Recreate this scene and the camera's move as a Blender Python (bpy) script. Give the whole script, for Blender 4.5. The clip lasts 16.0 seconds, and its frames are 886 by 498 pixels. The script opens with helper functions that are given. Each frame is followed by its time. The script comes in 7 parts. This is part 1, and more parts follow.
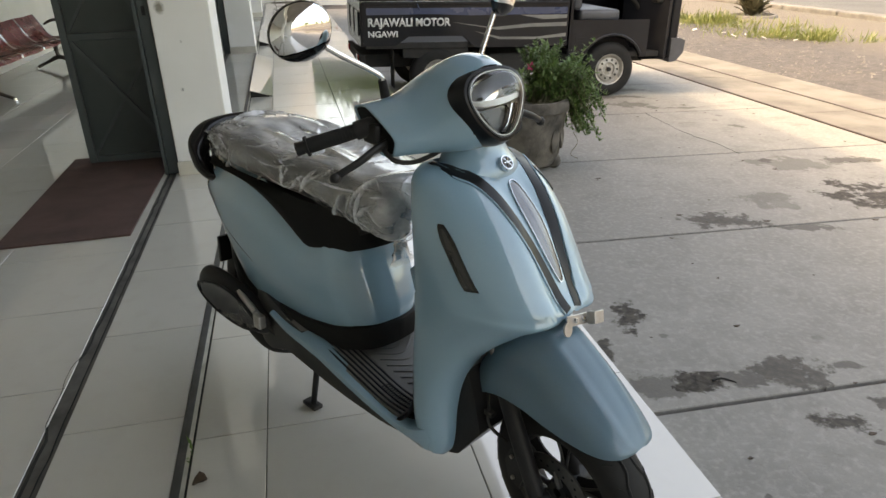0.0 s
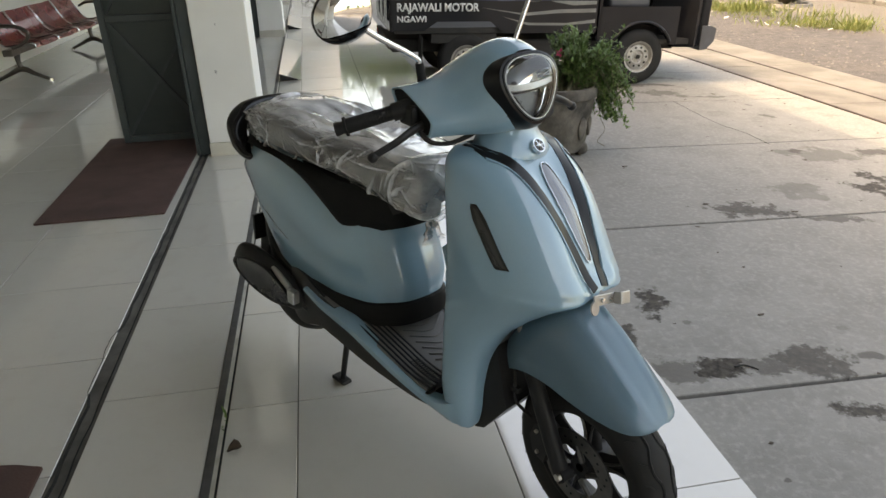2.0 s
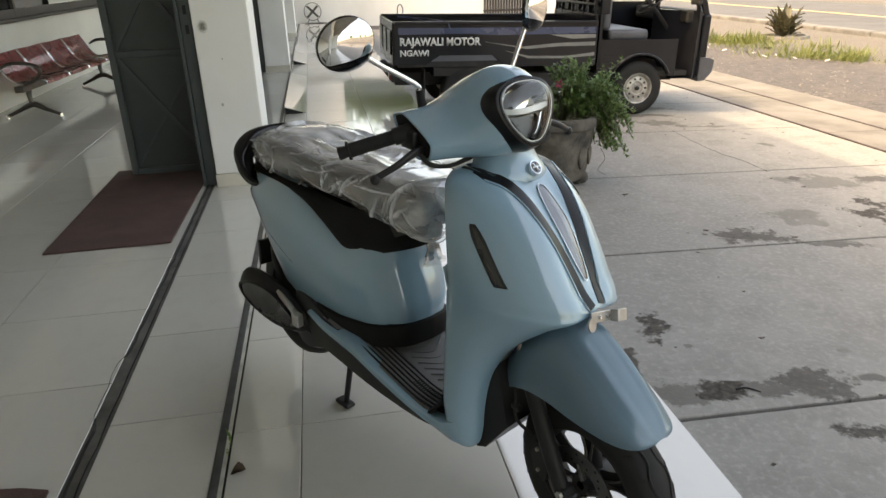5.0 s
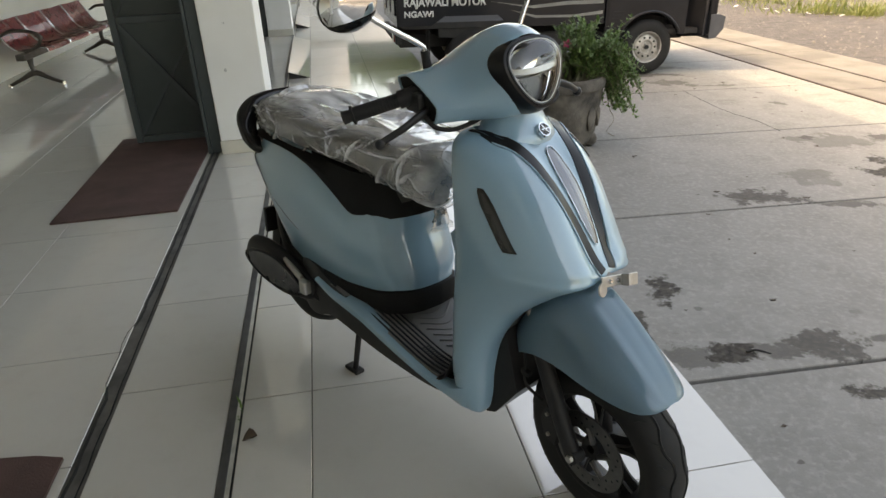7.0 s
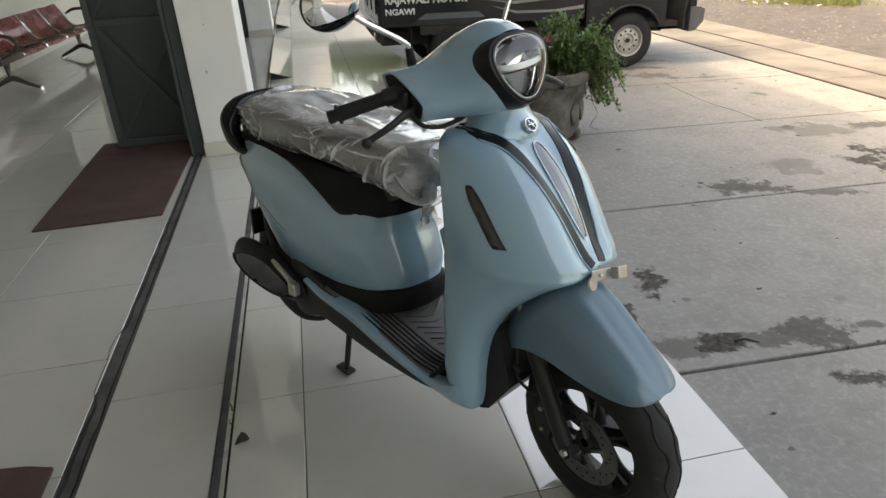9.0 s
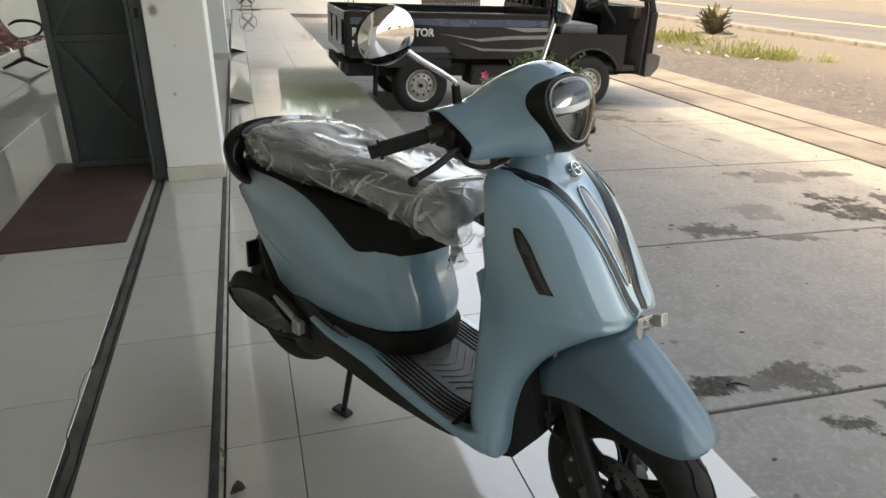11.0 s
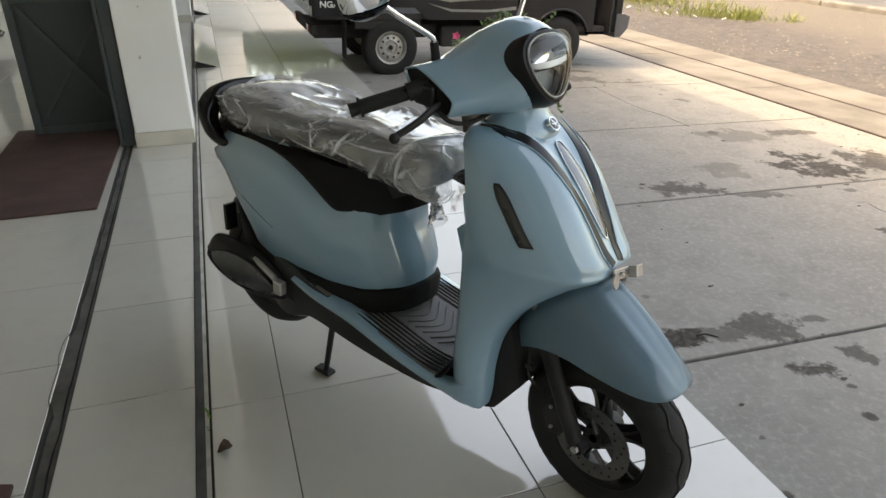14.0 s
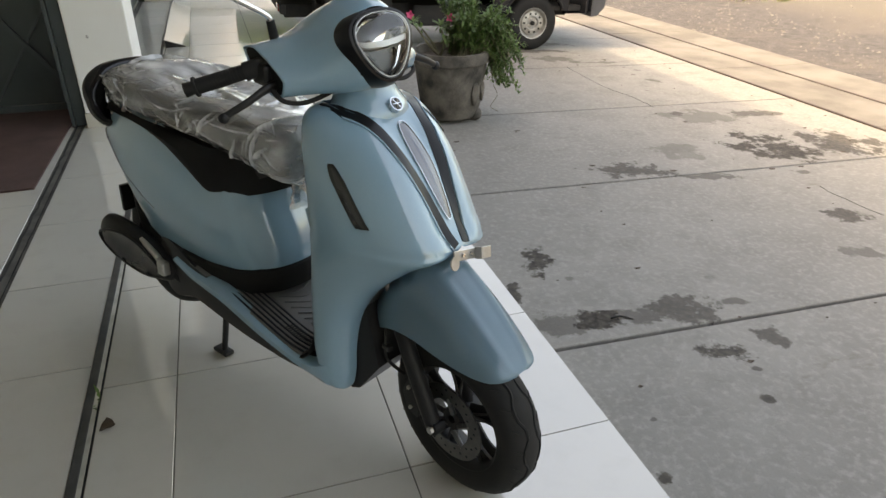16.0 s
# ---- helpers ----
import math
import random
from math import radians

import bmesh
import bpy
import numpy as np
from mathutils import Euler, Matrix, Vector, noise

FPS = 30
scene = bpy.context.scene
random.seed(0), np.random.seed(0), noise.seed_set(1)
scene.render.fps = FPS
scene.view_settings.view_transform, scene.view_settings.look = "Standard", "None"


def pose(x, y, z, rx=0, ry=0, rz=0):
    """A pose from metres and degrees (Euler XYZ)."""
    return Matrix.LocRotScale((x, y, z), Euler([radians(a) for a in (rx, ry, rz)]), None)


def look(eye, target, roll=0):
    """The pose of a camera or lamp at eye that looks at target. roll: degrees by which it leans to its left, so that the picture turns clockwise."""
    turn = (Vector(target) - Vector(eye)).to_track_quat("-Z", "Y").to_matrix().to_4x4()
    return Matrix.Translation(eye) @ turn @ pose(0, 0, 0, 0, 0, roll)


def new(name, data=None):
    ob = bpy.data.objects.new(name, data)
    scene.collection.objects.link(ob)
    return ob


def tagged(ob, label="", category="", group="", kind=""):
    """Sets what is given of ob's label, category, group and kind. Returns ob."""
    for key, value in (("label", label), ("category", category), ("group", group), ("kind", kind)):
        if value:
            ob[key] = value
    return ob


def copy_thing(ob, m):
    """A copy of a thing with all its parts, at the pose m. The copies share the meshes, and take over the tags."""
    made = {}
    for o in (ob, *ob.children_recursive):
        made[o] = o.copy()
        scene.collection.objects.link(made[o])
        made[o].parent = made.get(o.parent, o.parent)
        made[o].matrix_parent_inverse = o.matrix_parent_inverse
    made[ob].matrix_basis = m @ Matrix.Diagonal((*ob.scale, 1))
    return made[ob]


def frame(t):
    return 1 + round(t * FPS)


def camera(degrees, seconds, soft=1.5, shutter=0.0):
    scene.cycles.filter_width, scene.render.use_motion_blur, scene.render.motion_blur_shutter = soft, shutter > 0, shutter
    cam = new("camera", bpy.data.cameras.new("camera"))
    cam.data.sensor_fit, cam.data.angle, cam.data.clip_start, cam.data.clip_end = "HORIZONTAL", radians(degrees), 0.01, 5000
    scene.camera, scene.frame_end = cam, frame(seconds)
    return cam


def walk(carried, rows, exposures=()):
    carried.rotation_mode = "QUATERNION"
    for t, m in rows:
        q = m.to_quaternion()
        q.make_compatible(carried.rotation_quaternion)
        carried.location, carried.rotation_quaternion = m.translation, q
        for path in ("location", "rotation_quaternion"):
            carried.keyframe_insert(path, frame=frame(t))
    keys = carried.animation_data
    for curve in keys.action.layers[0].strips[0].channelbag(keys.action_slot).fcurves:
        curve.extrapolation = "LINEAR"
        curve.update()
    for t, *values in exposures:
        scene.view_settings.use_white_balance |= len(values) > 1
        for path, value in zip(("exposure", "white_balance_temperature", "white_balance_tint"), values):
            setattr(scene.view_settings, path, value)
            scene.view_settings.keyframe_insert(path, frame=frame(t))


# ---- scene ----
cam = camera(66.4, 16.0)
PATH = [
    (0, (0.396, 0.804, 1.376), (0.778, 2.586, 0.554), -1.6),
    (0.5, (0.385, 0.757, 1.37), (0.703, 2.539, 0.519), -2.6),
    (1, (0.369, 0.758, 1.374), (0.676, 2.53, 0.498), -2.6),
    (1.5, (0.363, 0.762, 1.373), (0.69, 2.522, 0.481), -1.0),
    (2, (0.364, 0.758, 1.381), (0.679, 2.538, 0.525), -1.3),
    (2.5, (0.368, 0.747, 1.381), (0.692, 2.546, 0.571), -1.9),
    (3, (0.358, 0.727, 1.381), (0.681, 2.54, 0.602), -1.9),
    (3.5, (0.355, 0.713, 1.384), (0.693, 2.533, 0.628), -1.7),
    (5.8, (0.367, 0.709, 1.367), (0.655, 2.518, 0.565), -2.1),
    (6, (0.362, 0.715, 1.367), (0.646, 2.518, 0.549), -2.4),
    (6.5, (0.365, 0.725, 1.366), (0.625, 2.522, 0.527), -3.5),
    (7, (0.367, 0.731, 1.364), (0.646, 2.514, 0.501), -2.8),
    (7.5, (0.37, 0.738, 1.36), (0.693, 2.505, 0.481), -2.7),
    (8, (0.372, 0.737, 1.361), (0.709, 2.498, 0.474), -3.0),
    (8.5, (0.371, 0.736, 1.363), (0.722, 2.498, 0.484), -3.5),
    (9, (0.361, 0.735, 1.364), (0.678, 2.507, 0.492), -3.7),
    (11.3, (0.137, 0.857, 1.373), (0.663, 2.617, 0.583), 0.0),
    (11.5, (0.127, 0.861, 1.378), (0.657, 2.619, 0.585), -0.8),
    (12, (0.12, 0.872, 1.373), (0.697, 2.598, 0.543), -0.7),
    (12.5, (0.119, 0.855, 1.371), (0.696, 2.58, 0.539), -0.6),
    (13, (0.118, 0.836, 1.362), (0.69, 2.525, 0.457), -0.2),
    (13.5, (0.126, 0.837, 1.355), (0.683, 2.523, 0.436), 0.2),
    (14, (0.129, 0.821, 1.362), (0.702, 2.52, 0.476), 0.3),
    (14.5, (0.197, 0.795, 1.368), (0.662, 2.518, 0.467), -0.9),
    (15, (0.289, 0.747, 1.367), (0.724, 2.489, 0.486), 0.5),
    (15.5, (0.392, 0.698, 1.368), (0.872, 2.421, 0.473), 1.5),
    (16, (0.471, 0.712, 1.361), (1.018, 2.393, 0.426), 0.2),
]
walk(cam, [(t, look(eye, target, roll)) for t, eye, target, roll in PATH], exposures=((0.0, 2.83, 10700, 12), (16.0, 2.83, 10700, 12)))

# ---- light ----
SUN_EL, SUN_AZ = 57.5, -98.0          # degrees; azimuth from +y towards +x
world = bpy.data.worlds.new("sky")
scene.world = world
world.use_nodes = True
wn = world.node_tree
sky = wn.nodes.new("ShaderNodeTexSky")
sky.sky_type = 'NISHITA'
sky.sun_disc = False
sky.sun_elevation, sky.sun_rotation = radians(SUN_EL), radians(SUN_AZ)
sky.air_density, sky.dust_density = 1.0, 4.0
wn.links.new(sky.outputs[0], wn.nodes["Background"].inputs[0])
wn.nodes["Background"].inputs[1].default_value = 0.15
sun = new("sun", bpy.data.lights.new("sun", 'SUN'))
sun.data.energy, sun.data.angle, sun.data.color = 0.62, radians(0.8), (1.0, 0.92, 0.79)
sd = Vector((math.sin(radians(SUN_AZ)) * math.cos(radians(SUN_EL)), math.cos(radians(SUN_AZ)) * math.cos(radians(SUN_EL)), math.sin(radians(SUN_EL))))
sun.matrix_world = look(sd * 40, (0, 0, 0))


# ---- materials ----
class Mat:
    """A small wrapper round a principled material and its node tree."""

    def __init__(self, name, color=(0.5, 0.5, 0.5), rough=0.5, metal=0.0, coat=0.0, spec=0.5):
        self.m = bpy.data.materials.new(name)
        self.m.use_nodes = True
        self.nt = self.m.node_tree
        self.b = self.nt.nodes["Principled BSDF"]
        self.b.inputs["Base Color"].default_value = (*color, 1)
        self.b.inputs["Roughness"].default_value = rough
        self.b.inputs["Metallic"].default_value = metal
        self.b.inputs["Coat Weight"].default_value = coat
        self.b.inputs["Coat Roughness"].default_value = 0.04
        self.b.inputs["Specular IOR Level"].default_value = spec
        self.co = None

    def node(self, kind):
        return self.nt.nodes.new(kind)

    def link(self, a, b):
        self.nt.links.new(a, b)

    def coords(self, kind="Object"):
        if self.co is None:
            self.co = self.node("ShaderNodeTexCoord")
        return self.co.outputs[kind]

    def noise(self, scale, detail=4.0, rough=0.55, stretch=None, coords=None):
        n = self.node("ShaderNodeTexNoise")
        n.inputs["Scale"].default_value, n.inputs["Detail"].default_value, n.inputs["Roughness"].default_value = scale, detail, rough
        src = coords if coords is not None else self.coords()
        if stretch:
            mp = self.node("ShaderNodeMapping")
            mp.inputs["Scale"].default_value = stretch
            self.link(src, mp.inputs[0])
            src = mp.outputs[0]
        self.link(src, n.inputs["Vector"])
        return n.outputs["Fac"]

    def ramp(self, fac, stops):
        r = self.node("ShaderNodeValToRGB")
        el = r.color_ramp.elements
        while len(el) < len(stops):
            el.new(0.5)
        for e, (p, c) in zip(el, stops):
            e.position, e.color = p, (*c, 1) if len(c) == 3 else c
        self.link(fac, r.inputs[0])
        return r.outputs[0]

    def mix(self, fac, a, b, mode='MIX'):
        x = self.node("ShaderNodeMix")
        x.data_type, x.blend_type = 'RGBA', mode
        for sock, v in ((x.inputs[0], fac), (x.inputs[6], a), (x.inputs[7], b)):
            if isinstance(v, (int, float)):
                sock.default_value = v
            elif isinstance(v, tuple):
                sock.default_value = (*v, 1)
            else:
                self.link(v, sock)
        return x.outputs[2]

    def color(self, out):
        self.link(out, self.b.inputs["Base Color"])
        return self

    def rough(self, fac, lo, hi):
        mr = self.node("ShaderNodeMapRange")
        mr.inputs[3].default_value, mr.inputs[4].default_value = lo, hi
        self.link(fac, mr.inputs[0])
        self.link(mr.outputs[0], self.b.inputs["Roughness"])
        return self

    def bump(self, fac, strength=0.2, dist=0.002):
        bp = self.node("ShaderNodeBump")
        bp.inputs["Strength"].default_value, bp.inputs["Distance"].default_value = strength, dist
        self.link(fac, bp.inputs["Height"])
        self.link(bp.outputs[0], self.b.inputs["Normal"])
        return self


def mottled(name, c0, c1, scale=6.0, rough=(0.4, 0.6), metal=0.0, coat=0.0, bump=0.1, fine=120.0, dist=0.001, spec=0.5):
    m = Mat(name, c0, rough[0], metal, coat, spec)
    n1, n2 = m.noise(scale), m.noise(fine, 3)
    m.color(m.mix(m.ramp(n1, [(0.35, (0, 0, 0)), (0.65, (1, 1, 1))]), c0, c1))
    m.rough(n1, *rough)
    if bump:
        m.bump(n2, bump, dist)
    return m


def tile_material(name):
    m = Mat(name, (0.6, 0.58, 0.53), 0.12, spec=1.0)
    m.b.inputs["IOR"].default_value = 1.7
    oi = m.node("ShaderNodeObjectInfo")
    geo = m.node("ShaderNodeNewGeometry")
    big, mid, fine = m.noise(0.9, 5, coords=geo.outputs["Position"]), m.noise(9, 5, coords=geo.outputs["Position"]), m.noise(160, 2, coords=geo.outputs["Position"])
    base = m.mix(oi.outputs["Random"], (0.475, 0.460, 0.415), (0.525, 0.508, 0.46))
    base = m.mix(m.ramp(big, [(0.4, (0, 0, 0)), (0.75, (0.5, 0.5, 0.5))]), base, (0.45, 0.43, 0.385))
    base = m.mix(m.ramp(mid, [(0.52, (0, 0, 0)), (0.75, (0.22, 0.22, 0.22))]), base, (0.40, 0.375, 0.325))
    base = m.mix(m.ramp(fine, [(0.72, (0, 0, 0)), (0.8, (0.25, 0.25, 0.25))]), base, (0.29, 0.265, 0.23))
    m.color(base)
    m.rough(mid, 0.02, 0.08)
    m.bump(big, 0.05, 0.003)
    return m


M_TILE = tile_material("glazed tile")
M_GROUT = mottled("tile grout", (0.10, 0.095, 0.085), (0.05, 0.048, 0.043), 8, (0.7, 0.9))
M_GROOVE = mottled("door track rubber", (0.008, 0.008, 0.008), (0.016, 0.015, 0.014), 20, (0.85, 0.98), bump=0.5, fine=60, dist=0.004)
M_CEMENT = mottled("cement patch", (0.36, 0.34, 0.30), (0.22, 0.21, 0.18), 14, (0.8, 0.95), bump=0.5, fine=90, dist=0.003)
M_PAINT = mottled("white wall paint", (0.74, 0.735, 0.70), (0.68, 0.67, 0.63), 1.5, (0.55, 0.75), bump=0.15, fine=300, dist=0.0006)
M_WALLIN = mottled("cream wall paint", (0.72, 0.70, 0.64), (0.66, 0.645, 0.58), 1.5, (0.6, 0.8), bump=0.15, fine=300, dist=0.0006)
M_BASEB = mottled("tile skirting", (0.58, 0.55, 0.47), (0.50, 0.47, 0.40), 4, (0.15, 0.3))
M_STEEL = mottled("grey-green steel", (0.040, 0.052, 0.052), (0.030, 0.040, 0.040), 3, (0.38, 0.55), bump=0.1, fine=60)
M_STEEL2 = mottled("steel frame", (0.052, 0.066, 0.068), (0.040, 0.052, 0.054), 4, (0.35, 0.5))
M_ALU = mottled("dull metal strip", (0.075, 0.078, 0.078), (0.05, 0.052, 0.052), 12, (0.4, 0.65), 0.3)
M_PALEJOINT = mottled("pale cement joint", (0.50, 0.48, 0.42), (0.34, 0.33, 0.28), 14, (0.6, 0.8), bump=0.3, fine=120)
M_MAT = mottled("brown rubber mat", (0.085, 0.042, 0.036), (0.060, 0.032, 0.028), 5, (0.75, 0.95), bump=0.8, fine=220, dist=0.004)
M_CEIL = mottled("white ceiling board", (0.78, 0.77, 0.74), (0.72, 0.71, 0.68), 1, (0.7, 0.9))
M_SOFFIT = mottled("weathered canopy sheet", (0.30, 0.29, 0.27), (0.24, 0.23, 0.21), 1.5, (0.6, 0.8))


# ---- mesh helpers ----
def smooth(me, on=True):
    me.polygons.foreach_set("use_smooth", [on] * len(me.polygons))


def mesh_of(name, bm, mat, soft=False):
    me = bpy.data.meshes.new(name)
    bmesh.ops.recalc_face_normals(bm, faces=bm.faces)
    bm.to_mesh(me)
    bm.free()
    if mat is not None:
        me.materials.append(mat.m)
    smooth(me, soft)
    if soft:
        me.set_sharp_from_angle(angle=radians(42))
    return me


def part(name, bm, mat, parent, label="", soft=False, subsurf=0, kind=""):
    ob = new(name, mesh_of(name, bm, mat, soft))
    ob.parent = parent
    if label:
        ob["label"] = label
    if kind:
        ob["kind"] = kind
    if subsurf:
        md = ob.modifiers.new("round", 'SUBSURF')
        md.levels = md.render_levels = subsurf
    return ob


def thing(name, label, category, m=None, group="", kind=""):
    ob = new(name)
    ob.empty_display_size = 0.1
    if m is not None:
        ob.matrix_world = m
    return tagged(ob, label, category, group, kind)


def solid(name, bm, mat, label, category="", kind="structure", soft=False, group=""):
    return tagged(new(name, mesh_of(name, bm, mat, soft)), label, category, group, kind)


def box(bm, x0, x1, y0, y1, z0, z1, bevel=0.0, seg=2):
    r = bmesh.ops.create_cube(bm, size=1.0)
    vs = r["verts"]
    for v in vs:
        v.co = ((x0 + x1) / 2 + v.co.x * (x1 - x0), (y0 + y1) / 2 + v.co.y * (y1 - y0), (z0 + z1) / 2 + v.co.z * (z1 - z0))
    if bevel:
        es = list({e for v in vs for e in v.link_edges})
        bmesh.ops.bevel(bm, geom=es, offset=bevel, segments=seg, profile=0.5, affect='EDGES')
    return bm


def B(x0, x1, y0, y1, z0, z1, bevel=0.0, seg=2):
    return box(bmesh.new(), x0, x1, y0, y1, z0, z1, bevel, seg)


def rod(bm, a, b, r0, r1=None, n=16, caps=True):
    """A round rod from a to b."""
    a, b = Vector(a), Vector(b)
    r1 = r0 if r1 is None else r1
    q = (b - a).to_track_quat('Z', 'Y').to_matrix()
    rings = []
    for c, r in ((a, r0), (b, r1)):
        rings.append([bm.verts.new(c + q @ Vector((r * math.cos(2 * math.pi * i / n), r * math.sin(2 * math.pi * i / n), 0))) for i in range(n)])
    for i in range(n):
        bm.faces.new((rings[0][i], rings[0][(i + 1) % n], rings[1][(i + 1) % n], rings[1][i]))
    if caps:
        bm.faces.new(rings[0][::-1])
        bm.faces.new(rings[1])
    return bm


def spline(points, n):
    """n+1 points along a Catmull-Rom curve through the given ones (tuples of any length)."""
    P = [np.array(p, float) for p in points]
    P = [2 * P[0] - P[1]] + P + [2 * P[-1] - P[-2]]
    out = []
    m = len(points) - 1
    for i in range(n + 1):
        u = i / n * m
        k = min(int(u), m - 1)
        s = u - k
        a, b, c, d = P[k:k + 4]
        out.append(0.5 * (2 * b + (c - a) * s + (2 * a - 5 * b + 4 * c - d) * s * s + (3 * b - a - 3 * c + d) * s ** 3))
    return out


def pipe(bm, points, radius, n=12, steps=None, caps=True, flat=1.0):
    """A bent tube through points; radius a number or one per point."""
    rs = radius if isinstance(radius, (list, tuple)) else [radius] * len(points)
    pts = spline([(*p, r) for p, r in zip(points, rs)], steps or 6 * (len(points) - 1))
    rings, up = [], Vector((0.13, 0.21, 0.97))
    for i, p in enumerate(pts):
        a, b = pts[max(i - 1, 0)], pts[min(i + 1, len(pts) - 1)]
        t = Vector(b[:3] - a[:3]).normalized()
        u = up.cross(t).normalized()
        v = t.cross(u)
        rings.append([bm.verts.new(Vector(p[:3]) + float(p[3]) * (u * math.cos(2 * math.pi * k / n) + v * flat * math.sin(2 * math.pi * k / n))) for k in range(n)])
    for a, b in zip(rings, rings[1:]):
        for k in range(n):
            bm.faces.new((a[k], a[(k + 1) % n], b[(k + 1) % n], b[k]))
    if caps:
        bm.faces.new(rings[0][::-1])
        bm.faces.new(rings[-1])
    return bm


def loft(bm, rings, closed=True, caps=True):
    vs = [[bm.verts.new(p) for p in ring] for ring in rings]
    n = len(vs[0])
    for a, b in zip(vs, vs[1:]):
        for k in range(n if closed else n - 1):
            bm.faces.new((a[k], a[(k + 1) % n], b[(k + 1) % n], b[k]))
    if caps and closed:
        bm.faces.new(vs[0][::-1])
        bm.faces.new(vs[-1])
    return bm


def lathe(bm, profile, axis='Y', n=32, centre=(0, 0, 0), closed=False):
    """Turns (radius, along) pairs round an axis."""
    c = Vector(centre)
    rings = []
    for r, h in profile:
        ring = []
        for k in range(n):
            a = 2 * math.pi * k / n
            u, v = r * math.cos(a), r * math.sin(a)
            ring.append(bm.verts.new(c + (Vector((u, h, v)) if axis == 'Y' else Vector((u, v, h)) if axis == 'Z' else Vector((h, u, v)))))
        rings.append(ring)
    pairs = list(zip(rings, rings[1:])) + ([(rings[-1], rings[0])] if closed else [])
    for a, b in pairs:
        for k in range(n):
            bm.faces.new((a[k], a[(k + 1) % n], b[(k + 1) % n], b[k]))
    return bm


def prism(bm, outline, h0, h1, plane="xz"):
    """An outline of 2D points given thickness along the third axis."""
    def P(p, h):
        return (p[0], h, p[1]) if plane == "xz" else (p[0], p[1], h) if plane == "xy" else (h, p[0], p[1])
    a = [bm.verts.new(P(p, h0)) for p in outline]
    b = [bm.verts.new(P(p, h1)) for p in outline]
    n = len(a)
    bm.faces.new(a[::-1])
    bm.faces.new(b)
    for k in range(n):
        bm.faces.new((a[k], a[(k + 1) % n], b[(k + 1) % n], b[k]))
    return bm


def edge_bevel(bm, off, seg=2, angle=35):
    es = [e for e in bm.edges if len(e.link_faces) == 2 and e.calc_face_angle(0) > radians(angle)]
    bmesh.ops.bevel(bm, geom=es, offset=off, segments=seg, profile=0.5, affect='EDGES')
    return bm


# ---- the yard, the road and the distance ----
YARD = -0.10           # the yard lies a step below the tiled porch
FALL = 0.036           # and drains gently towards the road
EDGE = 1.403           # the porch's outer edge


def yard_z(x):
    return YARD - FALL * (max(min(x, 6.0), 1.4) - 1.4)


def drained(bm):
    """Lets a piece laid flat at the yard's upper edge follow its fall."""
    for v in bm.verts:
        v.co.z += yard_z(v.co.x) - YARD
    return bm


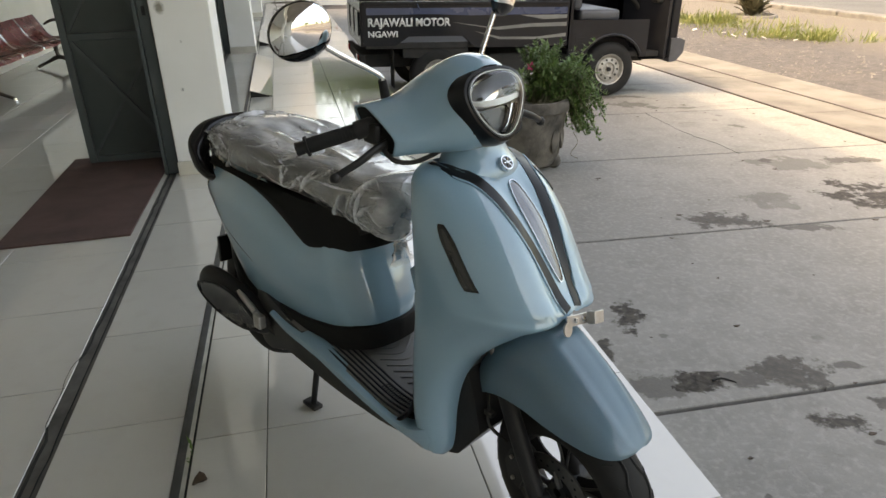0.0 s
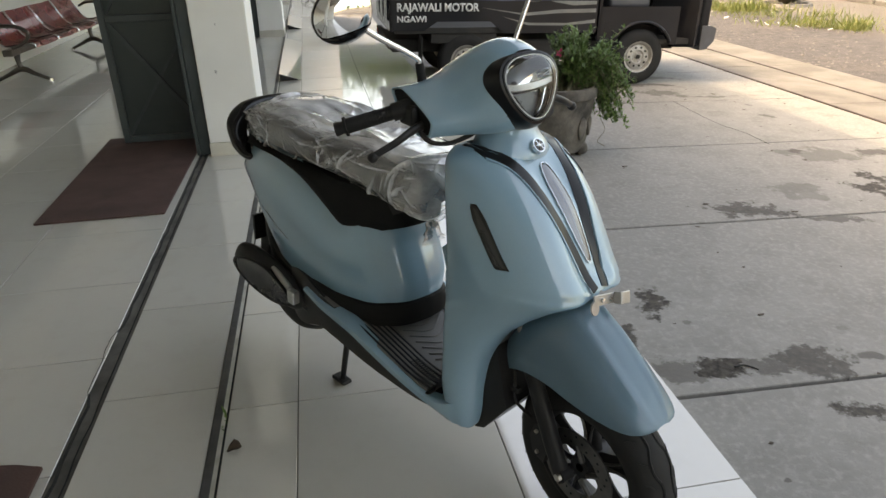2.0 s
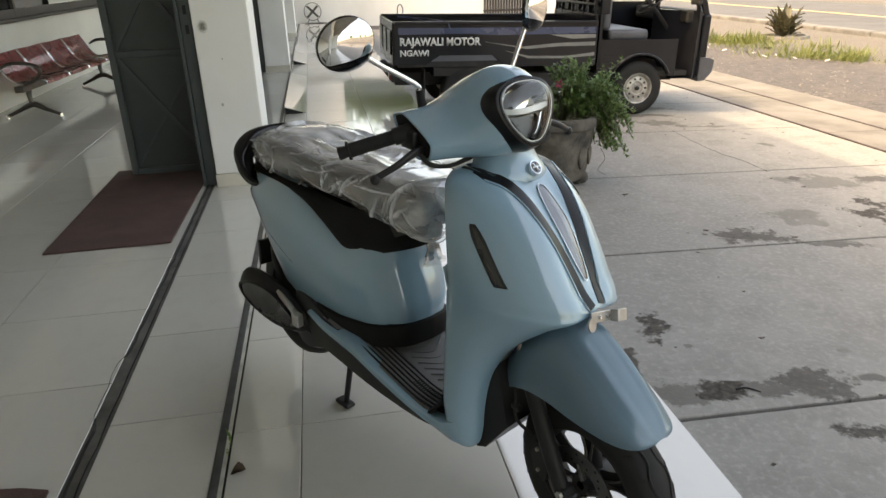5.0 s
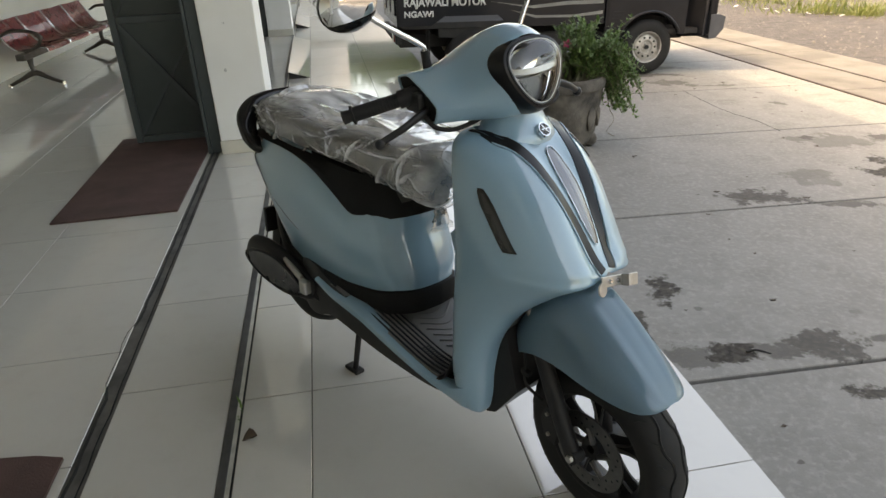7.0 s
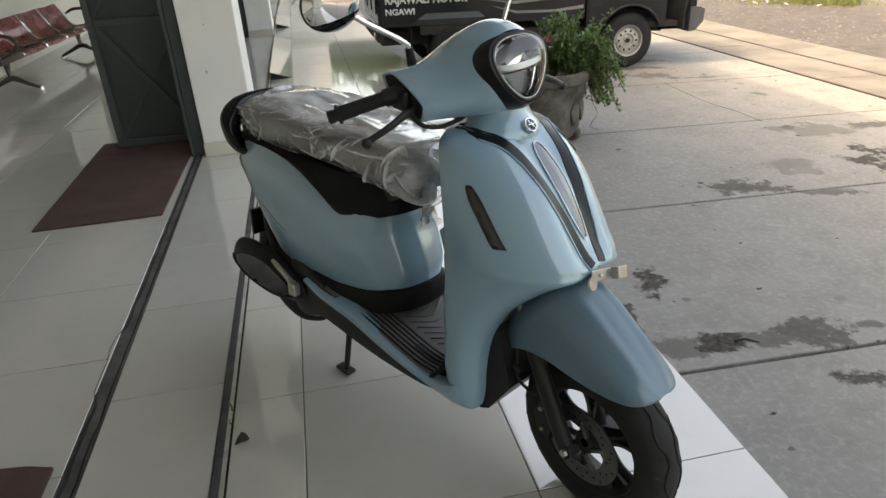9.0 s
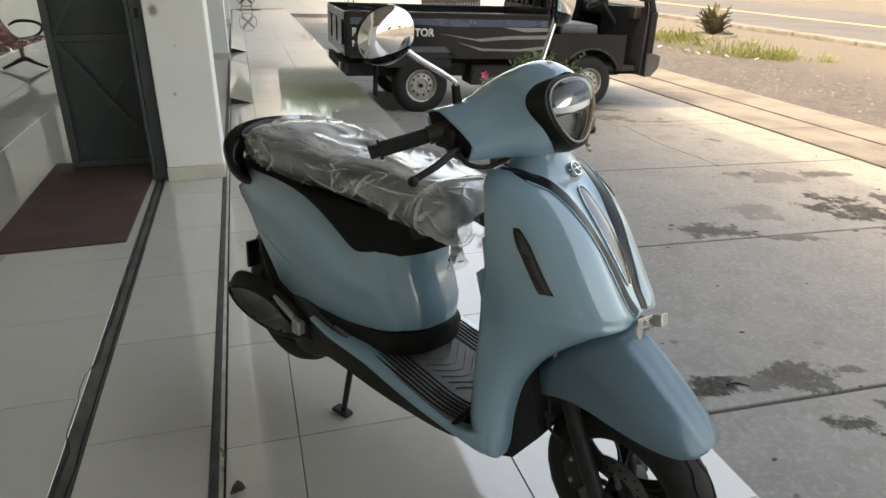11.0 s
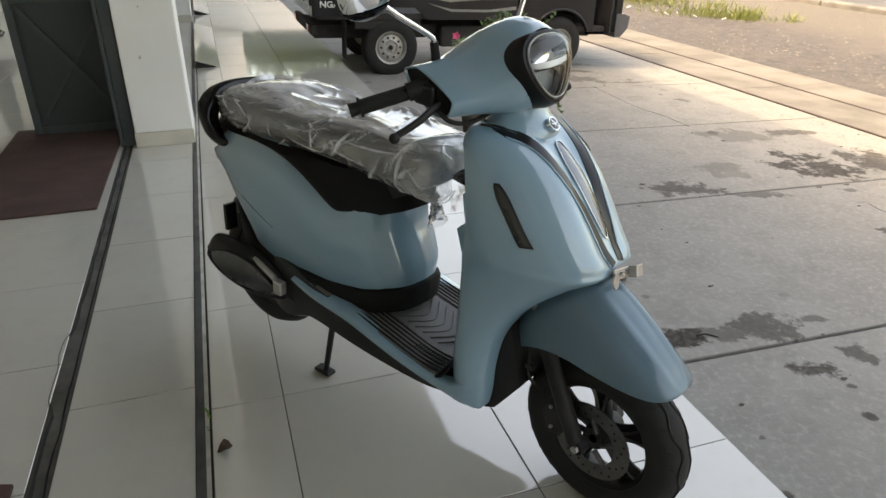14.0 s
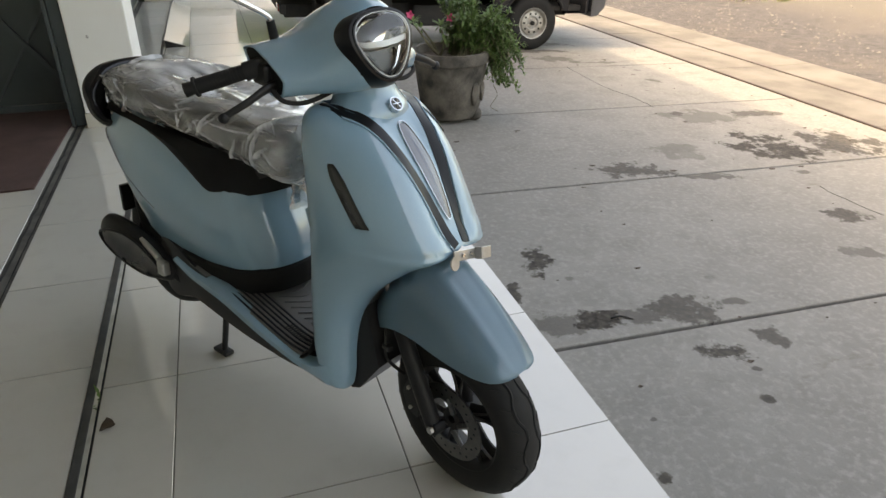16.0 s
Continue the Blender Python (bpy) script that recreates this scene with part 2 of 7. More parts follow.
def concrete_material():
    m = Mat("yard concrete", (0.4, 0.39, 0.37), 0.85, spec=0.15)
    pos = m.node("ShaderNodeNewGeometry").outputs["Position"]
    big, mid, fine, grit = m.noise(0.55, 6, 0.6, coords=pos), m.noise(4.5, 7, 0.65, coords=pos), m.noise(38, 5, 0.6, coords=pos), m.noise(260, 2, coords=pos)
    base = m.mix(m.ramp(big, [(0.3, (0, 0, 0)), (0.7, (1, 1, 1))]), (0.232, 0.227, 0.212), (0.192, 0.188, 0.175))
    base = m.mix(m.ramp(mid, [(0.45, (0, 0, 0)), (0.70, (0.95, 0.95, 0.95))]), base, (0.180, 0.176, 0.163))
    base = m.mix(m.ramp(fine, [(0.3, (0.7, 0.7, 0.7)), (0.52, (0, 0, 0))]), base, (0.285, 0.278, 0.262))
    base = m.mix(m.ramp(grit, [(0.58, (0, 0, 0)), (0.72, (0.6, 0.6, 0.6))]), base, (0.14, 0.134, 0.125))
    # oil stains: x, y, half length, half width, turn, how dark
    stains = [(4.04, 4.26, 0.3, 0.29, -11, 0.95), (4.56, 4.23, 0.317, 0.266, -11, 0.85), (2.77, 4.06, 0.266, 0.108, -12, 0.8), (3.29, 4.34, 0.181, 0.176, -11, 0.35), (4.0, 4.99, 0.339, 0.194, -11, 0.42), (3.85, 5.14, 0.063, 0.058, -11, 0.75), (4.51, 5.01, 0.194, 0.106, -10, 0.7), (3.26, 3.85, 0.226, 0.053, -12, 0.65), (3.84, 3.8, 0.106, 0.04, -12, 0.6), (3.55, 3.2, 0.152, 0.075, -12, 0.8), (3.28, 2.81, 0.093, 0.062, -13, 0.5), (4.32, 6.13, 0.058, 0.068, -9, 0.55), (4.4, 6.57, 0.054, 0.046, -8, 0.5), (3.81, 7.17, 0.245, 0.169, -7, 0.55), (3.70, 7.62, 0.42, 0.09, -7, 0.7), (4.25, 6.95, 0.20, 0.045, -8, 0.55), (4.10, 7.95, 0.30, 0.10, -6, 0.5)]
    stains += [(1.7, 3.12, 0.071, 0.113, -14, 0.95), (1.48, 2.9, 0.043, 0.122, -14, 0.9), (1.56, 2.63, 0.104, 0.083, -14, 0.55), (1.72, 2.62, 0.085, 0.062, -15, 1.0), (1.91, 2.6, 0.084, 0.049, -14, 0.65), (2.12, 2.61, 0.139, 0.102, -14, 0.75), (2.34, 2.6, 0.074, 0.031, -14, 0.6), (2.08, 2.31, 0.093, 0.053, -15, 0.9), (2.32, 2.34, 0.069, 0.073, -15, 0.75), (2.04, 2.04, 0.022, 0.019, -14, 0.85), (1.61, 2.06, 0.019, 0.018, -15, 0.6), (1.5, 1.83, 0.036, 0.039, -15, 0.9), (2.12, 2.19, 0.022, 0.015, -13, 0.7), (2.38, 2.8, 0.046, 0.024, -14, 0.3), (1.77, 2.94, 0.028, 0.027, -14, 0.45)]
    warp = m.node("ShaderNodeTexNoise")
    warp.inputs["Scale"].default_value, warp.inputs["Detail"].default_value, warp.inputs["Roughness"].default_value = 7.0, 7.0, 0.68
    m.link(pos, warp.inputs["Vector"])
    total = None
    for x, y, rx, ry, turn, dark in stains:
        mp = m.node("ShaderNodeMapping")
        mp.vector_type = 'TEXTURE'
        mp.inputs["Location"].default_value = (x, y, YARD)
        mp.inputs["Rotation"].default_value = (0, 0, radians(turn))
        mp.inputs["Scale"].default_value = (rx, ry, 50)
        m.link(pos, mp.inputs[0])
        ln = m.node("ShaderNodeVectorMath")
        ln.operation = 'LENGTH'
        m.link(mp.outputs[0], ln.inputs[0])
        add = m.node("ShaderNodeMath")
        add.operation = 'MULTIPLY_ADD'
        add.inputs[1].default_value, add.inputs[2].default_value = 4.6, -2.15
        m.link(warp.outputs["Fac"], add.inputs[0])
        dist = m.node("ShaderNodeMath")
        dist.operation = 'ADD'
        m.link(ln.outputs["Value"], dist.inputs[0])
        m.link(add.outputs[0], dist.inputs[1])
        mr = m.node("ShaderNodeMapRange")
        mr.inputs[1].default_value, mr.inputs[2].default_value, mr.inputs[3].default_value, mr.inputs[4].default_value = 0.80, 1.12, dark, 0.0
        m.link(dist.outputs[0], mr.inputs[0])
        if total is None:
            total = mr.outputs[0]
        else:
            mx = m.node("ShaderNodeMath")
            mx.operation = 'MAXIMUM'
            m.link(total, mx.inputs[0])
            m.link(mr.outputs[0], mx.inputs[1])
            total = mx.outputs[0]
    inner = m.mix(m.ramp(fine, [(0.35, (0, 0, 0)), (0.65, (1, 1, 1))]), (0.022, 0.020, 0.018), (0.070, 0.062, 0.052))
    worn = m.noise(2.6, 8, 0.7, (1.0, 2.2, 1.0), coords=pos)
    base = m.mix(m.ramp(worn, [(0.60, (0, 0, 0)), (0.66, (0.55, 0.55, 0.55))]), base, (0.150, 0.142, 0.126))
    m.color(m.mix(total, base, inner))
    m.rough(mid, 0.7, 0.95)
    m.bump(fine, 0.35, 0.004)
    return m


M_CONC = concrete_material()
M_DRIVE = mottled("sandy drive concrete", (0.150, 0.138, 0.121), (0.095, 0.088, 0.076), 2.4, (0.8, 0.95), bump=0.5, fine=60, dist=0.004)
def gravel_material():
    m = Mat("gravel verge", (0.12, 0.11, 0.1), 0.95)
    pos = m.node("ShaderNodeNewGeometry").outputs["Position"]
    big, mid, fine = m.noise(0.8, 6, 0.65, coords=pos), m.noise(7, 6, 0.7, coords=pos), m.noise(45, 4, 0.7, coords=pos)
    vo = m.node("ShaderNodeTexVoronoi")
    vo.inputs["Scale"].default_value = 30.0
    m.link(pos, vo.inputs["Vector"])
    xyz = m.node("ShaderNodeSeparateXYZ")
    m.link(pos, xyz.inputs[0])
    mr = m.node("ShaderNodeMapRange")
    mr.inputs[1].default_value, mr.inputs[2].default_value = 8.6, 10.2
    m.link(xyz.outputs[0], mr.inputs[0])
    earth = m.mix(big, (0.078, 0.069, 0.057), (0.105, 0.093, 0.077))
    dark = m.mix(m.ramp(mid, [(0.35, (0, 0, 0)), (0.65, (1, 1, 1))]), (0.030, 0.028, 0.029), (0.070, 0.065, 0.064))
    c = m.mix(mr.outputs[0], dark, earth)
    c = m.mix(m.ramp(big, [(0.52, (0, 0, 0)), (0.66, (0.7, 0.7, 0.7))]), c, (0.078, 0.070, 0.062))
    c = m.mix(m.ramp(vo.outputs["Distance"], [(0.08, (0.45, 0.45, 0.45)), (0.16, (0, 0, 0))]), c, (0.24, 0.225, 0.20))
    c = m.mix(m.ramp(fine, [(0.36, (0.8, 0.8, 0.8)), (0.46, (0, 0, 0))]), c, (0.045, 0.042, 0.038))
    m.color(c)
    m.bump(fine, 0.8, 0.012)
    return m


M_GRAVEL = gravel_material()
M_RUST = mottled("rusty steel", (0.045, 0.030, 0.022), (0.028, 0.020, 0.016), 9, (0.7, 0.9), bump=0.4, fine=120, dist=0.002)
M_ROAD = mottled("asphalt", (0.062, 0.063, 0.064), (0.050, 0.051, 0.052), 1.2, (0.8, 0.95), bump=0.4, fine=90, dist=0.006)
M_KERB = mottled("kerb concrete", (0.15, 0.143, 0.13), (0.085, 0.082, 0.076), 3, (0.8, 0.95))
M_LINE = mottled("yellow road paint", (0.62, 0.46, 0.16), (0.50, 0.36, 0.12), 5, (0.6, 0.8))


def ground_z(x):
    return yard_z(x) - 0.03


def sheet(bm, xs, ys, lift):
    rows = [[bm.verts.new((x, y, ground_z(x) + lift)) for x in xs] for y in ys]
    for a, b in zip(rows, rows[1:]):
        for k in range(len(xs) - 1):
            bm.faces.new((a[k], a[k + 1], b[k + 1], b[k]))
    return bm


solid("ground", sheet(bmesh.new(), [-3000, -30, 1.4, 6.0, 12, 16, 20, 25, 30, 40, 3000], [-3000, -60, -10, 10, 30, 80, 3000], 0.0), M_GRAVEL, "grey-brown gravel verge and earth reaching the distance", "ground")
solid("road", sheet(bmesh.new(), [12.75, 14, 18, 19.9], [-300, -40, 0, 20, 40, 80, 300], 0.012), M_ROAD, "grey sunlit asphalt road along the verge", "road")
solid("road_line", sheet(bmesh.new(), [16.10, 16.26], [-300, 0, 20, 40, 80, 300], 0.018), M_LINE, "faded yellow centre line on the road", "road line")
kb = bmesh.new()
for k in range(40):
    y = -20 + k * 1.8
    z = ground_z(12.4)
    box(kb, 12.25, 12.57, y + 0.02, y + 1.78, z - 0.1, z + 0.10, 0.02, 1)
solid("kerb", kb, M_KERB, "weathered concrete kerb stones beside the road", "kerb")

yard = thing("yard", "grey oil-stained concrete yard slabs with straight joints", "yard", kind="structure")
slab_rows = [2.48 + 1.437 * k for k in range(-10, 13)]
for i, (y0, y1) in enumerate(zip(slab_rows, slab_rows[1:])):
    part("slab", drained(edge_bevel(B(EDGE - 0.02, 5.175, y0 + 0.010, y1 - 0.010, YARD - 0.08, YARD), 0.004, 1)), M_CONC, yard)
    for xa, xb in ((5.205, 5.885), (5.915, 6.50)):
        part("slab", drained(B(xa, xb, y0 * 1.4 - 1 + 0.005, y1 * 1.4 - 1 - 0.005, YARD - 0.08, YARD + 0.004, 0.006, 1)), M_DRIVE, yard)

for path in ([(3.74, 6.81), (3.71, 6.33), (3.71, 5.9), (3.76, 5.64), (3.76, 5.31)], [(3.76, 3.58), (3.74, 3.45), (3.75, 3.31), (3.77, 3.14)]):
    pts = [(x + 0.012 * noise.noise(Vector((x * 9, y * 9, 1))), y, yard_z(x) - 0.0004) for x, y, _ in [tuple(q) for q in spline([(a, b, 0) for a, b in path], 26)]]
    part("crack", pipe(bmesh.new(), pts, 0.0022, 5, 40), M_GROOVE, yard)
for x0, x1 in ((5.1755, 5.2045), (5.8855, 5.9145)):
    solid("drive_joint", drained(B(x0, x1, -14.0, 25.0, YARD - 0.07, YARD + 0.009)), M_RUST, "rust-brown steel rail set in the drive joint", "rail")

# ---- the showroom and its porch ----
fl = bmesh.new()
box(fl, -3.20, EDGE - 0.045, -14, 21.5, -0.2, -0.0035)
floor = solid("floor", fl, M_GROUT, "cream glazed tile floor with thin dark joints", "floor")
T = 0.6
G = 0.0018
tile_mesh = mesh_of("tile", B(G, T - G, G, T - G, -0.02, 0.0, 0.0012, 1), M_TILE)
tile_rows = [2.0 + T * k for k in range(-18, 32)]
stuff_tiles = bmesh.new()


def lay_tile(x0, x1, y0, y1, near, ob_mesh=None):
    if near:
        if ob_mesh is not None:
            t = new("tile", ob_mesh)
            t.location = (x0, y0, 0)
        else:
            t = new("tile", mesh_of("tile", B(x0 + G, x1 - G, y0 + G, y1 - G, -0.02, 0.0, 0.0012, 1), M_TILE))
        t.parent = floor
    else:
        box(stuff_tiles, x0 + G, x1 - G, y0 + G, y1 - G, -0.02, 0.0)


for y in tile_rows:
    near = 0.8 <= y < 17.0
    lay_tile(-0.018, 0.2, y, y + T, near)
    lay_tile(0.2, 0.8, y, y + T, near, tile_mesh)
    lay_tile(0.8, EDGE, y, y + T, near)
    lay_tile(-0.43, -0.062, y + 0.13, y + 0.13 + T, near)
    for k in range(5):
        lay_tile(-0.488 - T * (k + 1), -0.488 - T * k, y - 0.2, y - 0.2 + T, near and k < 3, tile_mesh)
part("tile_field", stuff_tiles, M_TILE, floor, kind="stuff")
solid("porch_edge", B(EDGE - 0.044, EDGE - 0.004, -14, 21.5, -0.2, -0.021), M_CEMENT, "grey cement edge below the porch tiles", "edge")

# the door track: a ragged black groove, and the metal strip beside it
gb = bmesh.new()
prev = None
random.seed(4)
for i in range(290):
    y = -4 + i * 0.085
    wl = -0.478 - 0.012 * max(0, noise.noise((y * 1.7, 0, 3))) - 0.01 * noise.noise((y * 9, 1, 3))
    wr = -0.438 + 0.006 * noise.noise((y * 7, 5, 0))
    if 2.75 < y < 3.15:
        wl -= 0.02
    cur = [gb.verts.new(p) for p in ((wl, y, 0.0012), (wl + 0.012, y, -0.006), (wr - 0.012, y, -0.006), (wr, y, 0.0012))]
    if prev:
        for k in range(3):
            gb.faces.new((prev[k], prev[k + 1], cur[k + 1], cur[k]))
    prev = cur
solid("door_track", gb, M_GROOVE, "ragged black rubber-filled door track sunk between floor tiles", "door track")
solid("floor_strip", B(-0.061, -0.036, -13.5, 21.4, -0.03, 0.003, 0.0015, 1), M_ALU, "dull grey metal expansion strip set in the floor", "floor strip")
solid("cement_joint", B(-0.036, -0.024, -13.5, 21.4, -0.03, -0.0005), M_PALEJOINT, "dirty cement joint beside the metal strip", "cement joint")
solid("dark_joint", B(-0.024, -0.018, -13.5, 21.4, -0.03, -0.003), M_GROOVE, "open dark joint beside the tiles", "joint")

ROOM_H, CANOPY = 3.3, 3.7


def pillar(name, x0, x1, y0, y1):
    p = thing(name, "white painted square pillar with a tiled skirting", "pillar", kind="structure")
    part("shaft", B(x0, x1, y0, y1, 0.092, CANOPY, 0.008, 2), M_PAINT, p)
    part("skirting", B(x0 - 0.004, x1 + 0.004, y0 - 0.004, y1 + 0.004, 0.0, 0.092, 0.002, 1), M_BASEB, p)
    return p


for k, y in enumerate((5.445, 11.29, 17.1, -0.40, -6.25)):
    pillar("pillar_%d" % (k + 1), -0.399, -0.046, y, y + 0.48)


def smudge(x, z, r, dark):
    """A soft-edged rub mark on the first pillar's face."""
    m = Mat("grime on paint", (0.30, 0.28, 0.215), 0.7)
    pos = m.node("ShaderNodeNewGeometry").outputs["Position"]
    mp, ln, mr = m.node("ShaderNodeMapping"), m.node("ShaderNodeVectorMath"), m.node("ShaderNodeMapRange")
    mp.vector_type, ln.operation = 'TEXTURE', 'LENGTH'
    mp.inputs["Location"].default_value, mp.inputs["Scale"].default_value = (x, 5.444, z), (r, 1.0, r * 1.3)
    m.link(pos, mp.inputs[0])
    m.link(mp.outputs[0], ln.inputs[0])
    m.link(ln.outputs["Value"], mr.inputs[0])
    mr.inputs[1].default_value, mr.inputs[2].default_value, mr.inputs[3].default_value, mr.inputs[4].default_value = 0.15, 1.0, dark, 0.0
    m.link(m.mix(1.0, mr.outputs[0], m.ramp(m.noise(70, 4, 0.6), [(0.3, (0.35, 0.35, 0.35)), (0.6, (1, 1, 1))]), 'MULTIPLY'), m.b.inputs["Alpha"])
    part("smudge", B(x - r, x + r, 5.4440, 5.4445, z - r * 1.3, z + r * 1.3), m, bpy.data.objects["pillar_1"], "grey-brown smudge on the paint")


for args in ((-0.338, 1.065, 0.034, 0.62), (-0.285, 0.565, 0.011, 0.4), (-0.245, 0.86, 0.007, 0.25)):
    smudge(*args)
solid("wall_west", B(-3.40, -3.20, -14, 21.5, 0, 0.92), M_WALLIN, "cream painted showroom wall below the windows", "wall")
for k, (y0, y1) in enumerate(((-14, 6.06), (14.4, 21.5))):
    solid("wall_west_pier_%d" % (k + 1), B(-3.40, -3.20, y0, y1, 0.92, 2.5), M_WALLIN, "cream painted showroom wall beside the windows", "wall")
solid("wall_west_upper", B(-3.40, -3.20, -14, 21.5, 2.5, ROOM_H), M_WALLIN, "cream painted showroom wall above the windows", "wall")
solid("wall_south", B(-3.4, -0.4, -14.2, -14, -0.1, CANOPY), M_PAINT, "white painted end wall of the showroom", "wall")
# unseen wall added behind the camera to keep southern light off the porch floor
solid("wall_return", B(-0.4, 1.39, -3.4, -3.2, 0.0, CANOPY), M_PAINT, "unseen plain white wall added to block low southern light", "wall")
solid("wall_north", B(-8.0, 9.0, 21.5, 21.7, -0.35, 1.65), M_PAINT, "white boundary wall at the porch's far end", "wall")
solid("wall_porch_end", B(-3.4, 1.05, 21.3, 21.495, 1.651, 5.1), M_PAINT, "white painted end wall of the porch", "wall")
solid("wall_lintel", B(-0.39, -0.21, -14, 21.5, 2.7, CANOPY), M_PAINT, "white painted wall above the showroom doors", "wall")
solid("ceiling", B(-3.4, -0.39, -14.2, 21.5, ROOM_H, ROOM_H + 0.12), M_CEIL, "pale board ceiling of the showroom", "ceiling")
CX = 2.02
solid("canopy", B(-3.5, CX, -9.0, 17.6, CANOPY, CANOPY + 0.18), M_SOFFIT, "flat weathered grey canopy over the porch and yard", "canopy")

# ---- the scooter: x ahead of the front axle, y to its left, z up ----
def lacquer():
    m = Mat("light blue lacquer", (0.185, 0.32, 0.375), 0.45, 0.0, 1.0, 0.3)
    m.b.inputs["Coat IOR"].default_value = 1.75
    n = m.noise(900, 2)
    big = m.noise(3.5, 3)
    c = m.mix(m.ramp(n, [(0.4, (0, 0, 0)), (0.7, (1, 1, 1))]), (0.155, 0.285, 0.365), (0.180, 0.315, 0.395))
    m.color(m.mix(m.ramp(big, [(0.5, (0, 0, 0)), (0.8, (0.25, 0.25, 0.25))]), c, (0.185, 0.305, 0.37)))
    m.rough(big, 0.40, 0.50)
    m.b.inputs["Coat Roughness"].default_value = 0.02
    return m


def wrap_material():
    """Thin clear film: see-through facets between pale creases, with a sharp sheen."""
    m = Mat("clear plastic film", (0.93, 0.94, 0.95), 0.22)
    at = m.node("ShaderNodeAttribute")
    at.attribute_name = "haze"
    milky = m.ramp(m.noise(4.0, 4, 0.6), [(0.40, (0.02, 0.02, 0.02)), (0.70, (0.22, 0.22, 0.22))])
    grain = m.ramp(m.noise(30, 4, 0.6, (0.6, 1.2, 1.4)), [(0.35, (0.75, 0.75, 0.75)), (0.65, (1, 1, 1))])
    fac = m.mix(1.0, m.mix(1.0, at.outputs["Fac"], grain, 'MULTIPLY'), milky, 'LIGHTEN')
    bp2 = m.node("ShaderNodeBump")
    bp2.inputs["Strength"].default_value, bp2.inputs["Distance"].default_value = 0.35, 0.004
    m.link(m.noise(22, 3, 0.5, (0.6, 1.2, 1.4)), bp2.inputs["Height"])
    m.link(bp2.outputs[0], m.b.inputs["Normal"])
    tr, gl, fr = m.node("ShaderNodeBsdfTransparent"), m.node("ShaderNodeBsdfGlossy"), m.node("ShaderNodeFresnel")
    gl.inputs["Roughness"].default_value = 0.10
    fr.inputs["IOR"].default_value = 2.1
    m.link(bp2.outputs[0], gl.inputs["Normal"])
    m.link(bp2.outputs[0], fr.inputs["Normal"])
    mx, mx2 = m.node("ShaderNodeMixShader"), m.node("ShaderNodeMixShader")
    tl, body = m.node("ShaderNodeBsdfTranslucent"), m.node("ShaderNodeMixShader")
    tl.inputs[0].default_value = (0.95, 0.96, 0.97, 1)
    body.inputs[0].default_value = 0.12
    m.link(m.b.outputs[0], body.inputs[1])
    m.link(tl.outputs[0], body.inputs[2])
    m.link(fac, mx.inputs[0])
    m.link(tr.outputs[0], mx.inputs[1])
    m.link(body.outputs[0], mx.inputs[2])
    m.link(fr.outputs[0], mx2.inputs[0])
    m.link(mx.outputs[0], mx2.inputs[1])
    m.link(gl.outputs[0], mx2.inputs[2])
    m.link(mx2.outputs[0], m.nt.nodes["Material Output"].inputs[0])
    return m


def clear_glass(name, tint=(0.96, 0.98, 0.98)):
    """A thin clear pane: mostly see-through, with a sharp sheen."""
    m = Mat(name, tint, 0.02)
    tr, gl, fr, mx = m.node("ShaderNodeBsdfTransparent"), m.node("ShaderNodeBsdfGlossy"), m.node("ShaderNodeFresnel"), m.node("ShaderNodeMixShader")
    tr.inputs[0].default_value = (*tint, 1)
    gl.inputs["Roughness"].default_value = 0.03
    fr.inputs["IOR"].default_value = 1.5
    m.link(fr.outputs[0], mx.inputs[0])
    m.link(tr.outputs[0], mx.inputs[1])
    m.link(gl.outputs[0], mx.inputs[2])
    m.link(mx.outputs[0], m.nt.nodes["Material Output"].inputs[0])
    return m


M_BLUE = lacquer()
M_BLACK = mottled("black satin plastic", (0.010, 0.010, 0.011), (0.016, 0.016, 0.016), 6, (0.38, 0.52), bump=0.15, fine=400, dist=0.0004, spec=0.28)
M_GLOSSB = Mat("gloss black plastic", (0.006, 0.006, 0.007), 0.15, 0.0, 0.0, 0.4)
M_STRIP = Mat("black strip", (0.006, 0.006, 0.007), 0.3, spec=0.25)
M_MATT = mottled("matt black plastic", (0.007, 0.007, 0.007), (0.011, 0.011, 0.011), 6, (0.6, 0.75), bump=0.2, fine=400, dist=0.0004, spec=0.15)
M_RUBBER = mottled("black rubber", (0.011, 0.011, 0.011), (0.018, 0.0175, 0.017), 10, (0.62, 0.82), bump=0.3, fine=200, dist=0.0008, spec=0.25)
M_FLOORMAT = mottled("grey footboard rubber", (0.095, 0.094, 0.093), (0.12, 0.118, 0.116), 8, (0.5, 0.7), bump=0.3, fine=300, dist=0.0006)
M_SEAT = mottled("black vinyl", (0.009, 0.009, 0.010), (0.013, 0.013, 0.013), 9, (0.4, 0.55), bump=0.4, fine=500, dist=0.0006)
M_WRAP = wrap_material()
M_CHROME = mottled("chrome", (0.72, 0.72, 0.72), (0.62, 0.62, 0.62), 20, (0.06, 0.14), 1.0, bump=0)
M_SILVER = mottled("brushed metal", (0.50, 0.49, 0.47), (0.40, 0.39, 0.37), 25, (0.3, 0.45), 0.9, bump=0.2, fine=250, dist=0.0003)
M_DARKMET = mottled("dark cast metal", (0.008, 0.008, 0.009), (0.014, 0.014, 0.015), 12, (0.45, 0.6), 0.0, spec=0.3)
M_DISC = mottled("brake disc steel", (0.13, 0.13, 0.13), (0.09, 0.09, 0.09), 30, (0.3, 0.42), 0.8)
M_PLATE = mottled("dull muffler plate", (0.22, 0.22, 0.225), (0.13, 0.13, 0.135), 5, (0.2, 0.36), 0.85)
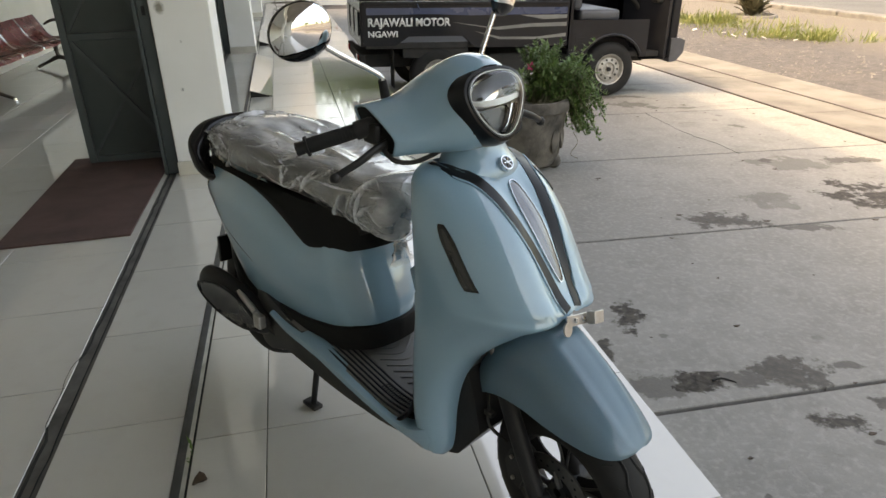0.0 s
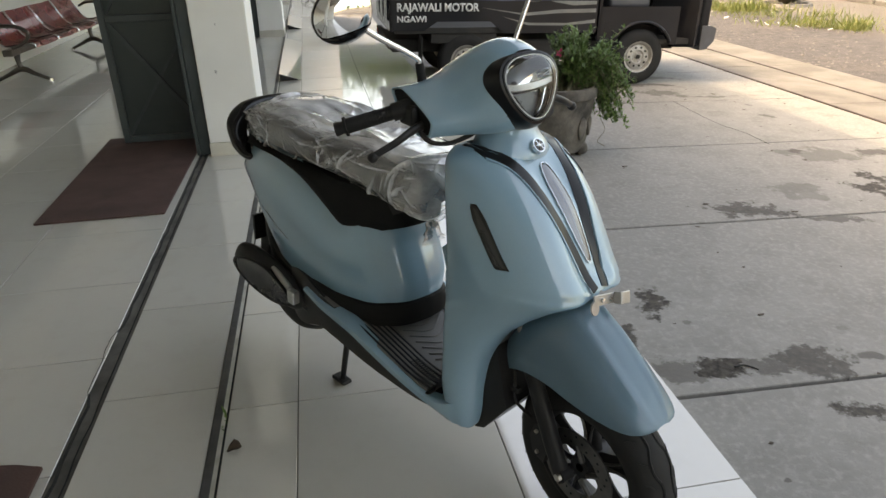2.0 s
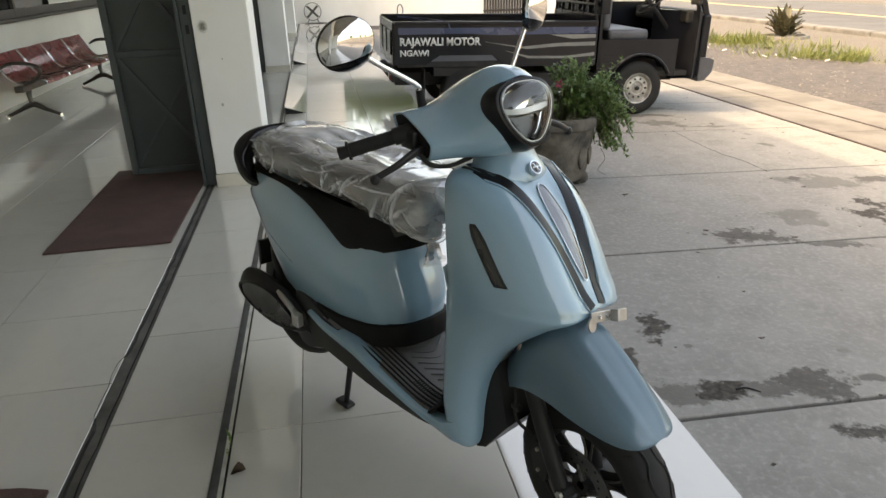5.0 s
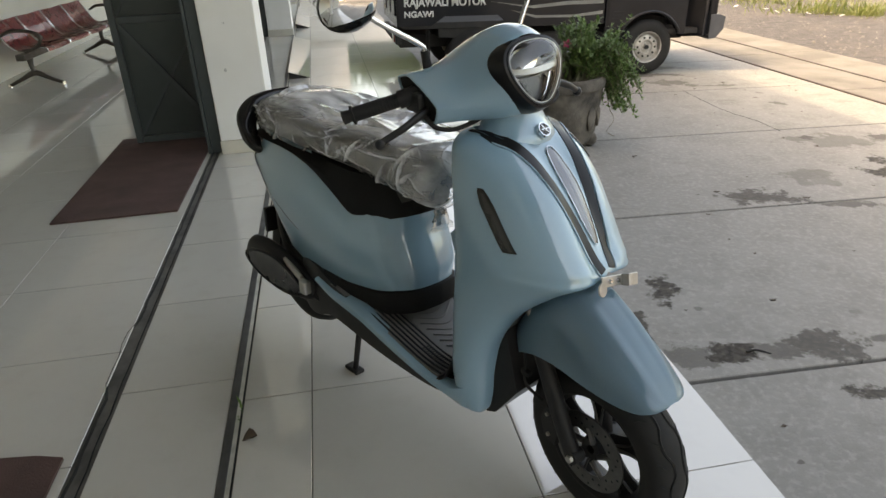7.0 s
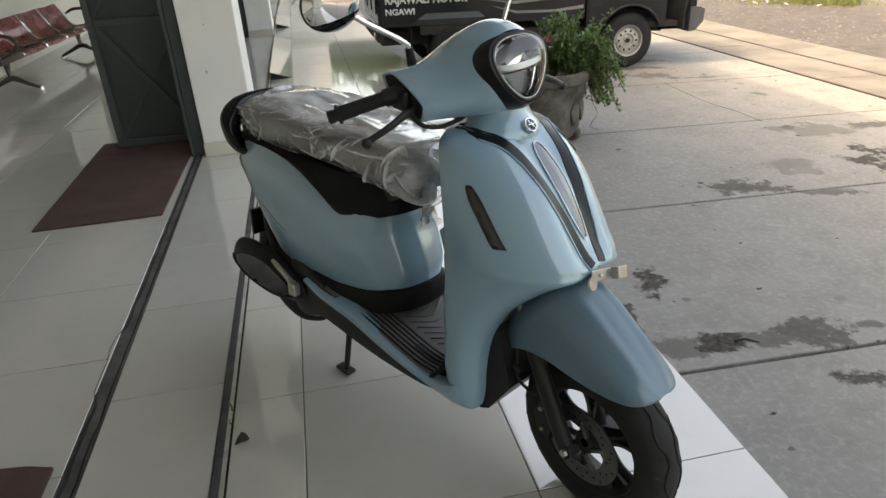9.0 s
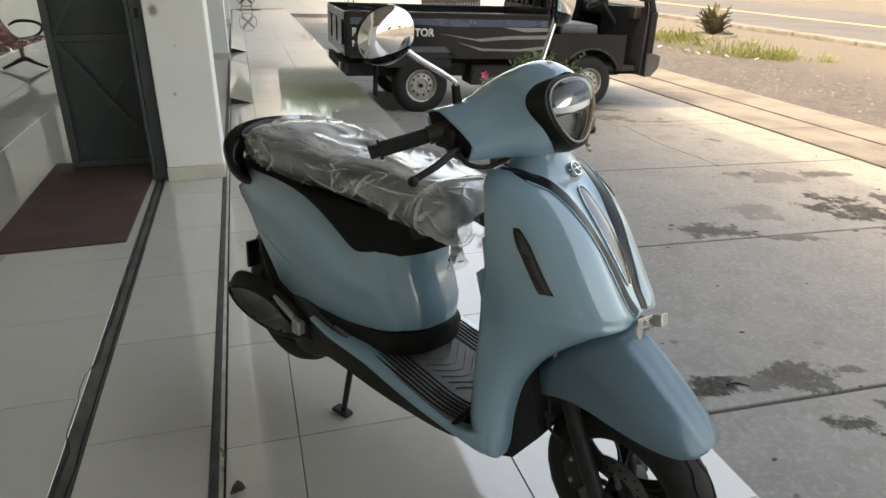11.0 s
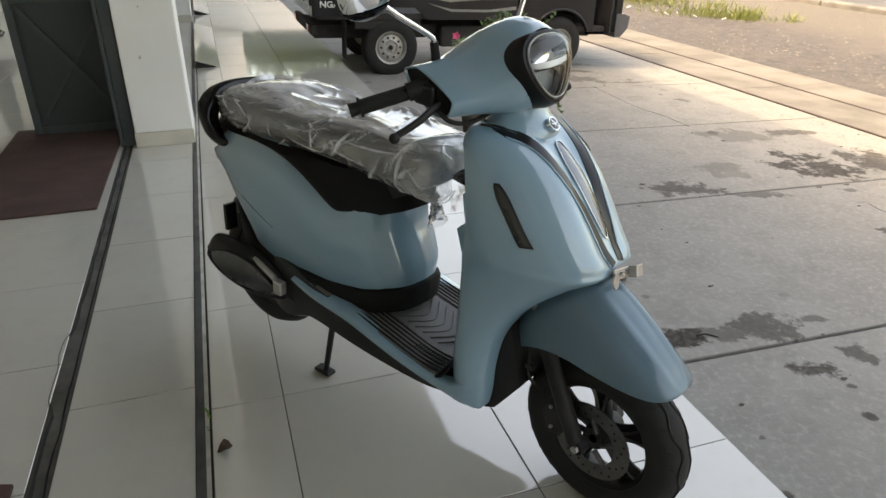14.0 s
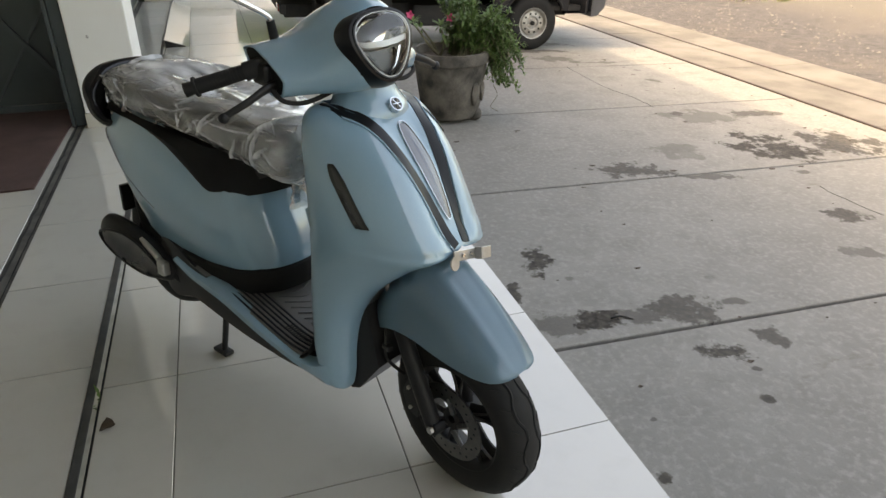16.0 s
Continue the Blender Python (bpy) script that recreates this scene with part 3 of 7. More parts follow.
M_MIRROR = Mat("mirror", (0.9, 0.9, 0.9), 0.01, 1.0)
M_PANEL = mottled("silver-grey enamel", (0.20, 0.205, 0.215), (0.16, 0.165, 0.175), 12, (0.18, 0.3), 0.6, bump=0)
M_LENS = clear_glass("clear lens")
M_SMOKE = Mat("smoked lens", (0.014, 0.014, 0.014), 0.05, 0.0, 0.0, 0.6)
M_REFL = mottled("lamp reflector", (0.62, 0.62, 0.62), (0.52, 0.52, 0.53), 30, (0.03, 0.08), 1.0, bump=0)
M_LAMPDARK = mottled("lamp housing", (0.05, 0.05, 0.052), (0.09, 0.09, 0.09), 20, (0.2, 0.35))
M_WHITEP = mottled("white lamp bar", (0.75, 0.75, 0.74), (0.68, 0.68, 0.66), 20, (0.25, 0.4), bump=0)
M_REDLAMP = Mat("red lamp", (0.25, 0.008, 0.008), 0.12, 0.0, 0.5)

STEER = -8.0
scooter = thing("scooter", "light blue step-through scooter with plastic-wrapped seat on tiled porch", "motor scooter", Matrix.LocRotScale((0.8894, 1.9515, -0.0005), Euler([radians(a) for a in (-2.07, 2.23, -56.17)]), (0.9551, 0.9551, 0.9551)))
# the steering axis leans back and meets the wheel's hub
RAKE = math.atan2(0.43, 0.87)
STEERING = Matrix.Translation((-0.03, 0, 0.2295)) @ Matrix.Rotation(radians(STEER), 4, Vector((-math.sin(RAKE), 0, math.cos(RAKE)))) @ Matrix.Translation((0.03, 0, -0.2295))


def steered(ob, ahead=0.0):
    """Turns a part with the handlebar; ahead: metres by which the fork's parts sit forward."""
    ob.matrix_local = Matrix.Translation((ahead, ahead * 0.7, 0)) @ STEERING
    return ob


def sgn_pow(v, p):
    return math.copysign(abs(v) ** p, v)


def both(bm):
    """Mirrors what is in bm to the other side."""
    g = bm.verts[:] + bm.edges[:] + bm.faces[:]
    d = bmesh.ops.duplicate(bm, geom=g)
    for e in d["geom"]:
        if isinstance(e, bmesh.types.BMVert):
            e.co.y = -e.co.y
    bmesh.ops.reverse_faces(bm, faces=[e for e in d["geom"] if isinstance(e, bmesh.types.BMFace)])
    bmesh.ops.remove_doubles(bm, verts=bm.verts, dist=0.0006)
    return bm


# leg shield: height; where its front starts (x, half width); its outer edge (x, half width); its inner wall's x
SHIELD = spline([(0.988, -0.300, 0, -0.340, 0.105, -0.352), (0.978, -0.250, 0, -0.343, 0.145, -0.362), (0.955, -0.215, 0, -0.336, 0.172, -0.362), (0.92, -0.178, 0, -0.326, 0.185, -0.345),
                 (0.87, -0.130, 0, -0.313, 0.194, -0.330), (0.80, -0.080, 0, -0.302, 0.198, -0.325), (0.74, -0.040, 0, -0.296, 0.198, -0.325), (0.705, -0.012, 0.0, -0.295, 0.197, -0.325),
                 (0.688, -0.02, 0.045, -0.296, 0.196, -0.332), (0.655, -0.068, 0.082, -0.298, 0.195, -0.328), (0.60, -0.135, 0.098, -0.302, 0.193, -0.326), (0.54, -0.188, 0.105, -0.306, 0.191, -0.328),
                 (0.46, -0.226, 0.108, -0.308, 0.188, -0.332), (0.37, -0.240, 0.110, -0.307, 0.186, -0.338), (0.30, -0.240, 0.112, -0.296, 0.180, -0.335), (0.255, -0.245, 0.115, -0.280, 0.168, -0.31), (0.236, -0.255, 0.118, -0.268, 0.145, -0.285)], 64)


def wing(z, r):
    """How far the shield's wings swell forward on both sides of the centre tongue."""
    rise = min(1.0, max(0.0, (0.985 - z) / 0.06)) * min(1.0, max(0.0, (z - 0.66) / 0.06))
    return 0.022 * rise * math.sin(math.pi * min(1.0, max(0.0, (r - 0.040) / 0.135))) ** 0.8


def shield_row(row, n=26):
    z, xs, rs, xo, ro, xi = row
    out = []
    for k in range(n + 1):
        a = math.pi / 2 * k / n
        r = rs + (ro - rs) * sgn_pow(math.sin(a), 0.9)
        out.append((xo + (xs - xo) * sgn_pow(math.cos(a), 0.92) + wing(z, r), -r, z))
    return out + [(xo - 0.012, -ro + 0.003, z), ((xo + xi) / 2 - 0.01, -ro * 0.93, z), (xi, -ro * 0.78, z), (xi, 0, z)]


def shield_at(z, r, lift=0.0):
    """A point on the shield's right half at height z and half width r, lifted off its surface."""
    zs = [row[0] for row in SHIELD][::-1]

    def xyz(zz, rr):
        row = [float(np.interp(zz, zs, [q[i] for q in SHIELD][::-1])) for i in range(6)]
        s = min(max((rr - row[2]) / (row[4] - row[2]), 0), 1) ** (1 / 0.9)
        return Vector((row[3] + (row[1] - row[3]) * math.sqrt(1 - s * s) ** 0.92 + wing(zz, rr), -rr, zz))
    p = xyz(z, r)
    n = (xyz(z, r + 0.004) - p).cross(xyz(z + 0.004, r) - p).normalized()
    if n.x < 0:
        n = -n
    return p + n * lift


sh = both(loft(bmesh.new(), [shield_row(r) for r in SHIELD], closed=False, caps=False))
part("leg_shield", sh, M_BLUE, scooter, "glossy light blue leg shield", soft=True)
# the glove-box panel behind the shield, with its stepped edge
part("knee_panel", edge_bevel(prism(bmesh.new(), [(-0.29, 0.93), (-0.345, 0.92), (-0.331, 0.845), (-0.347, 0.827), (-0.334, 0.76), (-0.356, 0.738), (-0.338, 0.684), (-0.312, 0.632), (-0.28, 0.632)], -0.165, 0.165), 0.008, 2), M_BLUE, scooter, "stepped light blue panel behind the leg shield", soft=False)
# the neck between shield and handlebar cover
part("neck", loft(bmesh.new(), [[(-0.30 + ax * math.cos(a) + sx, ay * math.sin(a), z) for a in [2 * math.pi * k / 28 for k in range(28)]] for z, ax, ay, sx in
                               [(0.94, 0.085, 0.105, -0.005), (0.97, 0.085, 0.105, -0.005), (0.985, 0.078, 0.096, -0.008), (1.005, 0.068, 0.082, -0.015), (1.03, 0.066, 0.072, -0.025), (1.07, 0.07, 0.07, -0.03)]]), M_BLUE, scooter, soft=True)


def ribbon(path, width, lift, depth=0.004, side=1):
    """A strip laid on the shield through (height, half width) points."""
    pts = spline(path, 8 * (len(path) - 1))
    bm = bmesh.new()
    rings = []
    for i, p in enumerate(pts):
        a, b = pts[max(i - 1, 0)], pts[min(i + 1, len(pts) - 1)]
        d = np.array([b[0] - a[0], b[1] - a[1]])
        d /= max(np.linalg.norm(d), 1e-6)
        w = (width(i / (len(pts) - 1)) if callable(width) else width) / 2
        q0, q1 = (p[0] - d[1] * w, p[1] + d[0] * w), (p[0] + d[1] * w, p[1] - d[0] * w)
        ring = []
        for (z, r), l in ((q0, -depth), (q0, lift * 0.7), (p, lift), (q1, lift * 0.7), (q1, -depth)):
            v = shield_at(z, max(r, 0.0), l)
            ring.append((v.x, v.y * side, v.z))
        rings.append(ring)
    return loft(bm, rings, closed=True)


STRIP = [(0.9785, 0.124), (0.976, 0.106), (0.957, 0.081), (0.907, 0.063), (0.836, 0.044), (0.772, 0.032), (0.730, 0.024), (0.708, 0.017)]
for s in (1, -1):
    part("trim_strip", ribbon(STRIP, lambda u: (0.031 - 0.010 * u) * min(1.0, 0.42 + 2.6 * u), 0.0022, side=s), M_STRIP, scooter, "gloss black strip down the shield", soft=True)
    part("trim_edge", ribbon([(z - 0.004, r + 0.0185 - 0.0045 * i / 7) for i, (z, r) in enumerate(STRIP)][1:], 0.004, 0.004, side=s), M_BLUE, scooter, soft=True)


# centre badge panel: an oval outlined in chrome
def oval_strip(z0, z1, half, lift, mat, name, label, hole=0.0):
    bm = bmesh.new()
    n = 36
    rings = []
    for h, l in ((half, lift - 0.004), (half, lift), (half * 0.8, lift + 0.0012), (0.0005, lift + 0.0012)) if not hole else ((half, lift - 0.004), (half, lift), (half - hole, lift), (half - hole, lift - 0.004)):
        ring = []
        for k in range(n):
            a = 2 * math.pi * k / n
            zc, hz = (z0 + z1) / 2, (z0 - z1) / 2 - (half - h)
            z = zc + hz * sgn_pow(math.cos(a), 0.75)
            r = h * sgn_pow(math.sin(a), 0.75) * (0.55 + 0.45 * min(1, (z - z1) / (z0 - z1) * 1.6))
            v = shield_at(z, abs(r), l)
            ring.append((v.x, -math.copysign(abs(v.y), r), v.z))
        rings.append(ring)
    return part(name, loft(bm, rings, True, False), mat, scooter, label, soft=True)


oval_strip(0.948, 0.762, 0.0225, 0.003, M_PANEL, "centre_panel", "silver-grey oval centre panel")
oval_strip(0.952, 0.758, 0.0245, 0.0046, M_CHROME, "panel_rim", "thin chrome rim round the centre panel", hole=0.0012)
# round badge, drawn as a plain ringed disc
bn = Vector((0.75, 0, 0.66)).normalized()
bc = Vector((-0.226, 0, 0.988))
bd = bmesh.new()
rod(bd, bc - bn * 0.004, bc + bn * 0.006, 0.0185, 0.0175, 28)
badge = part("badge", bd, M_CHROME, scooter, "round chrome badge on the shield")
bd = rod(bmesh.new(), bc + bn * 0.0055, bc + bn * 0.0068, 0.0145, 0.0145, 28)
part("badge_disc", bd, M_SMOKE, badge)
bd = bmesh.new()
side = Vector((0, 1, 0))
upv = bn.cross(side)
for k in range(3):
    d = side * math.cos(math.pi * k / 3) + upv * math.sin(math.pi * k / 3)
    rod(bd, bc + bn * 0.0074 - d * 0.0125, bc + bn * 0.0074 + d * 0.0125, 0.0014, 0.0014, 6)
part("badge_bars", bd, M_CHROME, badge)

# slim black side emblem, drawn as plain bars
emblem = None
for k, (z, r, w) in enumerate(((0.956, 0.112, 0.003), (0.947, 0.116, 0.004), (0.938, 0.119, 0.0045), (0.929, 0.122, 0.004), (0.920, 0.125, 0.005), (0.912, 0.128, 0.0035))):
    bar = ribbon([(z + 0.006, r - 0.003), (z, r), (z - 0.004, r + 0.002)], w, 0.0028, 0.004, -1)
    if emblem is None:
        emblem = part("side_emblem", bar, M_GLOSSB, scooter, "slim raised black side emblem")
    else:
        part("emblem_bar", bar, M_GLOSSB, emblem)

# turn signals: smoked blades let into the shield
for s in (1, -1):
    def sig(path, width, lift, dep):
        return ribbon(path, width, lift, dep, s)
    # a slanting blade, pointed above and cut square below
    SP = [(0.886, 0.1800), (0.874, 0.1805), (0.850, 0.1802), (0.825, 0.1790), (0.795, 0.1770), (0.770, 0.1745), (0.755, 0.1722)]
    rim = part("turn_signal", sig(SP, lambda u: 0.003 + 0.0088 * min(1.0, 0.2 + 2.6 * u), 0.0035, 0.006), M_GLOSSB, scooter, "dark smoked turn signal blade", soft=True)
    part("signal_lens", sig([(0.878, 0.1802), (0.850, 0.1801), (0.825, 0.1789), (0.795, 0.1769), (0.772, 0.1746), (0.760, 0.1730)], lambda u: 0.002 + 0.0056 * min(1.0, 0.2 + 2.6 * u), 0.0048, 0.002), M_SMOKE, rim, "smoked ribbed lens", soft=True)
    for k in range(14):
        z = 0.834 - 0.0052 * k
        c = float(np.interp(z, [0.755, 0.770, 0.795, 0.825, 0.850], [0.1722, 0.1745, 0.1770, 0.1790, 0.1802]))
        part("signal_rib", sig([(z, c + 0.0042), (z - 0.0015, c - 0.0004)], 0.0018, 0.0072, 0.0005), M_CHROME, rim)

# black panel behind the front wheel, and the bracket for a number plate
part("inner_panel", edge_bevel(prism(bmesh.new(), [(-0.262, 0.222), (-0.232, 0.236), (-0.165, 0.335), (-0.190, 0.43), (-0.215, 0.50), (-0.15, 0.60), (-0.06, 0.675), (-0.30, 0.68), (-0.335, 0.30)], -0.108, 0.108), 0.006), M_BLACK, scooter, "matt black splash panel behind the wheel")
bk = bmesh.new()
box(bk, 0.000, 0.004, -0.052, 0.055, 0.676, 0.700, 0.001, 1)
brk = part("plate_bracket", bk, M_SILVER, scooter, "bare metal number plate bracket")
brk.matrix_local = Matrix.Translation((0.002, 0, 0.69)) @ Matrix.Rotation(radians(-14), 4, 'X') @ Matrix.Rotation(radians(-18), 4, 'Y') @ Matrix.Translation((0, 0, -0.69))
for y in (-0.022, 0.012):
    part("screw", rod(bmesh.new(), (0.003, y, 0.688), (0.010, y, 0.688), 0.006, 0.0045, 10), M_CHROME, brk)
part("bracket_tab", box(bmesh.new(), 0.004, 0.024, 0.030, 0.034, 0.674, 0.702, 0.001, 1), M_SILVER, brk)
part("bracket_flange", box(bmesh.new(), 0.020, 0.024, 0.034, 0.070, 0.674, 0.702, 0.001, 1), M_SILVER, brk)
part("bracket_foot", rod(bmesh.new(), (0.0045, -0.050, 0.672), (0.0005, -0.050, 0.672), 0.016, 0.016, 18), M_SILVER, brk)

# ---- footboard, skirts and underside
SK = spline([(-0.925, 0.198, 0.392, 0.404), (-0.84, 0.202, 0.359, 0.391), (-0.745, 0.203, 0.341, 0.384), (-0.68, 0.203, 0.333, 0.374), (-0.59, 0.202, 0.310, 0.351), (-0.50, 0.2005, 0.290, 0.329), (-0.406, 0.197, 0.272, 0.310), (-0.34, 0.192, 0.258, 0.306), (-0.29, 0.184, 0.248, 0.325), (-0.26, 0.165, 0.243, 0.34)], 45)
for s in (-1, 1):
    rings = []
    for x, r, z0, z1 in SK:
        rings.append([(x, s * (r - 0.05), z1), (x, s * (r - 0.006), z1), (x, s * r, z1 - 0.005), (x, s * (r + 0.001), (z0 + z1) / 2), (x, s * (r - 0.012), z0 + 0.006), (x, s * (r - 0.024), z0), (x, s * (r - 0.06), z0)])
    part("side_skirt", loft(bmesh.new(), rings), M_BLUE, scooter, "light blue skirt along the footboard", soft=True)
under = spline([(-1.16, 0.10, 0.26, 0.40), (-1.06, 0.15, 0.228, 0.42), (-0.98, 0.168, 0.222, 0.43), (-0.88, 0.178, 0.262, 0.41), (-0.80, 0.184, 0.266, 0.39), (-0.68, 0.184, 0.252, 0.37), (-0.55, 0.180, 0.240, 0.34), (-0.40, 0.168, 0.232, 0.31), (-0.28, 0.13, 0.236, 0.31)], 40)
part("underside", loft(bmesh.new(), [[(x, -r, z1), (x, -r - 0.01, z1 - 0.02), (x, -r, z0 + 0.018), (x, -r + 0.03, z0), (x, r - 0.03, z0), (x, r, z0 + 0.018), (x, r + 0.01, z1 - 0.02), (x, r, z1)] for x, r, z0, z1 in under]), M_BLACK, scooter, "black lower fairing", soft=True)

FLOOR_Z = spline([(-0.98, 0.425), (-0.86, 0.400), (-0.76, 0.378), (-0.66, 0.362), (-0.55, 0.338), (-0.45, 0.317), (-0.385, 0.313), (-0.352, 0.328), (-0.335, 0.365), (-0.328, 0.40), (-0.327, 0.44)], 60)


def floor_row(x, z, w):
    return [(x, y * w, z - 0.008 * abs(y) ** 4) for y in (-1, -0.94, -0.8, -0.6, -0.35, 0, 0.35, 0.6, 0.8, 0.94, 1)]


fb = loft(bmesh.new(), [floor_row(x, z, 0.189 if z < 0.36 else 0.189 - (z - 0.36) * 0.3) for x, z in FLOOR_Z], closed=False)
part("footboard", fb, M_BLACK, scooter, "black rubber footboard", soft=True)


def floor_h(x):
    xs = [p[0] for p in FLOOR_Z[:48]]
    return float(np.interp(x, xs, [p[1] for p in FLOOR_Z[:48]]))


# ribbed rubber pads on both sides, smooth grey centre with slanting ribs
for s in (-1, 1):
    pad = part("foot_pad", loft(bmesh.new(), [[(x, s * 0.182, floor_h(x) - 0.004), (x, s * 0.182, floor_h(x) + 0.004), (x, s * (0.085 + 0.02 * (x + 0.7) / 0.3), floor_h(x) + 0.006), (x, s * (0.085 + 0.02 * (x + 0.7) / 0.3), floor_h(x) - 0.004)] for x in [-0.86 + 0.0255 * k for k in range(20)]]), M_FLOORMAT, scooter, "ribbed grey rubber foot pad", soft=True)
    for k in range(6):
        y = 0.100 + 0.0145 * k
        rib = pipe(bmesh.new(), [(x, s * (y + 0.012 * (x + 0.55)), floor_h(x) + 0.0055) for x in (-0.84 + 0.03 * k, -0.65, -0.55, -0.45, -0.375)], 0.0032, 6, 16)
        part("rib", rib, M_RUBBER, pad, soft=True)
    for k in range(13):
        x = -0.48 + 0.0085 * k
        part("cleat", rod(bmesh.new(), (x, s * 0.112, floor_h(x) + 0.006), (x - 0.006, s * 0.145, floor_h(x) + 0.006), 0.0022, 0.0022, 6), M_RUBBER, pad)
mid = part("centre_pad", loft(bmesh.new(), [[(x, -0.083 - 0.02 * (x + 0.7) / 0.3, floor_h(x) + 0.005), (x, 0.083 + 0.02 * (x + 0.7) / 0.3, floor_h(x) + 0.005)] for x in [-0.72 + 0.0188 * k for k in range(21)]], closed=False), M_FLOORMAT, scooter, "smooth grey rubber centre of the footboard", soft=True)
for k in range(8):
    x = -0.60 + 0.028 * k
    part("slant_rib", pipe(bmesh.new(), [(x - 0.05, -0.075, floor_h(x - 0.05) + 0.006), (x - 0.01, 0.0, floor_h(x) + 0.006), (x - 0.05, 0.075, floor_h(x - 0.05) + 0.006)], 0.0035, 6, 12), M_FLOORMAT, mid, soft=True)

# ---- rear body
ZT = [(-1.46, 0.66), (-1.40, 0.695), (-1.345, 0.735), (-1.27, 0.795), (-1.10, 0.815), (-1.00, 0.800), (-0.93, 0.766), (-0.86, 0.714), (-0.805, 0.672), (-0.785, 0.662), (-0.66, 0.690), (-0.545, 0.728), (-0.50, 0.755), (-0.44, 0.775)]
ZB = [(-1.46, 0.655), (-1.40, 0.63), (-1.33, 0.575), (-1.25, 0.50), (-1.14, 0.425), (-1.024, 0.404), (-0.91, 0.418), (-0.81, 0.416), (-0.69, 0.426), (-0.578, 0.450), (-0.50, 0.475), (-0.44, 0.485)]
PLAN = [(0.0, 0.0), (0.012, 0.32), (0.04, 0.55), (0.09, 0.72), (0.18, 0.86), (0.32, 0.96), (0.48, 1.0), (0.64, 0.97), (0.78, 0.86), (0.90, 0.66), (0.97, 0.42), (1.0, 0.0)]


def interp(table, x):
    return float(np.interp(x, [p[0] for p in table], [p[1] for p in table]))


def body_row(v, grow=0.0, zlow=None, zhigh=None):
    xf = interp([(0, -0.566), (0.2, -0.564), (0.45, -0.588), (0.68, -0.616), (0.85, -0.612), (1, -0.590)], v) + grow
    xr = interp([(0, -1.33), (0.3, -1.40), (0.6, -1.445), (1, -1.445)], v) - grow
    w = interp([(0, 0.158), (0.25, 0.182), (0.55, 0.192), (0.8, 0.180), (1, 0.157)], v) + grow
    half = []
    for s, y in spline(PLAN, 66):
        s = min(max(s, 0), 1)
        x = xf + (xr - xf) * s
        zb, zt = interp(ZB, x), interp(ZT, x)
        if zlow is not None:
            zb, zt = zlow(x), zhigh(x)
        z = zb + (zt - zb) * v
        ww = w * max(y, 0)
        crease = -0.655 - 0.075 * (z - 0.48) / 0.2
        if x > crease:
            ww -= 0.006 * min(1, (x - crease) / 0.008) * min(1, s * 12)
        else:
            ww -= 0.018 * max(0.0, v - 0.72) / 0.28 * min(1, (crease - x) * 6)
        half.append((x, -ww, z))
    return half + [(x, -y, z) for x, y, z in half[-2:0:-1]]


part("body", loft(bmesh.new(), [body_row(v) for v in [0, 0.03, 0.08, 0.16, 0.25, 0.35, 0.45, 0.55, 0.65, 0.72, 0.78, 0.85, 0.92, 0.97, 1.0]], True, True), M_BLUE, scooter, "glossy light blue rear body", soft=True)


def body_at(x, z, out=0.0):
    """A point on the body's right flank at length x and height z."""
    zb, zt = interp(ZB, x), interp(ZT, x)
    v = min(max((z - zb) / (zt - zb), 0), 1)
    row = body_row(v)
    half = row[:len(row) // 2 + 1]
    xs, ys = [p[0] for p in half][::-1], [-p[1] for p in half][::-1]
    return Vector((x, -float(np.interp(x, xs, ys)) - out, z))


for s in (-1, 1):
    for line in ([(-1.27, 0.66), (-1.22, 0.610), (-1.15, 0.588), (-1.08, 0.560), (-1.016, 0.535)],):
        pts = [body_at(x, z, -0.0006) for x, z in line]
        part("body_seam", pipe(bmesh.new(), [(p.x, p.y * -s, p.z) for p in pts], 0.0016, 6, 30), M_STRIP, scooter, soft=True)
# black cover between body and seat, and the black plinth below the body
part("seat_base", loft(bmesh.new(), [body_row(v, -0.012, lambda x: interp(ZT, x) - 0.03, lambda x: 0.792) for v in (0.0, 0.3, 0.6, 0.9)]), M_MATT, scooter, "matt black cover under the seat", soft=True)
part("plinth", loft(bmesh.new(), [[(x, y, z - d) for x, y, z in body_row(0.02, g)] for g, d in ((0.010, 0.075), (0.013, 0.045), (0.014, 0.020), (0.009, 0.006), (0.001, 0.002), (-0.01, -0.012))]), M_MATT, scooter, "black plinth round the body's foot", soft=True)
part("key_flap", edge_bevel(prism(bmesh.new(), [(-0.63, 0.712), (-0.57, 0.742), (-0.58, 0.77), (-0.65, 0.755)], -0.09, 0.09), 0.005), M_BLACK, scooter)


def egg(x, w, zb, zt, n=28, p=0.65, tilt=0.0):
    zc, h = (zb + zt) / 2, (zt - zb) / 2
    return [(x + tilt * math.sin(a), -w * sgn_pow(math.cos(a), p), zc + h * sgn_pow(math.sin(a), p)) for a in [2 * math.pi * k / n for k in range(n)]]


SEAT = spline([(-0.525, 0.03, 0.765, 0.79), (-0.532, 0.07, 0.758, 0.815), (-0.555, 0.105, 0.752, 0.85), (-0.60, 0.125, 0.755, 0.872), (-0.72, 0.140, 0.768, 0.882), (-0.85, 0.147, 0.772, 0.878), (-0.96, 0.150, 0.772, 0.885), (-1.06, 0.150, 0.770, 0.900), (-1.18, 0.142, 0.768, 0.902), (-1.29, 0.122, 0.772, 0.890), (-1.36, 0.09, 0.785, 0.868), (-1.385, 0.05, 0.80, 0.845)], 60)
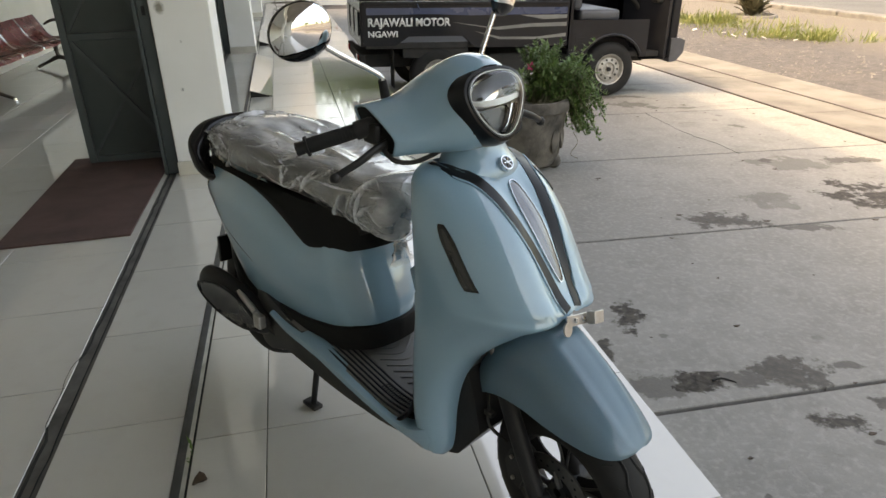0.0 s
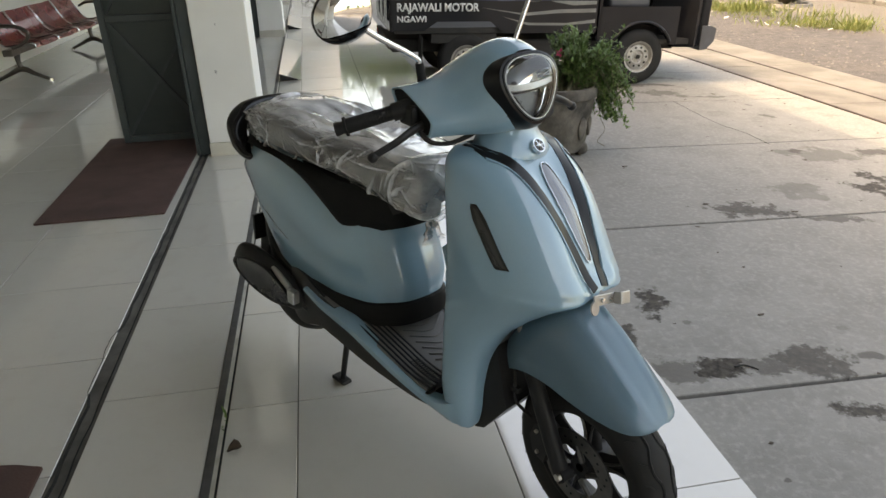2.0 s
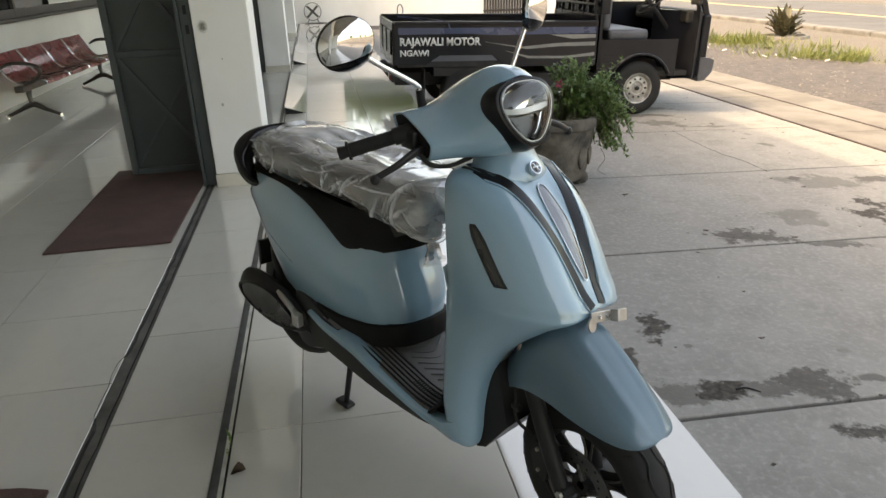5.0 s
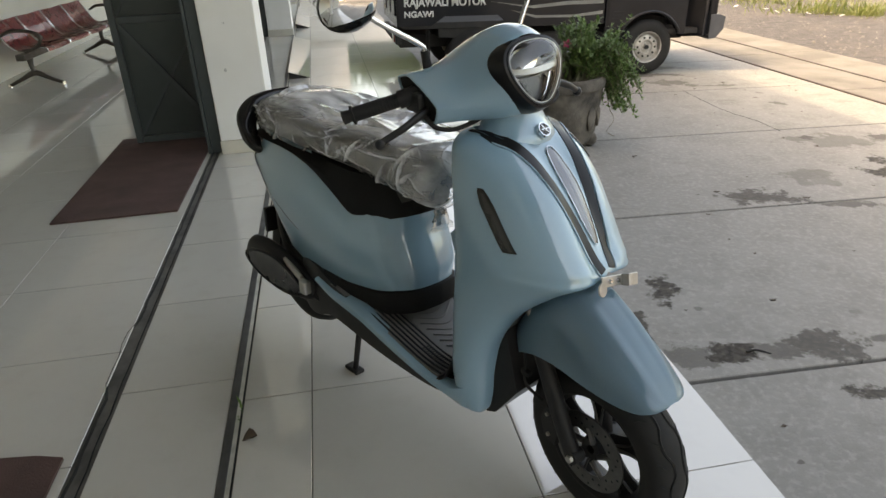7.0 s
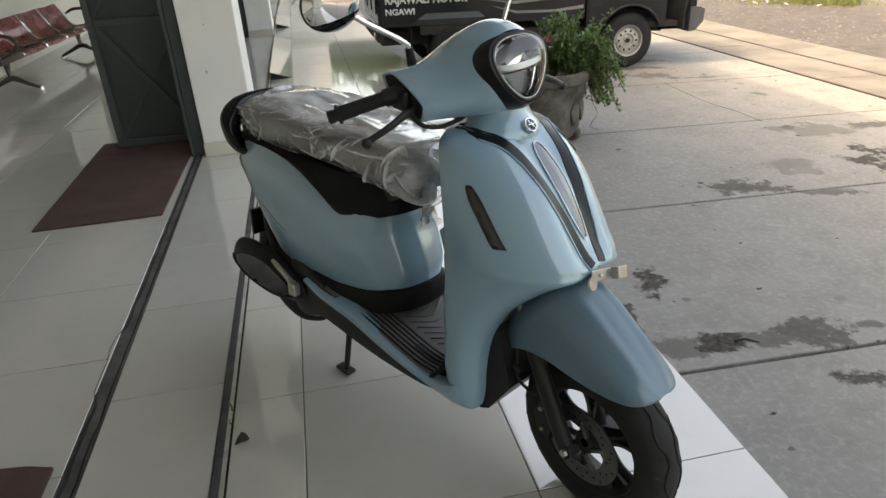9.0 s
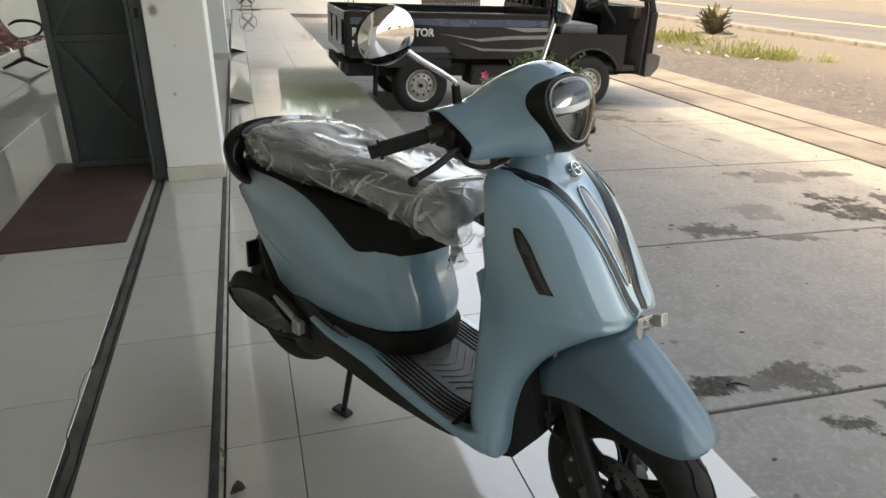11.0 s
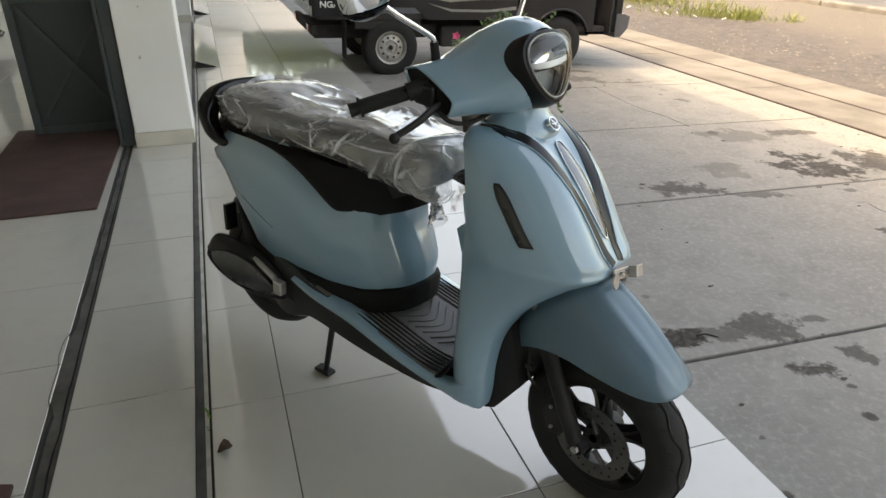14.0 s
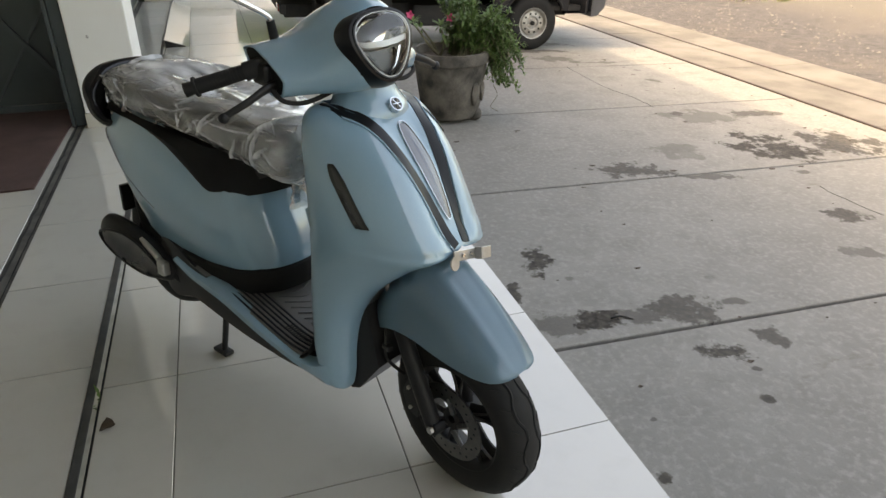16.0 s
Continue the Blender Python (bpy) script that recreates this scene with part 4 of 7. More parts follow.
part("seat", loft(bmesh.new(), [egg(*s) for s in SEAT]), M_SEAT, scooter, "black vinyl seat", soft=True)

# the film over the seat: a loose shell with sharp folds, hazed where it is creased, with sky sheen painted in on top
random.seed(11)
FILM = spline([(-0.462, 0.05, 0.765, 0.82), (-0.468, 0.10, 0.735, 0.868), (-0.500, 0.135, 0.728, 0.892), (-0.60, 0.152, 0.752, 0.905), (-0.72, 0.160, 0.768, 0.912), (-0.85, 0.165, 0.778, 0.905), (-0.96, 0.166, 0.772, 0.910), (-1.06, 0.166, 0.768, 0.922), (-1.18, 0.158, 0.762, 0.920), (-1.29, 0.140, 0.765, 0.905), (-1.355, 0.105, 0.78, 0.885), (-1.380, 0.05, 0.80, 0.86)], 260)
FN, GIRTH = 170, 0.62
U = np.array([f[0] for f in FILM])[:, None] + np.zeros((1, FN + 1))
V = np.linspace(0, GIRTH, FN + 1)[None, :] + np.zeros((len(FILM), 1))
rise, haze = np.zeros(U.shape), np.zeros(U.shape)
for i in range(260):
    big = i < 70
    u0, v0 = random.uniform(-1.37, -0.47), random.uniform(0.0, GIRTH)
    ang = random.gauss(0.35, 0.55) if random.random() < 0.6 else random.uniform(-1.5, 1.5)
    if v0 > GIRTH / 2:
        ang = -ang
    ln = random.uniform(0.08, 0.30) if big else random.uniform(0.03, 0.12)
    du, dv = math.cos(ang), math.sin(ang)
    bend = random.uniform(-1.2, 1.2)
    along = (U - u0) * du + (V - v0) * dv
    off = -(U - u0) * dv + (V - v0) * du - bend * along * along
    taper = np.clip(1 - np.abs(along) / (ln / 2), 0, 1) ** 0.6
    w = random.uniform(0.010, 0.026) if big else random.uniform(0.005, 0.011)
    near = np.where(off > 0, np.clip(1 - off / w, 0, 1), np.clip(1 + off / (0.35 * w), 0, 1))
    rise = np.maximum(rise, (0.016 if big else 0.006) * near * taper)
    line = np.exp(-(off / (0.0052 if big else 0.003)) ** 2) * taper * random.uniform(0.7, 1.0)
    veil = np.where(off > 0, np.clip(1 - off / (2.2 * w), 0, 1), 0) * taper * random.uniform(0.10, 0.55)
    haze = np.maximum(haze, np.maximum(line, veil))
rows, hz = [], []
for i, (x, w, zb, zt) in enumerate(FILM):
    row = []
    for k in range(FN + 1):
        a = math.radians(-62 + 304 * k / FN)
        p = Vector((x, -w * sgn_pow(math.cos(a), 0.7), (zb + zt) / 2 + (zt - zb) / 2 * sgn_pow(math.sin(a), 0.7)))
        nrm = Vector((0.15 * math.copysign(1, x + 0.95), math.copysign(abs(p.y) / max(w, 0.01), p.y), max(0.1, math.sin(a)))).normalized()
        low = 0.012 * noise.noise(Vector((x * 9, p.y * 3, 2))) if k < 20 or k > FN - 20 else 0
        row.append(p + nrm * (float(rise[i, k]) + 0.012 * noise.noise(p * 5) - 0.004) + Vector((0, 0, low)))
        # upward faces whitened: milky film plus sky sheen painted into the haze
        top_sheen = min(1.0, max(0.0, (math.sin(a) - 0.42) / 0.45)) * (0.85 + 0.8 * noise.noise(Vector((x * 6, p.y * 26, 7))))
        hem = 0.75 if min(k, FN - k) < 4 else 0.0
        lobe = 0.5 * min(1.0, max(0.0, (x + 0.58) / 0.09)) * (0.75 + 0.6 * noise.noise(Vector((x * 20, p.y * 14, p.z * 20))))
        hz.append(min(1.0, max(float(haze[i, k]), top_sheen, hem, lobe)))
    rows.append(row)
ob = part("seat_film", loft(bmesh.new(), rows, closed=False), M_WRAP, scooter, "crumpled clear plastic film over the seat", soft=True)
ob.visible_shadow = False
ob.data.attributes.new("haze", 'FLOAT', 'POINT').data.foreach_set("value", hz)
tuft = bmesh.new()
rings = []
for i in range(9):
    u = i / 8
    ring = []
    for k in range(16):
        a = 2 * math.pi * k / 16
        rr = 0.012 + 0.022 * u
        j = 1 + 0.5 * noise.noise(Vector((k * 0.9, i * 0.8, 4)))
        ring.append((-0.508 + 0.02 * u + rr * 0.5 * j * math.cos(a), -0.055 - 0.01 * u + rr * j * math.sin(a), 0.752 - 0.075 * u))
    rings.append(ring)
loft(tuft, rings, closed=True, caps=False)
part("film_end", tuft, M_WRAP, scooter, "twisted loose end of the film", soft=True).visible_shadow = False

rail = pipe(bmesh.new(), [(-1.235, -0.138, 0.735), (-1.28, -0.148, 0.735), (-1.325, -0.148, 0.765), (-1.352, -0.140, 0.82), (-1.364, -0.10, 0.868), (-1.372, 0, 0.884), (-1.364, 0.10, 0.868), (-1.352, 0.140, 0.82), (-1.325, 0.148, 0.765), (-1.28, 0.148, 0.735), (-1.235, 0.138, 0.735)], [0.010, 0.022, 0.032, 0.034, 0.024, 0.016, 0.024, 0.034, 0.032, 0.022, 0.010], 14, 70, flat=0.7)
part("grab_rail", rail, M_GLOSSB, scooter, "black grab rail behind the seat", soft=True)
part("tail_light", loft(bmesh.new(), [egg(x, w, zb, zt) for x, w, zb, zt in ((-1.36, 0.10, 0.60, 0.69), (-1.415, 0.085, 0.615, 0.685), (-1.432, 0.05, 0.63, 0.675))]), M_SMOKE, scooter, "dark smoked tail light", soft=True)
part("rear_fender", loft(bmesh.new(), [egg(x, w, zb, zt) for x, w, zb, zt in ((-1.10, 0.075, 0.44, 0.54), (-1.20, 0.08, 0.47, 0.57), (-1.30, 0.075, 0.46, 0.56), (-1.38, 0.06, 0.42, 0.50), (-1.42, 0.04, 0.40, 0.43))]), M_BLACK, scooter, "black rear fender", soft=True)
part("reflector_mount", edge_bevel(B(-1.36, -1.345, -0.115, -0.07, 0.395, 0.49), 0.004), M_BLACK, scooter)

# ---- rear wheel, engine, silencer, stand
rw = part("rear_wheel", lathe(bmesh.new(), [(0.155, -0.05), (0.19, -0.056), (0.215, -0.045), (0.2295, -0.015), (0.2295, 0.015), (0.215, 0.045), (0.19, 0.056), (0.155, 0.05)], 'Y', 48, (-1.23, 0, 0.285), True), M_RUBBER, scooter, "rear wheel with black tyre", soft=True)
part("rim", lathe(bmesh.new(), [(0.02, -0.04), (0.05, -0.03), (0.14, -0.03), (0.158, -0.045), (0.158, 0.045), (0.14, 0.03), (0.05, 0.03), (0.02, 0.04)], 'Y', 40, (-1.23, 0, 0.285), True), M_DARKMET, rw, soft=True)
part("engine", loft(bmesh.new(), [egg(x, w, zb, zt, 20, 0.5) for x, w, zb, zt in ((-0.85, 0.09, 0.24, 0.33), (-0.95, 0.12, 0.215, 0.38), (-1.10, 0.12, 0.21, 0.38), (-1.22, 0.09, 0.22, 0.33), (-1.30, 0.06, 0.23, 0.3))]), M_DARKMET, scooter, "dark cast engine case", soft=True)
ex0, ex1 = Vector((-0.960, -0.176, 0.328)), Vector((-1.285, -0.200, 0.384))
axis = (ex1 - ex0).normalized()
tall = Vector((-axis.z, 0, axis.x)).normalized() * -1
outw = axis.cross(tall).normalized()
outw = outw if outw.y < 0 else -outw
LEN = (ex1 - ex0).length


def can_ring(h, r, n=32):
    """A ring of the silencer's egg-shaped can, h metres along it."""
    return [ex0 + axis * h + tall * (1.0 * r * sgn_pow(math.sin(a), 0.9)) + outw * (0.62 * r * math.cos(a)) for a in [2 * math.pi * k / n for k in range(n)]]


CAN = spline([(0.0, 0.016), (0.012, 0.034), (0.05, 0.052), (0.12, 0.064), (0.20, 0.069), (0.27, 0.067), (0.315, 0.060), (LEN + 0.005, 0.050), (LEN + 0.012, 0.034)], 26)
silencer = part("silencer", loft(bmesh.new(), [can_ring(h, max(r, 0.01)) for h, r in CAN]), M_BLACK, scooter, "black silencer with dull metal plate", soft=True)
part("tail_pipe", rod(bmesh.new(), ex1 - axis * 0.01 - tall * 0.012, ex1 + axis * 0.032 - tall * 0.012, 0.014, 0.014, 16), M_DARKMET, silencer, soft=True)


def can_r(h):
    return float(np.interp(h, [c[0] for c in CAN], [c[1] for c in CAN]))


def plate_ring(h, half, lift, n=14):
    """A strip of the plate across the can's outer flank."""
    out = []
    for k in range(n + 1):
        a = half * (-1 + 2 * k / n)
        r = can_r(h) + lift
        out.append(ex0 + axis * h + tall * (1.0 * r * math.sin(a)) + outw * (0.62 * r * math.cos(a)))
    return out


pl, rim2 = bmesh.new(), bmesh.new()
hs = [0.012 + 0.312 * k / 30 for k in range(31)]
wide = [0.78 * math.sin(math.pi * min(0.99, 0.012 + 0.976 * k / 30)) ** 0.62 for k in range(31)]
loft(pl, [plate_ring(h, w, 0.008) for h, w in zip(hs, wide)], closed=False)
bmesh.ops.solidify(pl, geom=pl.faces[:], thickness=0.004)
plate = part("heat_plate", pl, M_PLATE, silencer, "dull dark metal heat plate", soft=True)
edge = [plate_ring(h, w, 0.0095)[0] for h, w in zip(hs, wide)] + [plate_ring(h, w, 0.0095)[-1] for h, w in zip(hs, wide)][::-1]
part("plate_rim", pipe(rim2, [tuple(p) for p in edge], 0.0045, 6, 120), M_BLACK, plate, "black rolled edge of the heat plate", soft=True)
for h, s in ((0.085, -0.45), (0.20, -0.5)):
    r = can_r(h) + 0.008
    c = ex0 + axis * h + tall * (1.0 * r * math.sin(s)) + outw * (0.62 * r * math.cos(s))
    part("bolt", rod(bmesh.new(), c - outw * 0.004, c + outw * 0.006, 0.009, 0.0075, 12), M_DARKMET, plate)
part("exhaust_pipe", pipe(bmesh.new(), [ex0 + axis * 0.02, (-0.93, -0.15, 0.295), (-0.86, -0.09, 0.262), (-0.78, -0.02, 0.27)], 0.016, 12), M_DARKMET, scooter, soft=True)
lk = bmesh.new()
for a, b, r in (((-1.095, -0.196, 0.405), (-0.990, -0.206, 0.378), 0.012), ((-0.990, -0.206, 0.378), (-0.960, -0.208, 0.350), 0.010)):
    rod(lk, a, b, r, r * 0.8, 10)
part("footrest_arm", lk, M_SILVER, scooter, "bare metal folding footrest arm", soft=True)
part("footrest", edge_bevel(B(-0.985, -0.950, -0.222, -0.196, 0.336, 0.380), 0.005), M_SILVER, scooter)
st = bmesh.new()
rod(st, (-0.900, -0.035, 0.27), (-0.945, -0.046, -0.024), 0.0115, 0.010, 12)
stand = part("side_stand", st, M_BLACK, scooter, "black tubular stand leg", soft=True)
part("stand_foot", edge_bevel(B(-0.985, -0.915, -0.066, -0.028, -0.036, -0.021), 0.005), M_BLACK, stand)

# ---- front wheel, fork and fender turn with the handlebar
HUB = (0.004, 0.004, 0.2295)
tread = []
for r, y in ((0.152, -0.046), (0.165, -0.053), (0.190, -0.0565), (0.210, -0.048), (0.222, -0.030), (0.2285, -0.010), (0.2285, 0.010), (0.222, 0.030), (0.210, 0.048), (0.190, 0.0565), (0.165, 0.053), (0.152, 0.046)):
    tread.append((r, y))
wheel = steered(part("front_wheel", lathe(bmesh.new(), tread, 'Y', 72, HUB, True), M_RUBBER, scooter, "front wheel with black grooved tyre", soft=True), 0.024)
M_GROOVETREAD = Mat("tread groove", (0.004, 0.004, 0.004), 0.9)
for s in (-1, 1):
    zig = []
    for k in range(73):
        a = 2 * math.pi * k / 72
        off = 0.022 + 0.007 * (1 if k % 6 < 3 else -1) * (1 - abs((k % 3) - 1) * 0.35)
        rr = float(np.interp(off, [0, 0.010, 0.030, 0.048], [0.2286, 0.2286, 0.2222, 0.2102])) - 0.0003
        zig.append((HUB[0] + rr * math.cos(a), HUB[1] + s * off, HUB[2] + rr * math.sin(a)))
    part("tread_line", pipe(bmesh.new(), zig, 0.0040, 5, 144, False), M_GROOVETREAD, wheel)
    for k in range(24):
        a = 2 * math.pi * (k + 0.5) / 24
        pts = []
        for off, da in ((0.033, 0.0), (0.042, 0.05), (0.049, 0.07)):
            rr = float(np.interp(off, [0, 0.010, 0.030, 0.048, 0.0565], [0.2286, 0.2286, 0.2222, 0.2102, 0.19])) - 0.0003
            pts.append((HUB[0] + rr * math.cos(a + da), HUB[1] + s * off, HUB[2] + rr * math.sin(a + da)))
        part("tread_cut", pipe(bmesh.new(), pts, 0.0030, 4, 4, False), M_GROOVETREAD, wheel)
part("rim", lathe(bmesh.new(), [(0.1545, -0.046), (0.149, -0.046), (0.140, -0.036), (0.136, 0.0), (0.140, 0.036), (0.149, 0.046), (0.1545, 0.046)], 'Y', 64, HUB), M_DARKMET, wheel, "black cast rim", soft=True)
part("hub", lathe(bmesh.new(), [(0.012, -0.05), (0.03, -0.05), (0.036, -0.03), (0.038, 0.0), (0.036, 0.03), (0.03, 0.05), (0.012, 0.05)], 'Y', 28, HUB, True), M_DARKMET, wheel, soft=True)
for k in range(5):
    a = 2 * math.pi * k / 5 + 0.45
    for j in (-1, 1):
        pts = []
        for r, da in ((0.030, 0.10 * j), (0.07, 0.09 * j), (0.105, 0.13 * j), (0.142, 0.19 * j)):
            pts.append((HUB[0] + r * math.cos(a + da), HUB[1], HUB[2] + r * math.sin(a + da)))
        spk = part("spoke", pipe(bmesh.new(), pts, [0.013, 0.0105, 0.0095, 0.012], 10, 12, flat=1.7), M_DARKMET, wheel, soft=True)
        part("spoke_edge", pipe(bmesh.new(), [(x, y - 0.0165, z) for x, y, z in pts], [0.004, 0.0038, 0.0036, 0.004], 6, 12), M_DISC, spk, "bright machined spoke edge", soft=True)
disc = lathe(bmesh.new(), [(0.068, -0.0575), (0.111, -0.0575), (0.111, -0.0615), (0.068, -0.0615)], 'Y', 48, HUB, True)
dk = part("brake_disc", disc, M_DISC, wheel, "drilled steel brake disc")
for k in range(5):
    a = 2 * math.pi * k / 5
    part("disc_arm", rod(bmesh.new(), (HUB[0] + 0.03 * math.cos(a), HUB[1] - 0.054, HUB[2] + 0.03 * math.sin(a)), (HUB[0] + 0.075 * math.cos(a + 0.4), HUB[1] - 0.058, HUB[2] + 0.075 * math.sin(a + 0.4)), 0.008, 0.007, 8), M_DISC, dk)
for k in range(30):
    a, r = 2 * math.pi * k / 30, (0.080, 0.090, 0.100)[k % 3]
    part("disc_hole", rod(bmesh.new(), (HUB[0] + r * math.cos(a), HUB[1] - 0.0618, HUB[2] + r * math.sin(a)), (HUB[0] + r * math.cos(a), HUB[1] - 0.0622, HUB[2] + r * math.sin(a)), 0.0035, 0.0035, 8), M_GROOVETREAD, dk)
for s in (-1, 1):
    leg = steered(part("fork_leg", pipe(bmesh.new(), [(0.004, s * 0.083, 0.215), (-0.02, s * 0.083, 0.262), (-0.075, s * 0.082, 0.37), (-0.13, s * 0.08, 0.48)], [0.020, 0.022, 0.022, 0.020], 14), M_DARKMET, scooter, "dark fork leg", soft=True), 0.012)
    part("fork_shoe", rod(bmesh.new(), (HUB[0], s * 0.066, HUB[2]), (HUB[0], s * 0.098, HUB[2]), 0.021, 0.019, 16), M_DARKMET, leg, soft=True)
    part("axle_nut", rod(bmesh.new(), (HUB[0], s * 0.097, HUB[2]), (HUB[0], s * 0.107, HUB[2]), 0.0115, 0.010, 6), M_SILVER, leg)
    part("stanchion", rod(bmesh.new(), (-0.07, s * 0.082, 0.36), (-0.20, s * 0.07, 0.62), 0.013, 0.013, 12), M_SILVER, leg, soft=True)
cal = steered(part("brake_caliper", edge_bevel(prism(bmesh.new(), [(-0.092, 0.235), (-0.055, 0.225), (-0.045, 0.265), (-0.058, 0.322), (-0.088, 0.335), (-0.108, 0.285)], -0.094, -0.052), 0.012, 3), M_DARKMET, scooter, "dark brake caliper", soft=True), 0.012)
for x, z in ((-0.082, 0.312), (-0.076, 0.250)):
    part("caliper_bolt", rod(bmesh.new(), (x, -0.093, z), (x, -0.100, z), 0.0055, 0.005, 8), M_SILVER, cal)
steered(part("brake_hose", pipe(bmesh.new(), [(-0.10, -0.075, 0.33), (-0.135, -0.10, 0.375), (-0.15, -0.09, 0.43), (-0.19, -0.06, 0.53)], 0.0045, 8), M_RUBBER, scooter, soft=True))
steered(part("hose_clip", edge_bevel(B(-0.155, -0.128, -0.102, -0.086, 0.397, 0.412), 0.003), M_BLACK, scooter))

FEN = spline([(-0.235, 0.44, 0.056, 0.400), (-0.215, 0.53, 0.074, 0.412), (-0.17, 0.605, 0.086, 0.446), (-0.11, 0.655, 0.093, 0.472), (-0.04, 0.674, 0.096, 0.482), (0.03, 0.640, 0.096, 0.478), (0.09, 0.598, 0.092, 0.474), (0.14, 0.558, 0.084, 0.472), (0.175, 0.528, 0.074, 0.474), (0.196, 0.506, 0.062, 0.479), (0.208, 0.494, 0.044, 0.482), (0.214, 0.488, 0.016, 0.484)], 60)


def fender_ring(x, zt, w, zb, inset=0.0, n=26):
    out = []
    w, zt = w - inset, zt - inset
    for i in range(n + 1):
        a = math.pi * i / n
        c, s = math.cos(a), math.sin(a)
        y = -w * sgn_pow(c, 0.88)
        z = zb + (zt - zb) * abs(s) ** 0.80
        crown = 0.009 * min(1, (w / 0.085) ** 3) * math.exp(-((abs(y) - 0.45 * w) / (0.10 * w)) ** 2) * abs(s)
        out.append((x - inset * 0.5, y * (1 + 0.03 * s), z + crown))
    return out


fn = bmesh.new()
loft(fn, [fender_ring(*f) for f in FEN], closed=False)
bmesh.ops.solidify(fn, geom=fn.faces[:], thickness=0.003)
steered(part("front_fender", fn, M_BLUE, scooter, "glossy light blue front fender", soft=True))

# ---- handlebar cover, headlight, grips, levers, mirrors
# half width; then ridge, brow, front, crease, lower lip, sole, back and nape as x, z
COV = [(0.0, -0.340, 1.214, -0.262, 1.200, -0.222, 1.120, -0.232, 1.060, -0.268, 1.022, -0.400, 1.018, -0.455, 1.070, -0.440, 1.165),
       (0.045, -0.342, 1.206, -0.266, 1.190, -0.230, 1.118, -0.238, 1.060, -0.270, 1.022, -0.400, 1.018, -0.458, 1.070, -0.444, 1.155),
       (0.075, -0.350, 1.186, -0.282, 1.166, -0.250, 1.110, -0.252, 1.060, -0.282, 1.022, -0.404, 1.018, -0.462, 1.066, -0.450, 1.140),
       (0.100, -0.366, 1.156, -0.306, 1.138, -0.276, 1.098, -0.272, 1.058, -0.300, 1.022, -0.410, 1.018, -0.468, 1.062, -0.458, 1.126),
       (0.135, -0.402, 1.130, -0.346, 1.112, -0.314, 1.084, -0.302, 1.056, -0.326, 1.021, -0.416, 1.016, -0.476, 1.060, -0.472, 1.112),
       (0.190, -0.455, 1.112, -0.402, 1.094, -0.366, 1.074, -0.340, 1.054, -0.354, 1.019, -0.402, 1.014, -0.470, 1.056, -0.496, 1.100)]


def cover_ring(y, *xz, n=6, shrink=0.0):
    """A closed section of the cover, rounded between its eight guide points."""
    pts = [np.array(xz[i:i + 2]) for i in range(0, 16, 2)]
    mid = sum(pts) / 8
    pts = [p + (mid - p) * shrink / max(np.linalg.norm(mid - p), 1e-6) for p in pts]
    out = []
    for k in range(8):
        a, b, c, d = pts[k - 1], pts[k], pts[(k + 1) % 8], pts[(k + 2) % 8]
        for j in range(n):
            u = j / n
            m0, m1 = (c - a) * 0.33, (d - b) * 0.33
            q = (2 * u ** 3 - 3 * u * u + 1) * b + (u ** 3 - 2 * u * u + u) * m0 + (3 * u * u - 2 * u ** 3) * c + (u ** 3 - u * u) * m1
            out.append((q[0], y, q[1]))
    return out


TILT = Matrix.Translation((-0.246, 0, 1.130)) @ Matrix.Rotation(radians(-20), 4, 'Y')


def lamp_ring(scale, depth, drop=0.0, n=48):
    out = []
    for k in range(n):
        a = 2 * math.pi * k / n
        c, s = math.cos(a), math.sin(a)
        y = 0.074 * sgn_pow(c, 0.85) * (1 + (0.20 if s > 0 else 0.34) * s)
        z = (0.060 if s > 0 else 0.080) * sgn_pow(s, 0.95)
        out.append(TILT @ Vector((depth, y * scale, z * scale - drop)))
    return out


secs = spline([(-r[0], *r[1:]) for r in COV[::-1]] + COV[1:], 60)
cv = loft(bmesh.new(), [cover_ring(*s) for s in secs], True, False)
back_tilt = TILT.inverted()
gone = []
for f in cv.faces:
    q = back_tilt @ f.calc_center_median()
    if q.x > -0.07 and math.hypot(q.y / 0.075, (q.z + 0.008) / 0.072) < 1.05:
        gone.append(f)
bmesh.ops.delete(cv, geom=gone, context='FACES')
cover = steered(part("handlebar_cover", cv, M_BLUE, scooter, "glossy light blue handlebar cover", soft=True))
for s in (-1, 1):
    y, *xz = COV[-1]
    part("cover_lip", loft(bmesh.new(), [cover_ring(s * y, *xz), cover_ring(s * (y + 0.0015), *xz, shrink=0.004), cover_ring(s * (y - 0.004), *xz, shrink=0.0075)], True, False), M_BLUE, cover, soft=True)
    part("cover_recess", loft(bmesh.new(), [cover_ring(s * (y - 0.003), *xz, shrink=0.0075), cover_ring(s * (y - 0.022), *xz, shrink=0.014)]), M_MATT, cover)

light = steered(part("headlight", loft(bmesh.new(), [lamp_ring(1.20, -0.045), lamp_ring(1.22, -0.02), lamp_ring(1.18, -0.002), lamp_ring(1.12, 0.012), lamp_ring(1.05, 0.014), lamp_ring(1.02, 0.008), lamp_ring(1.0, -0.012)], True, False), M_STRIP, scooter, "rounded triangular headlight in a black bezel", soft=True))
part("lamp_ring", loft(bmesh.new(), [lamp_ring(1.035, 0.010), lamp_ring(1.025, 0.0165), lamp_ring(0.985, 0.0165), lamp_ring(0.975, 0.008)], True, False), M_GLOSSB, light, "black ring round the lens", soft=True)
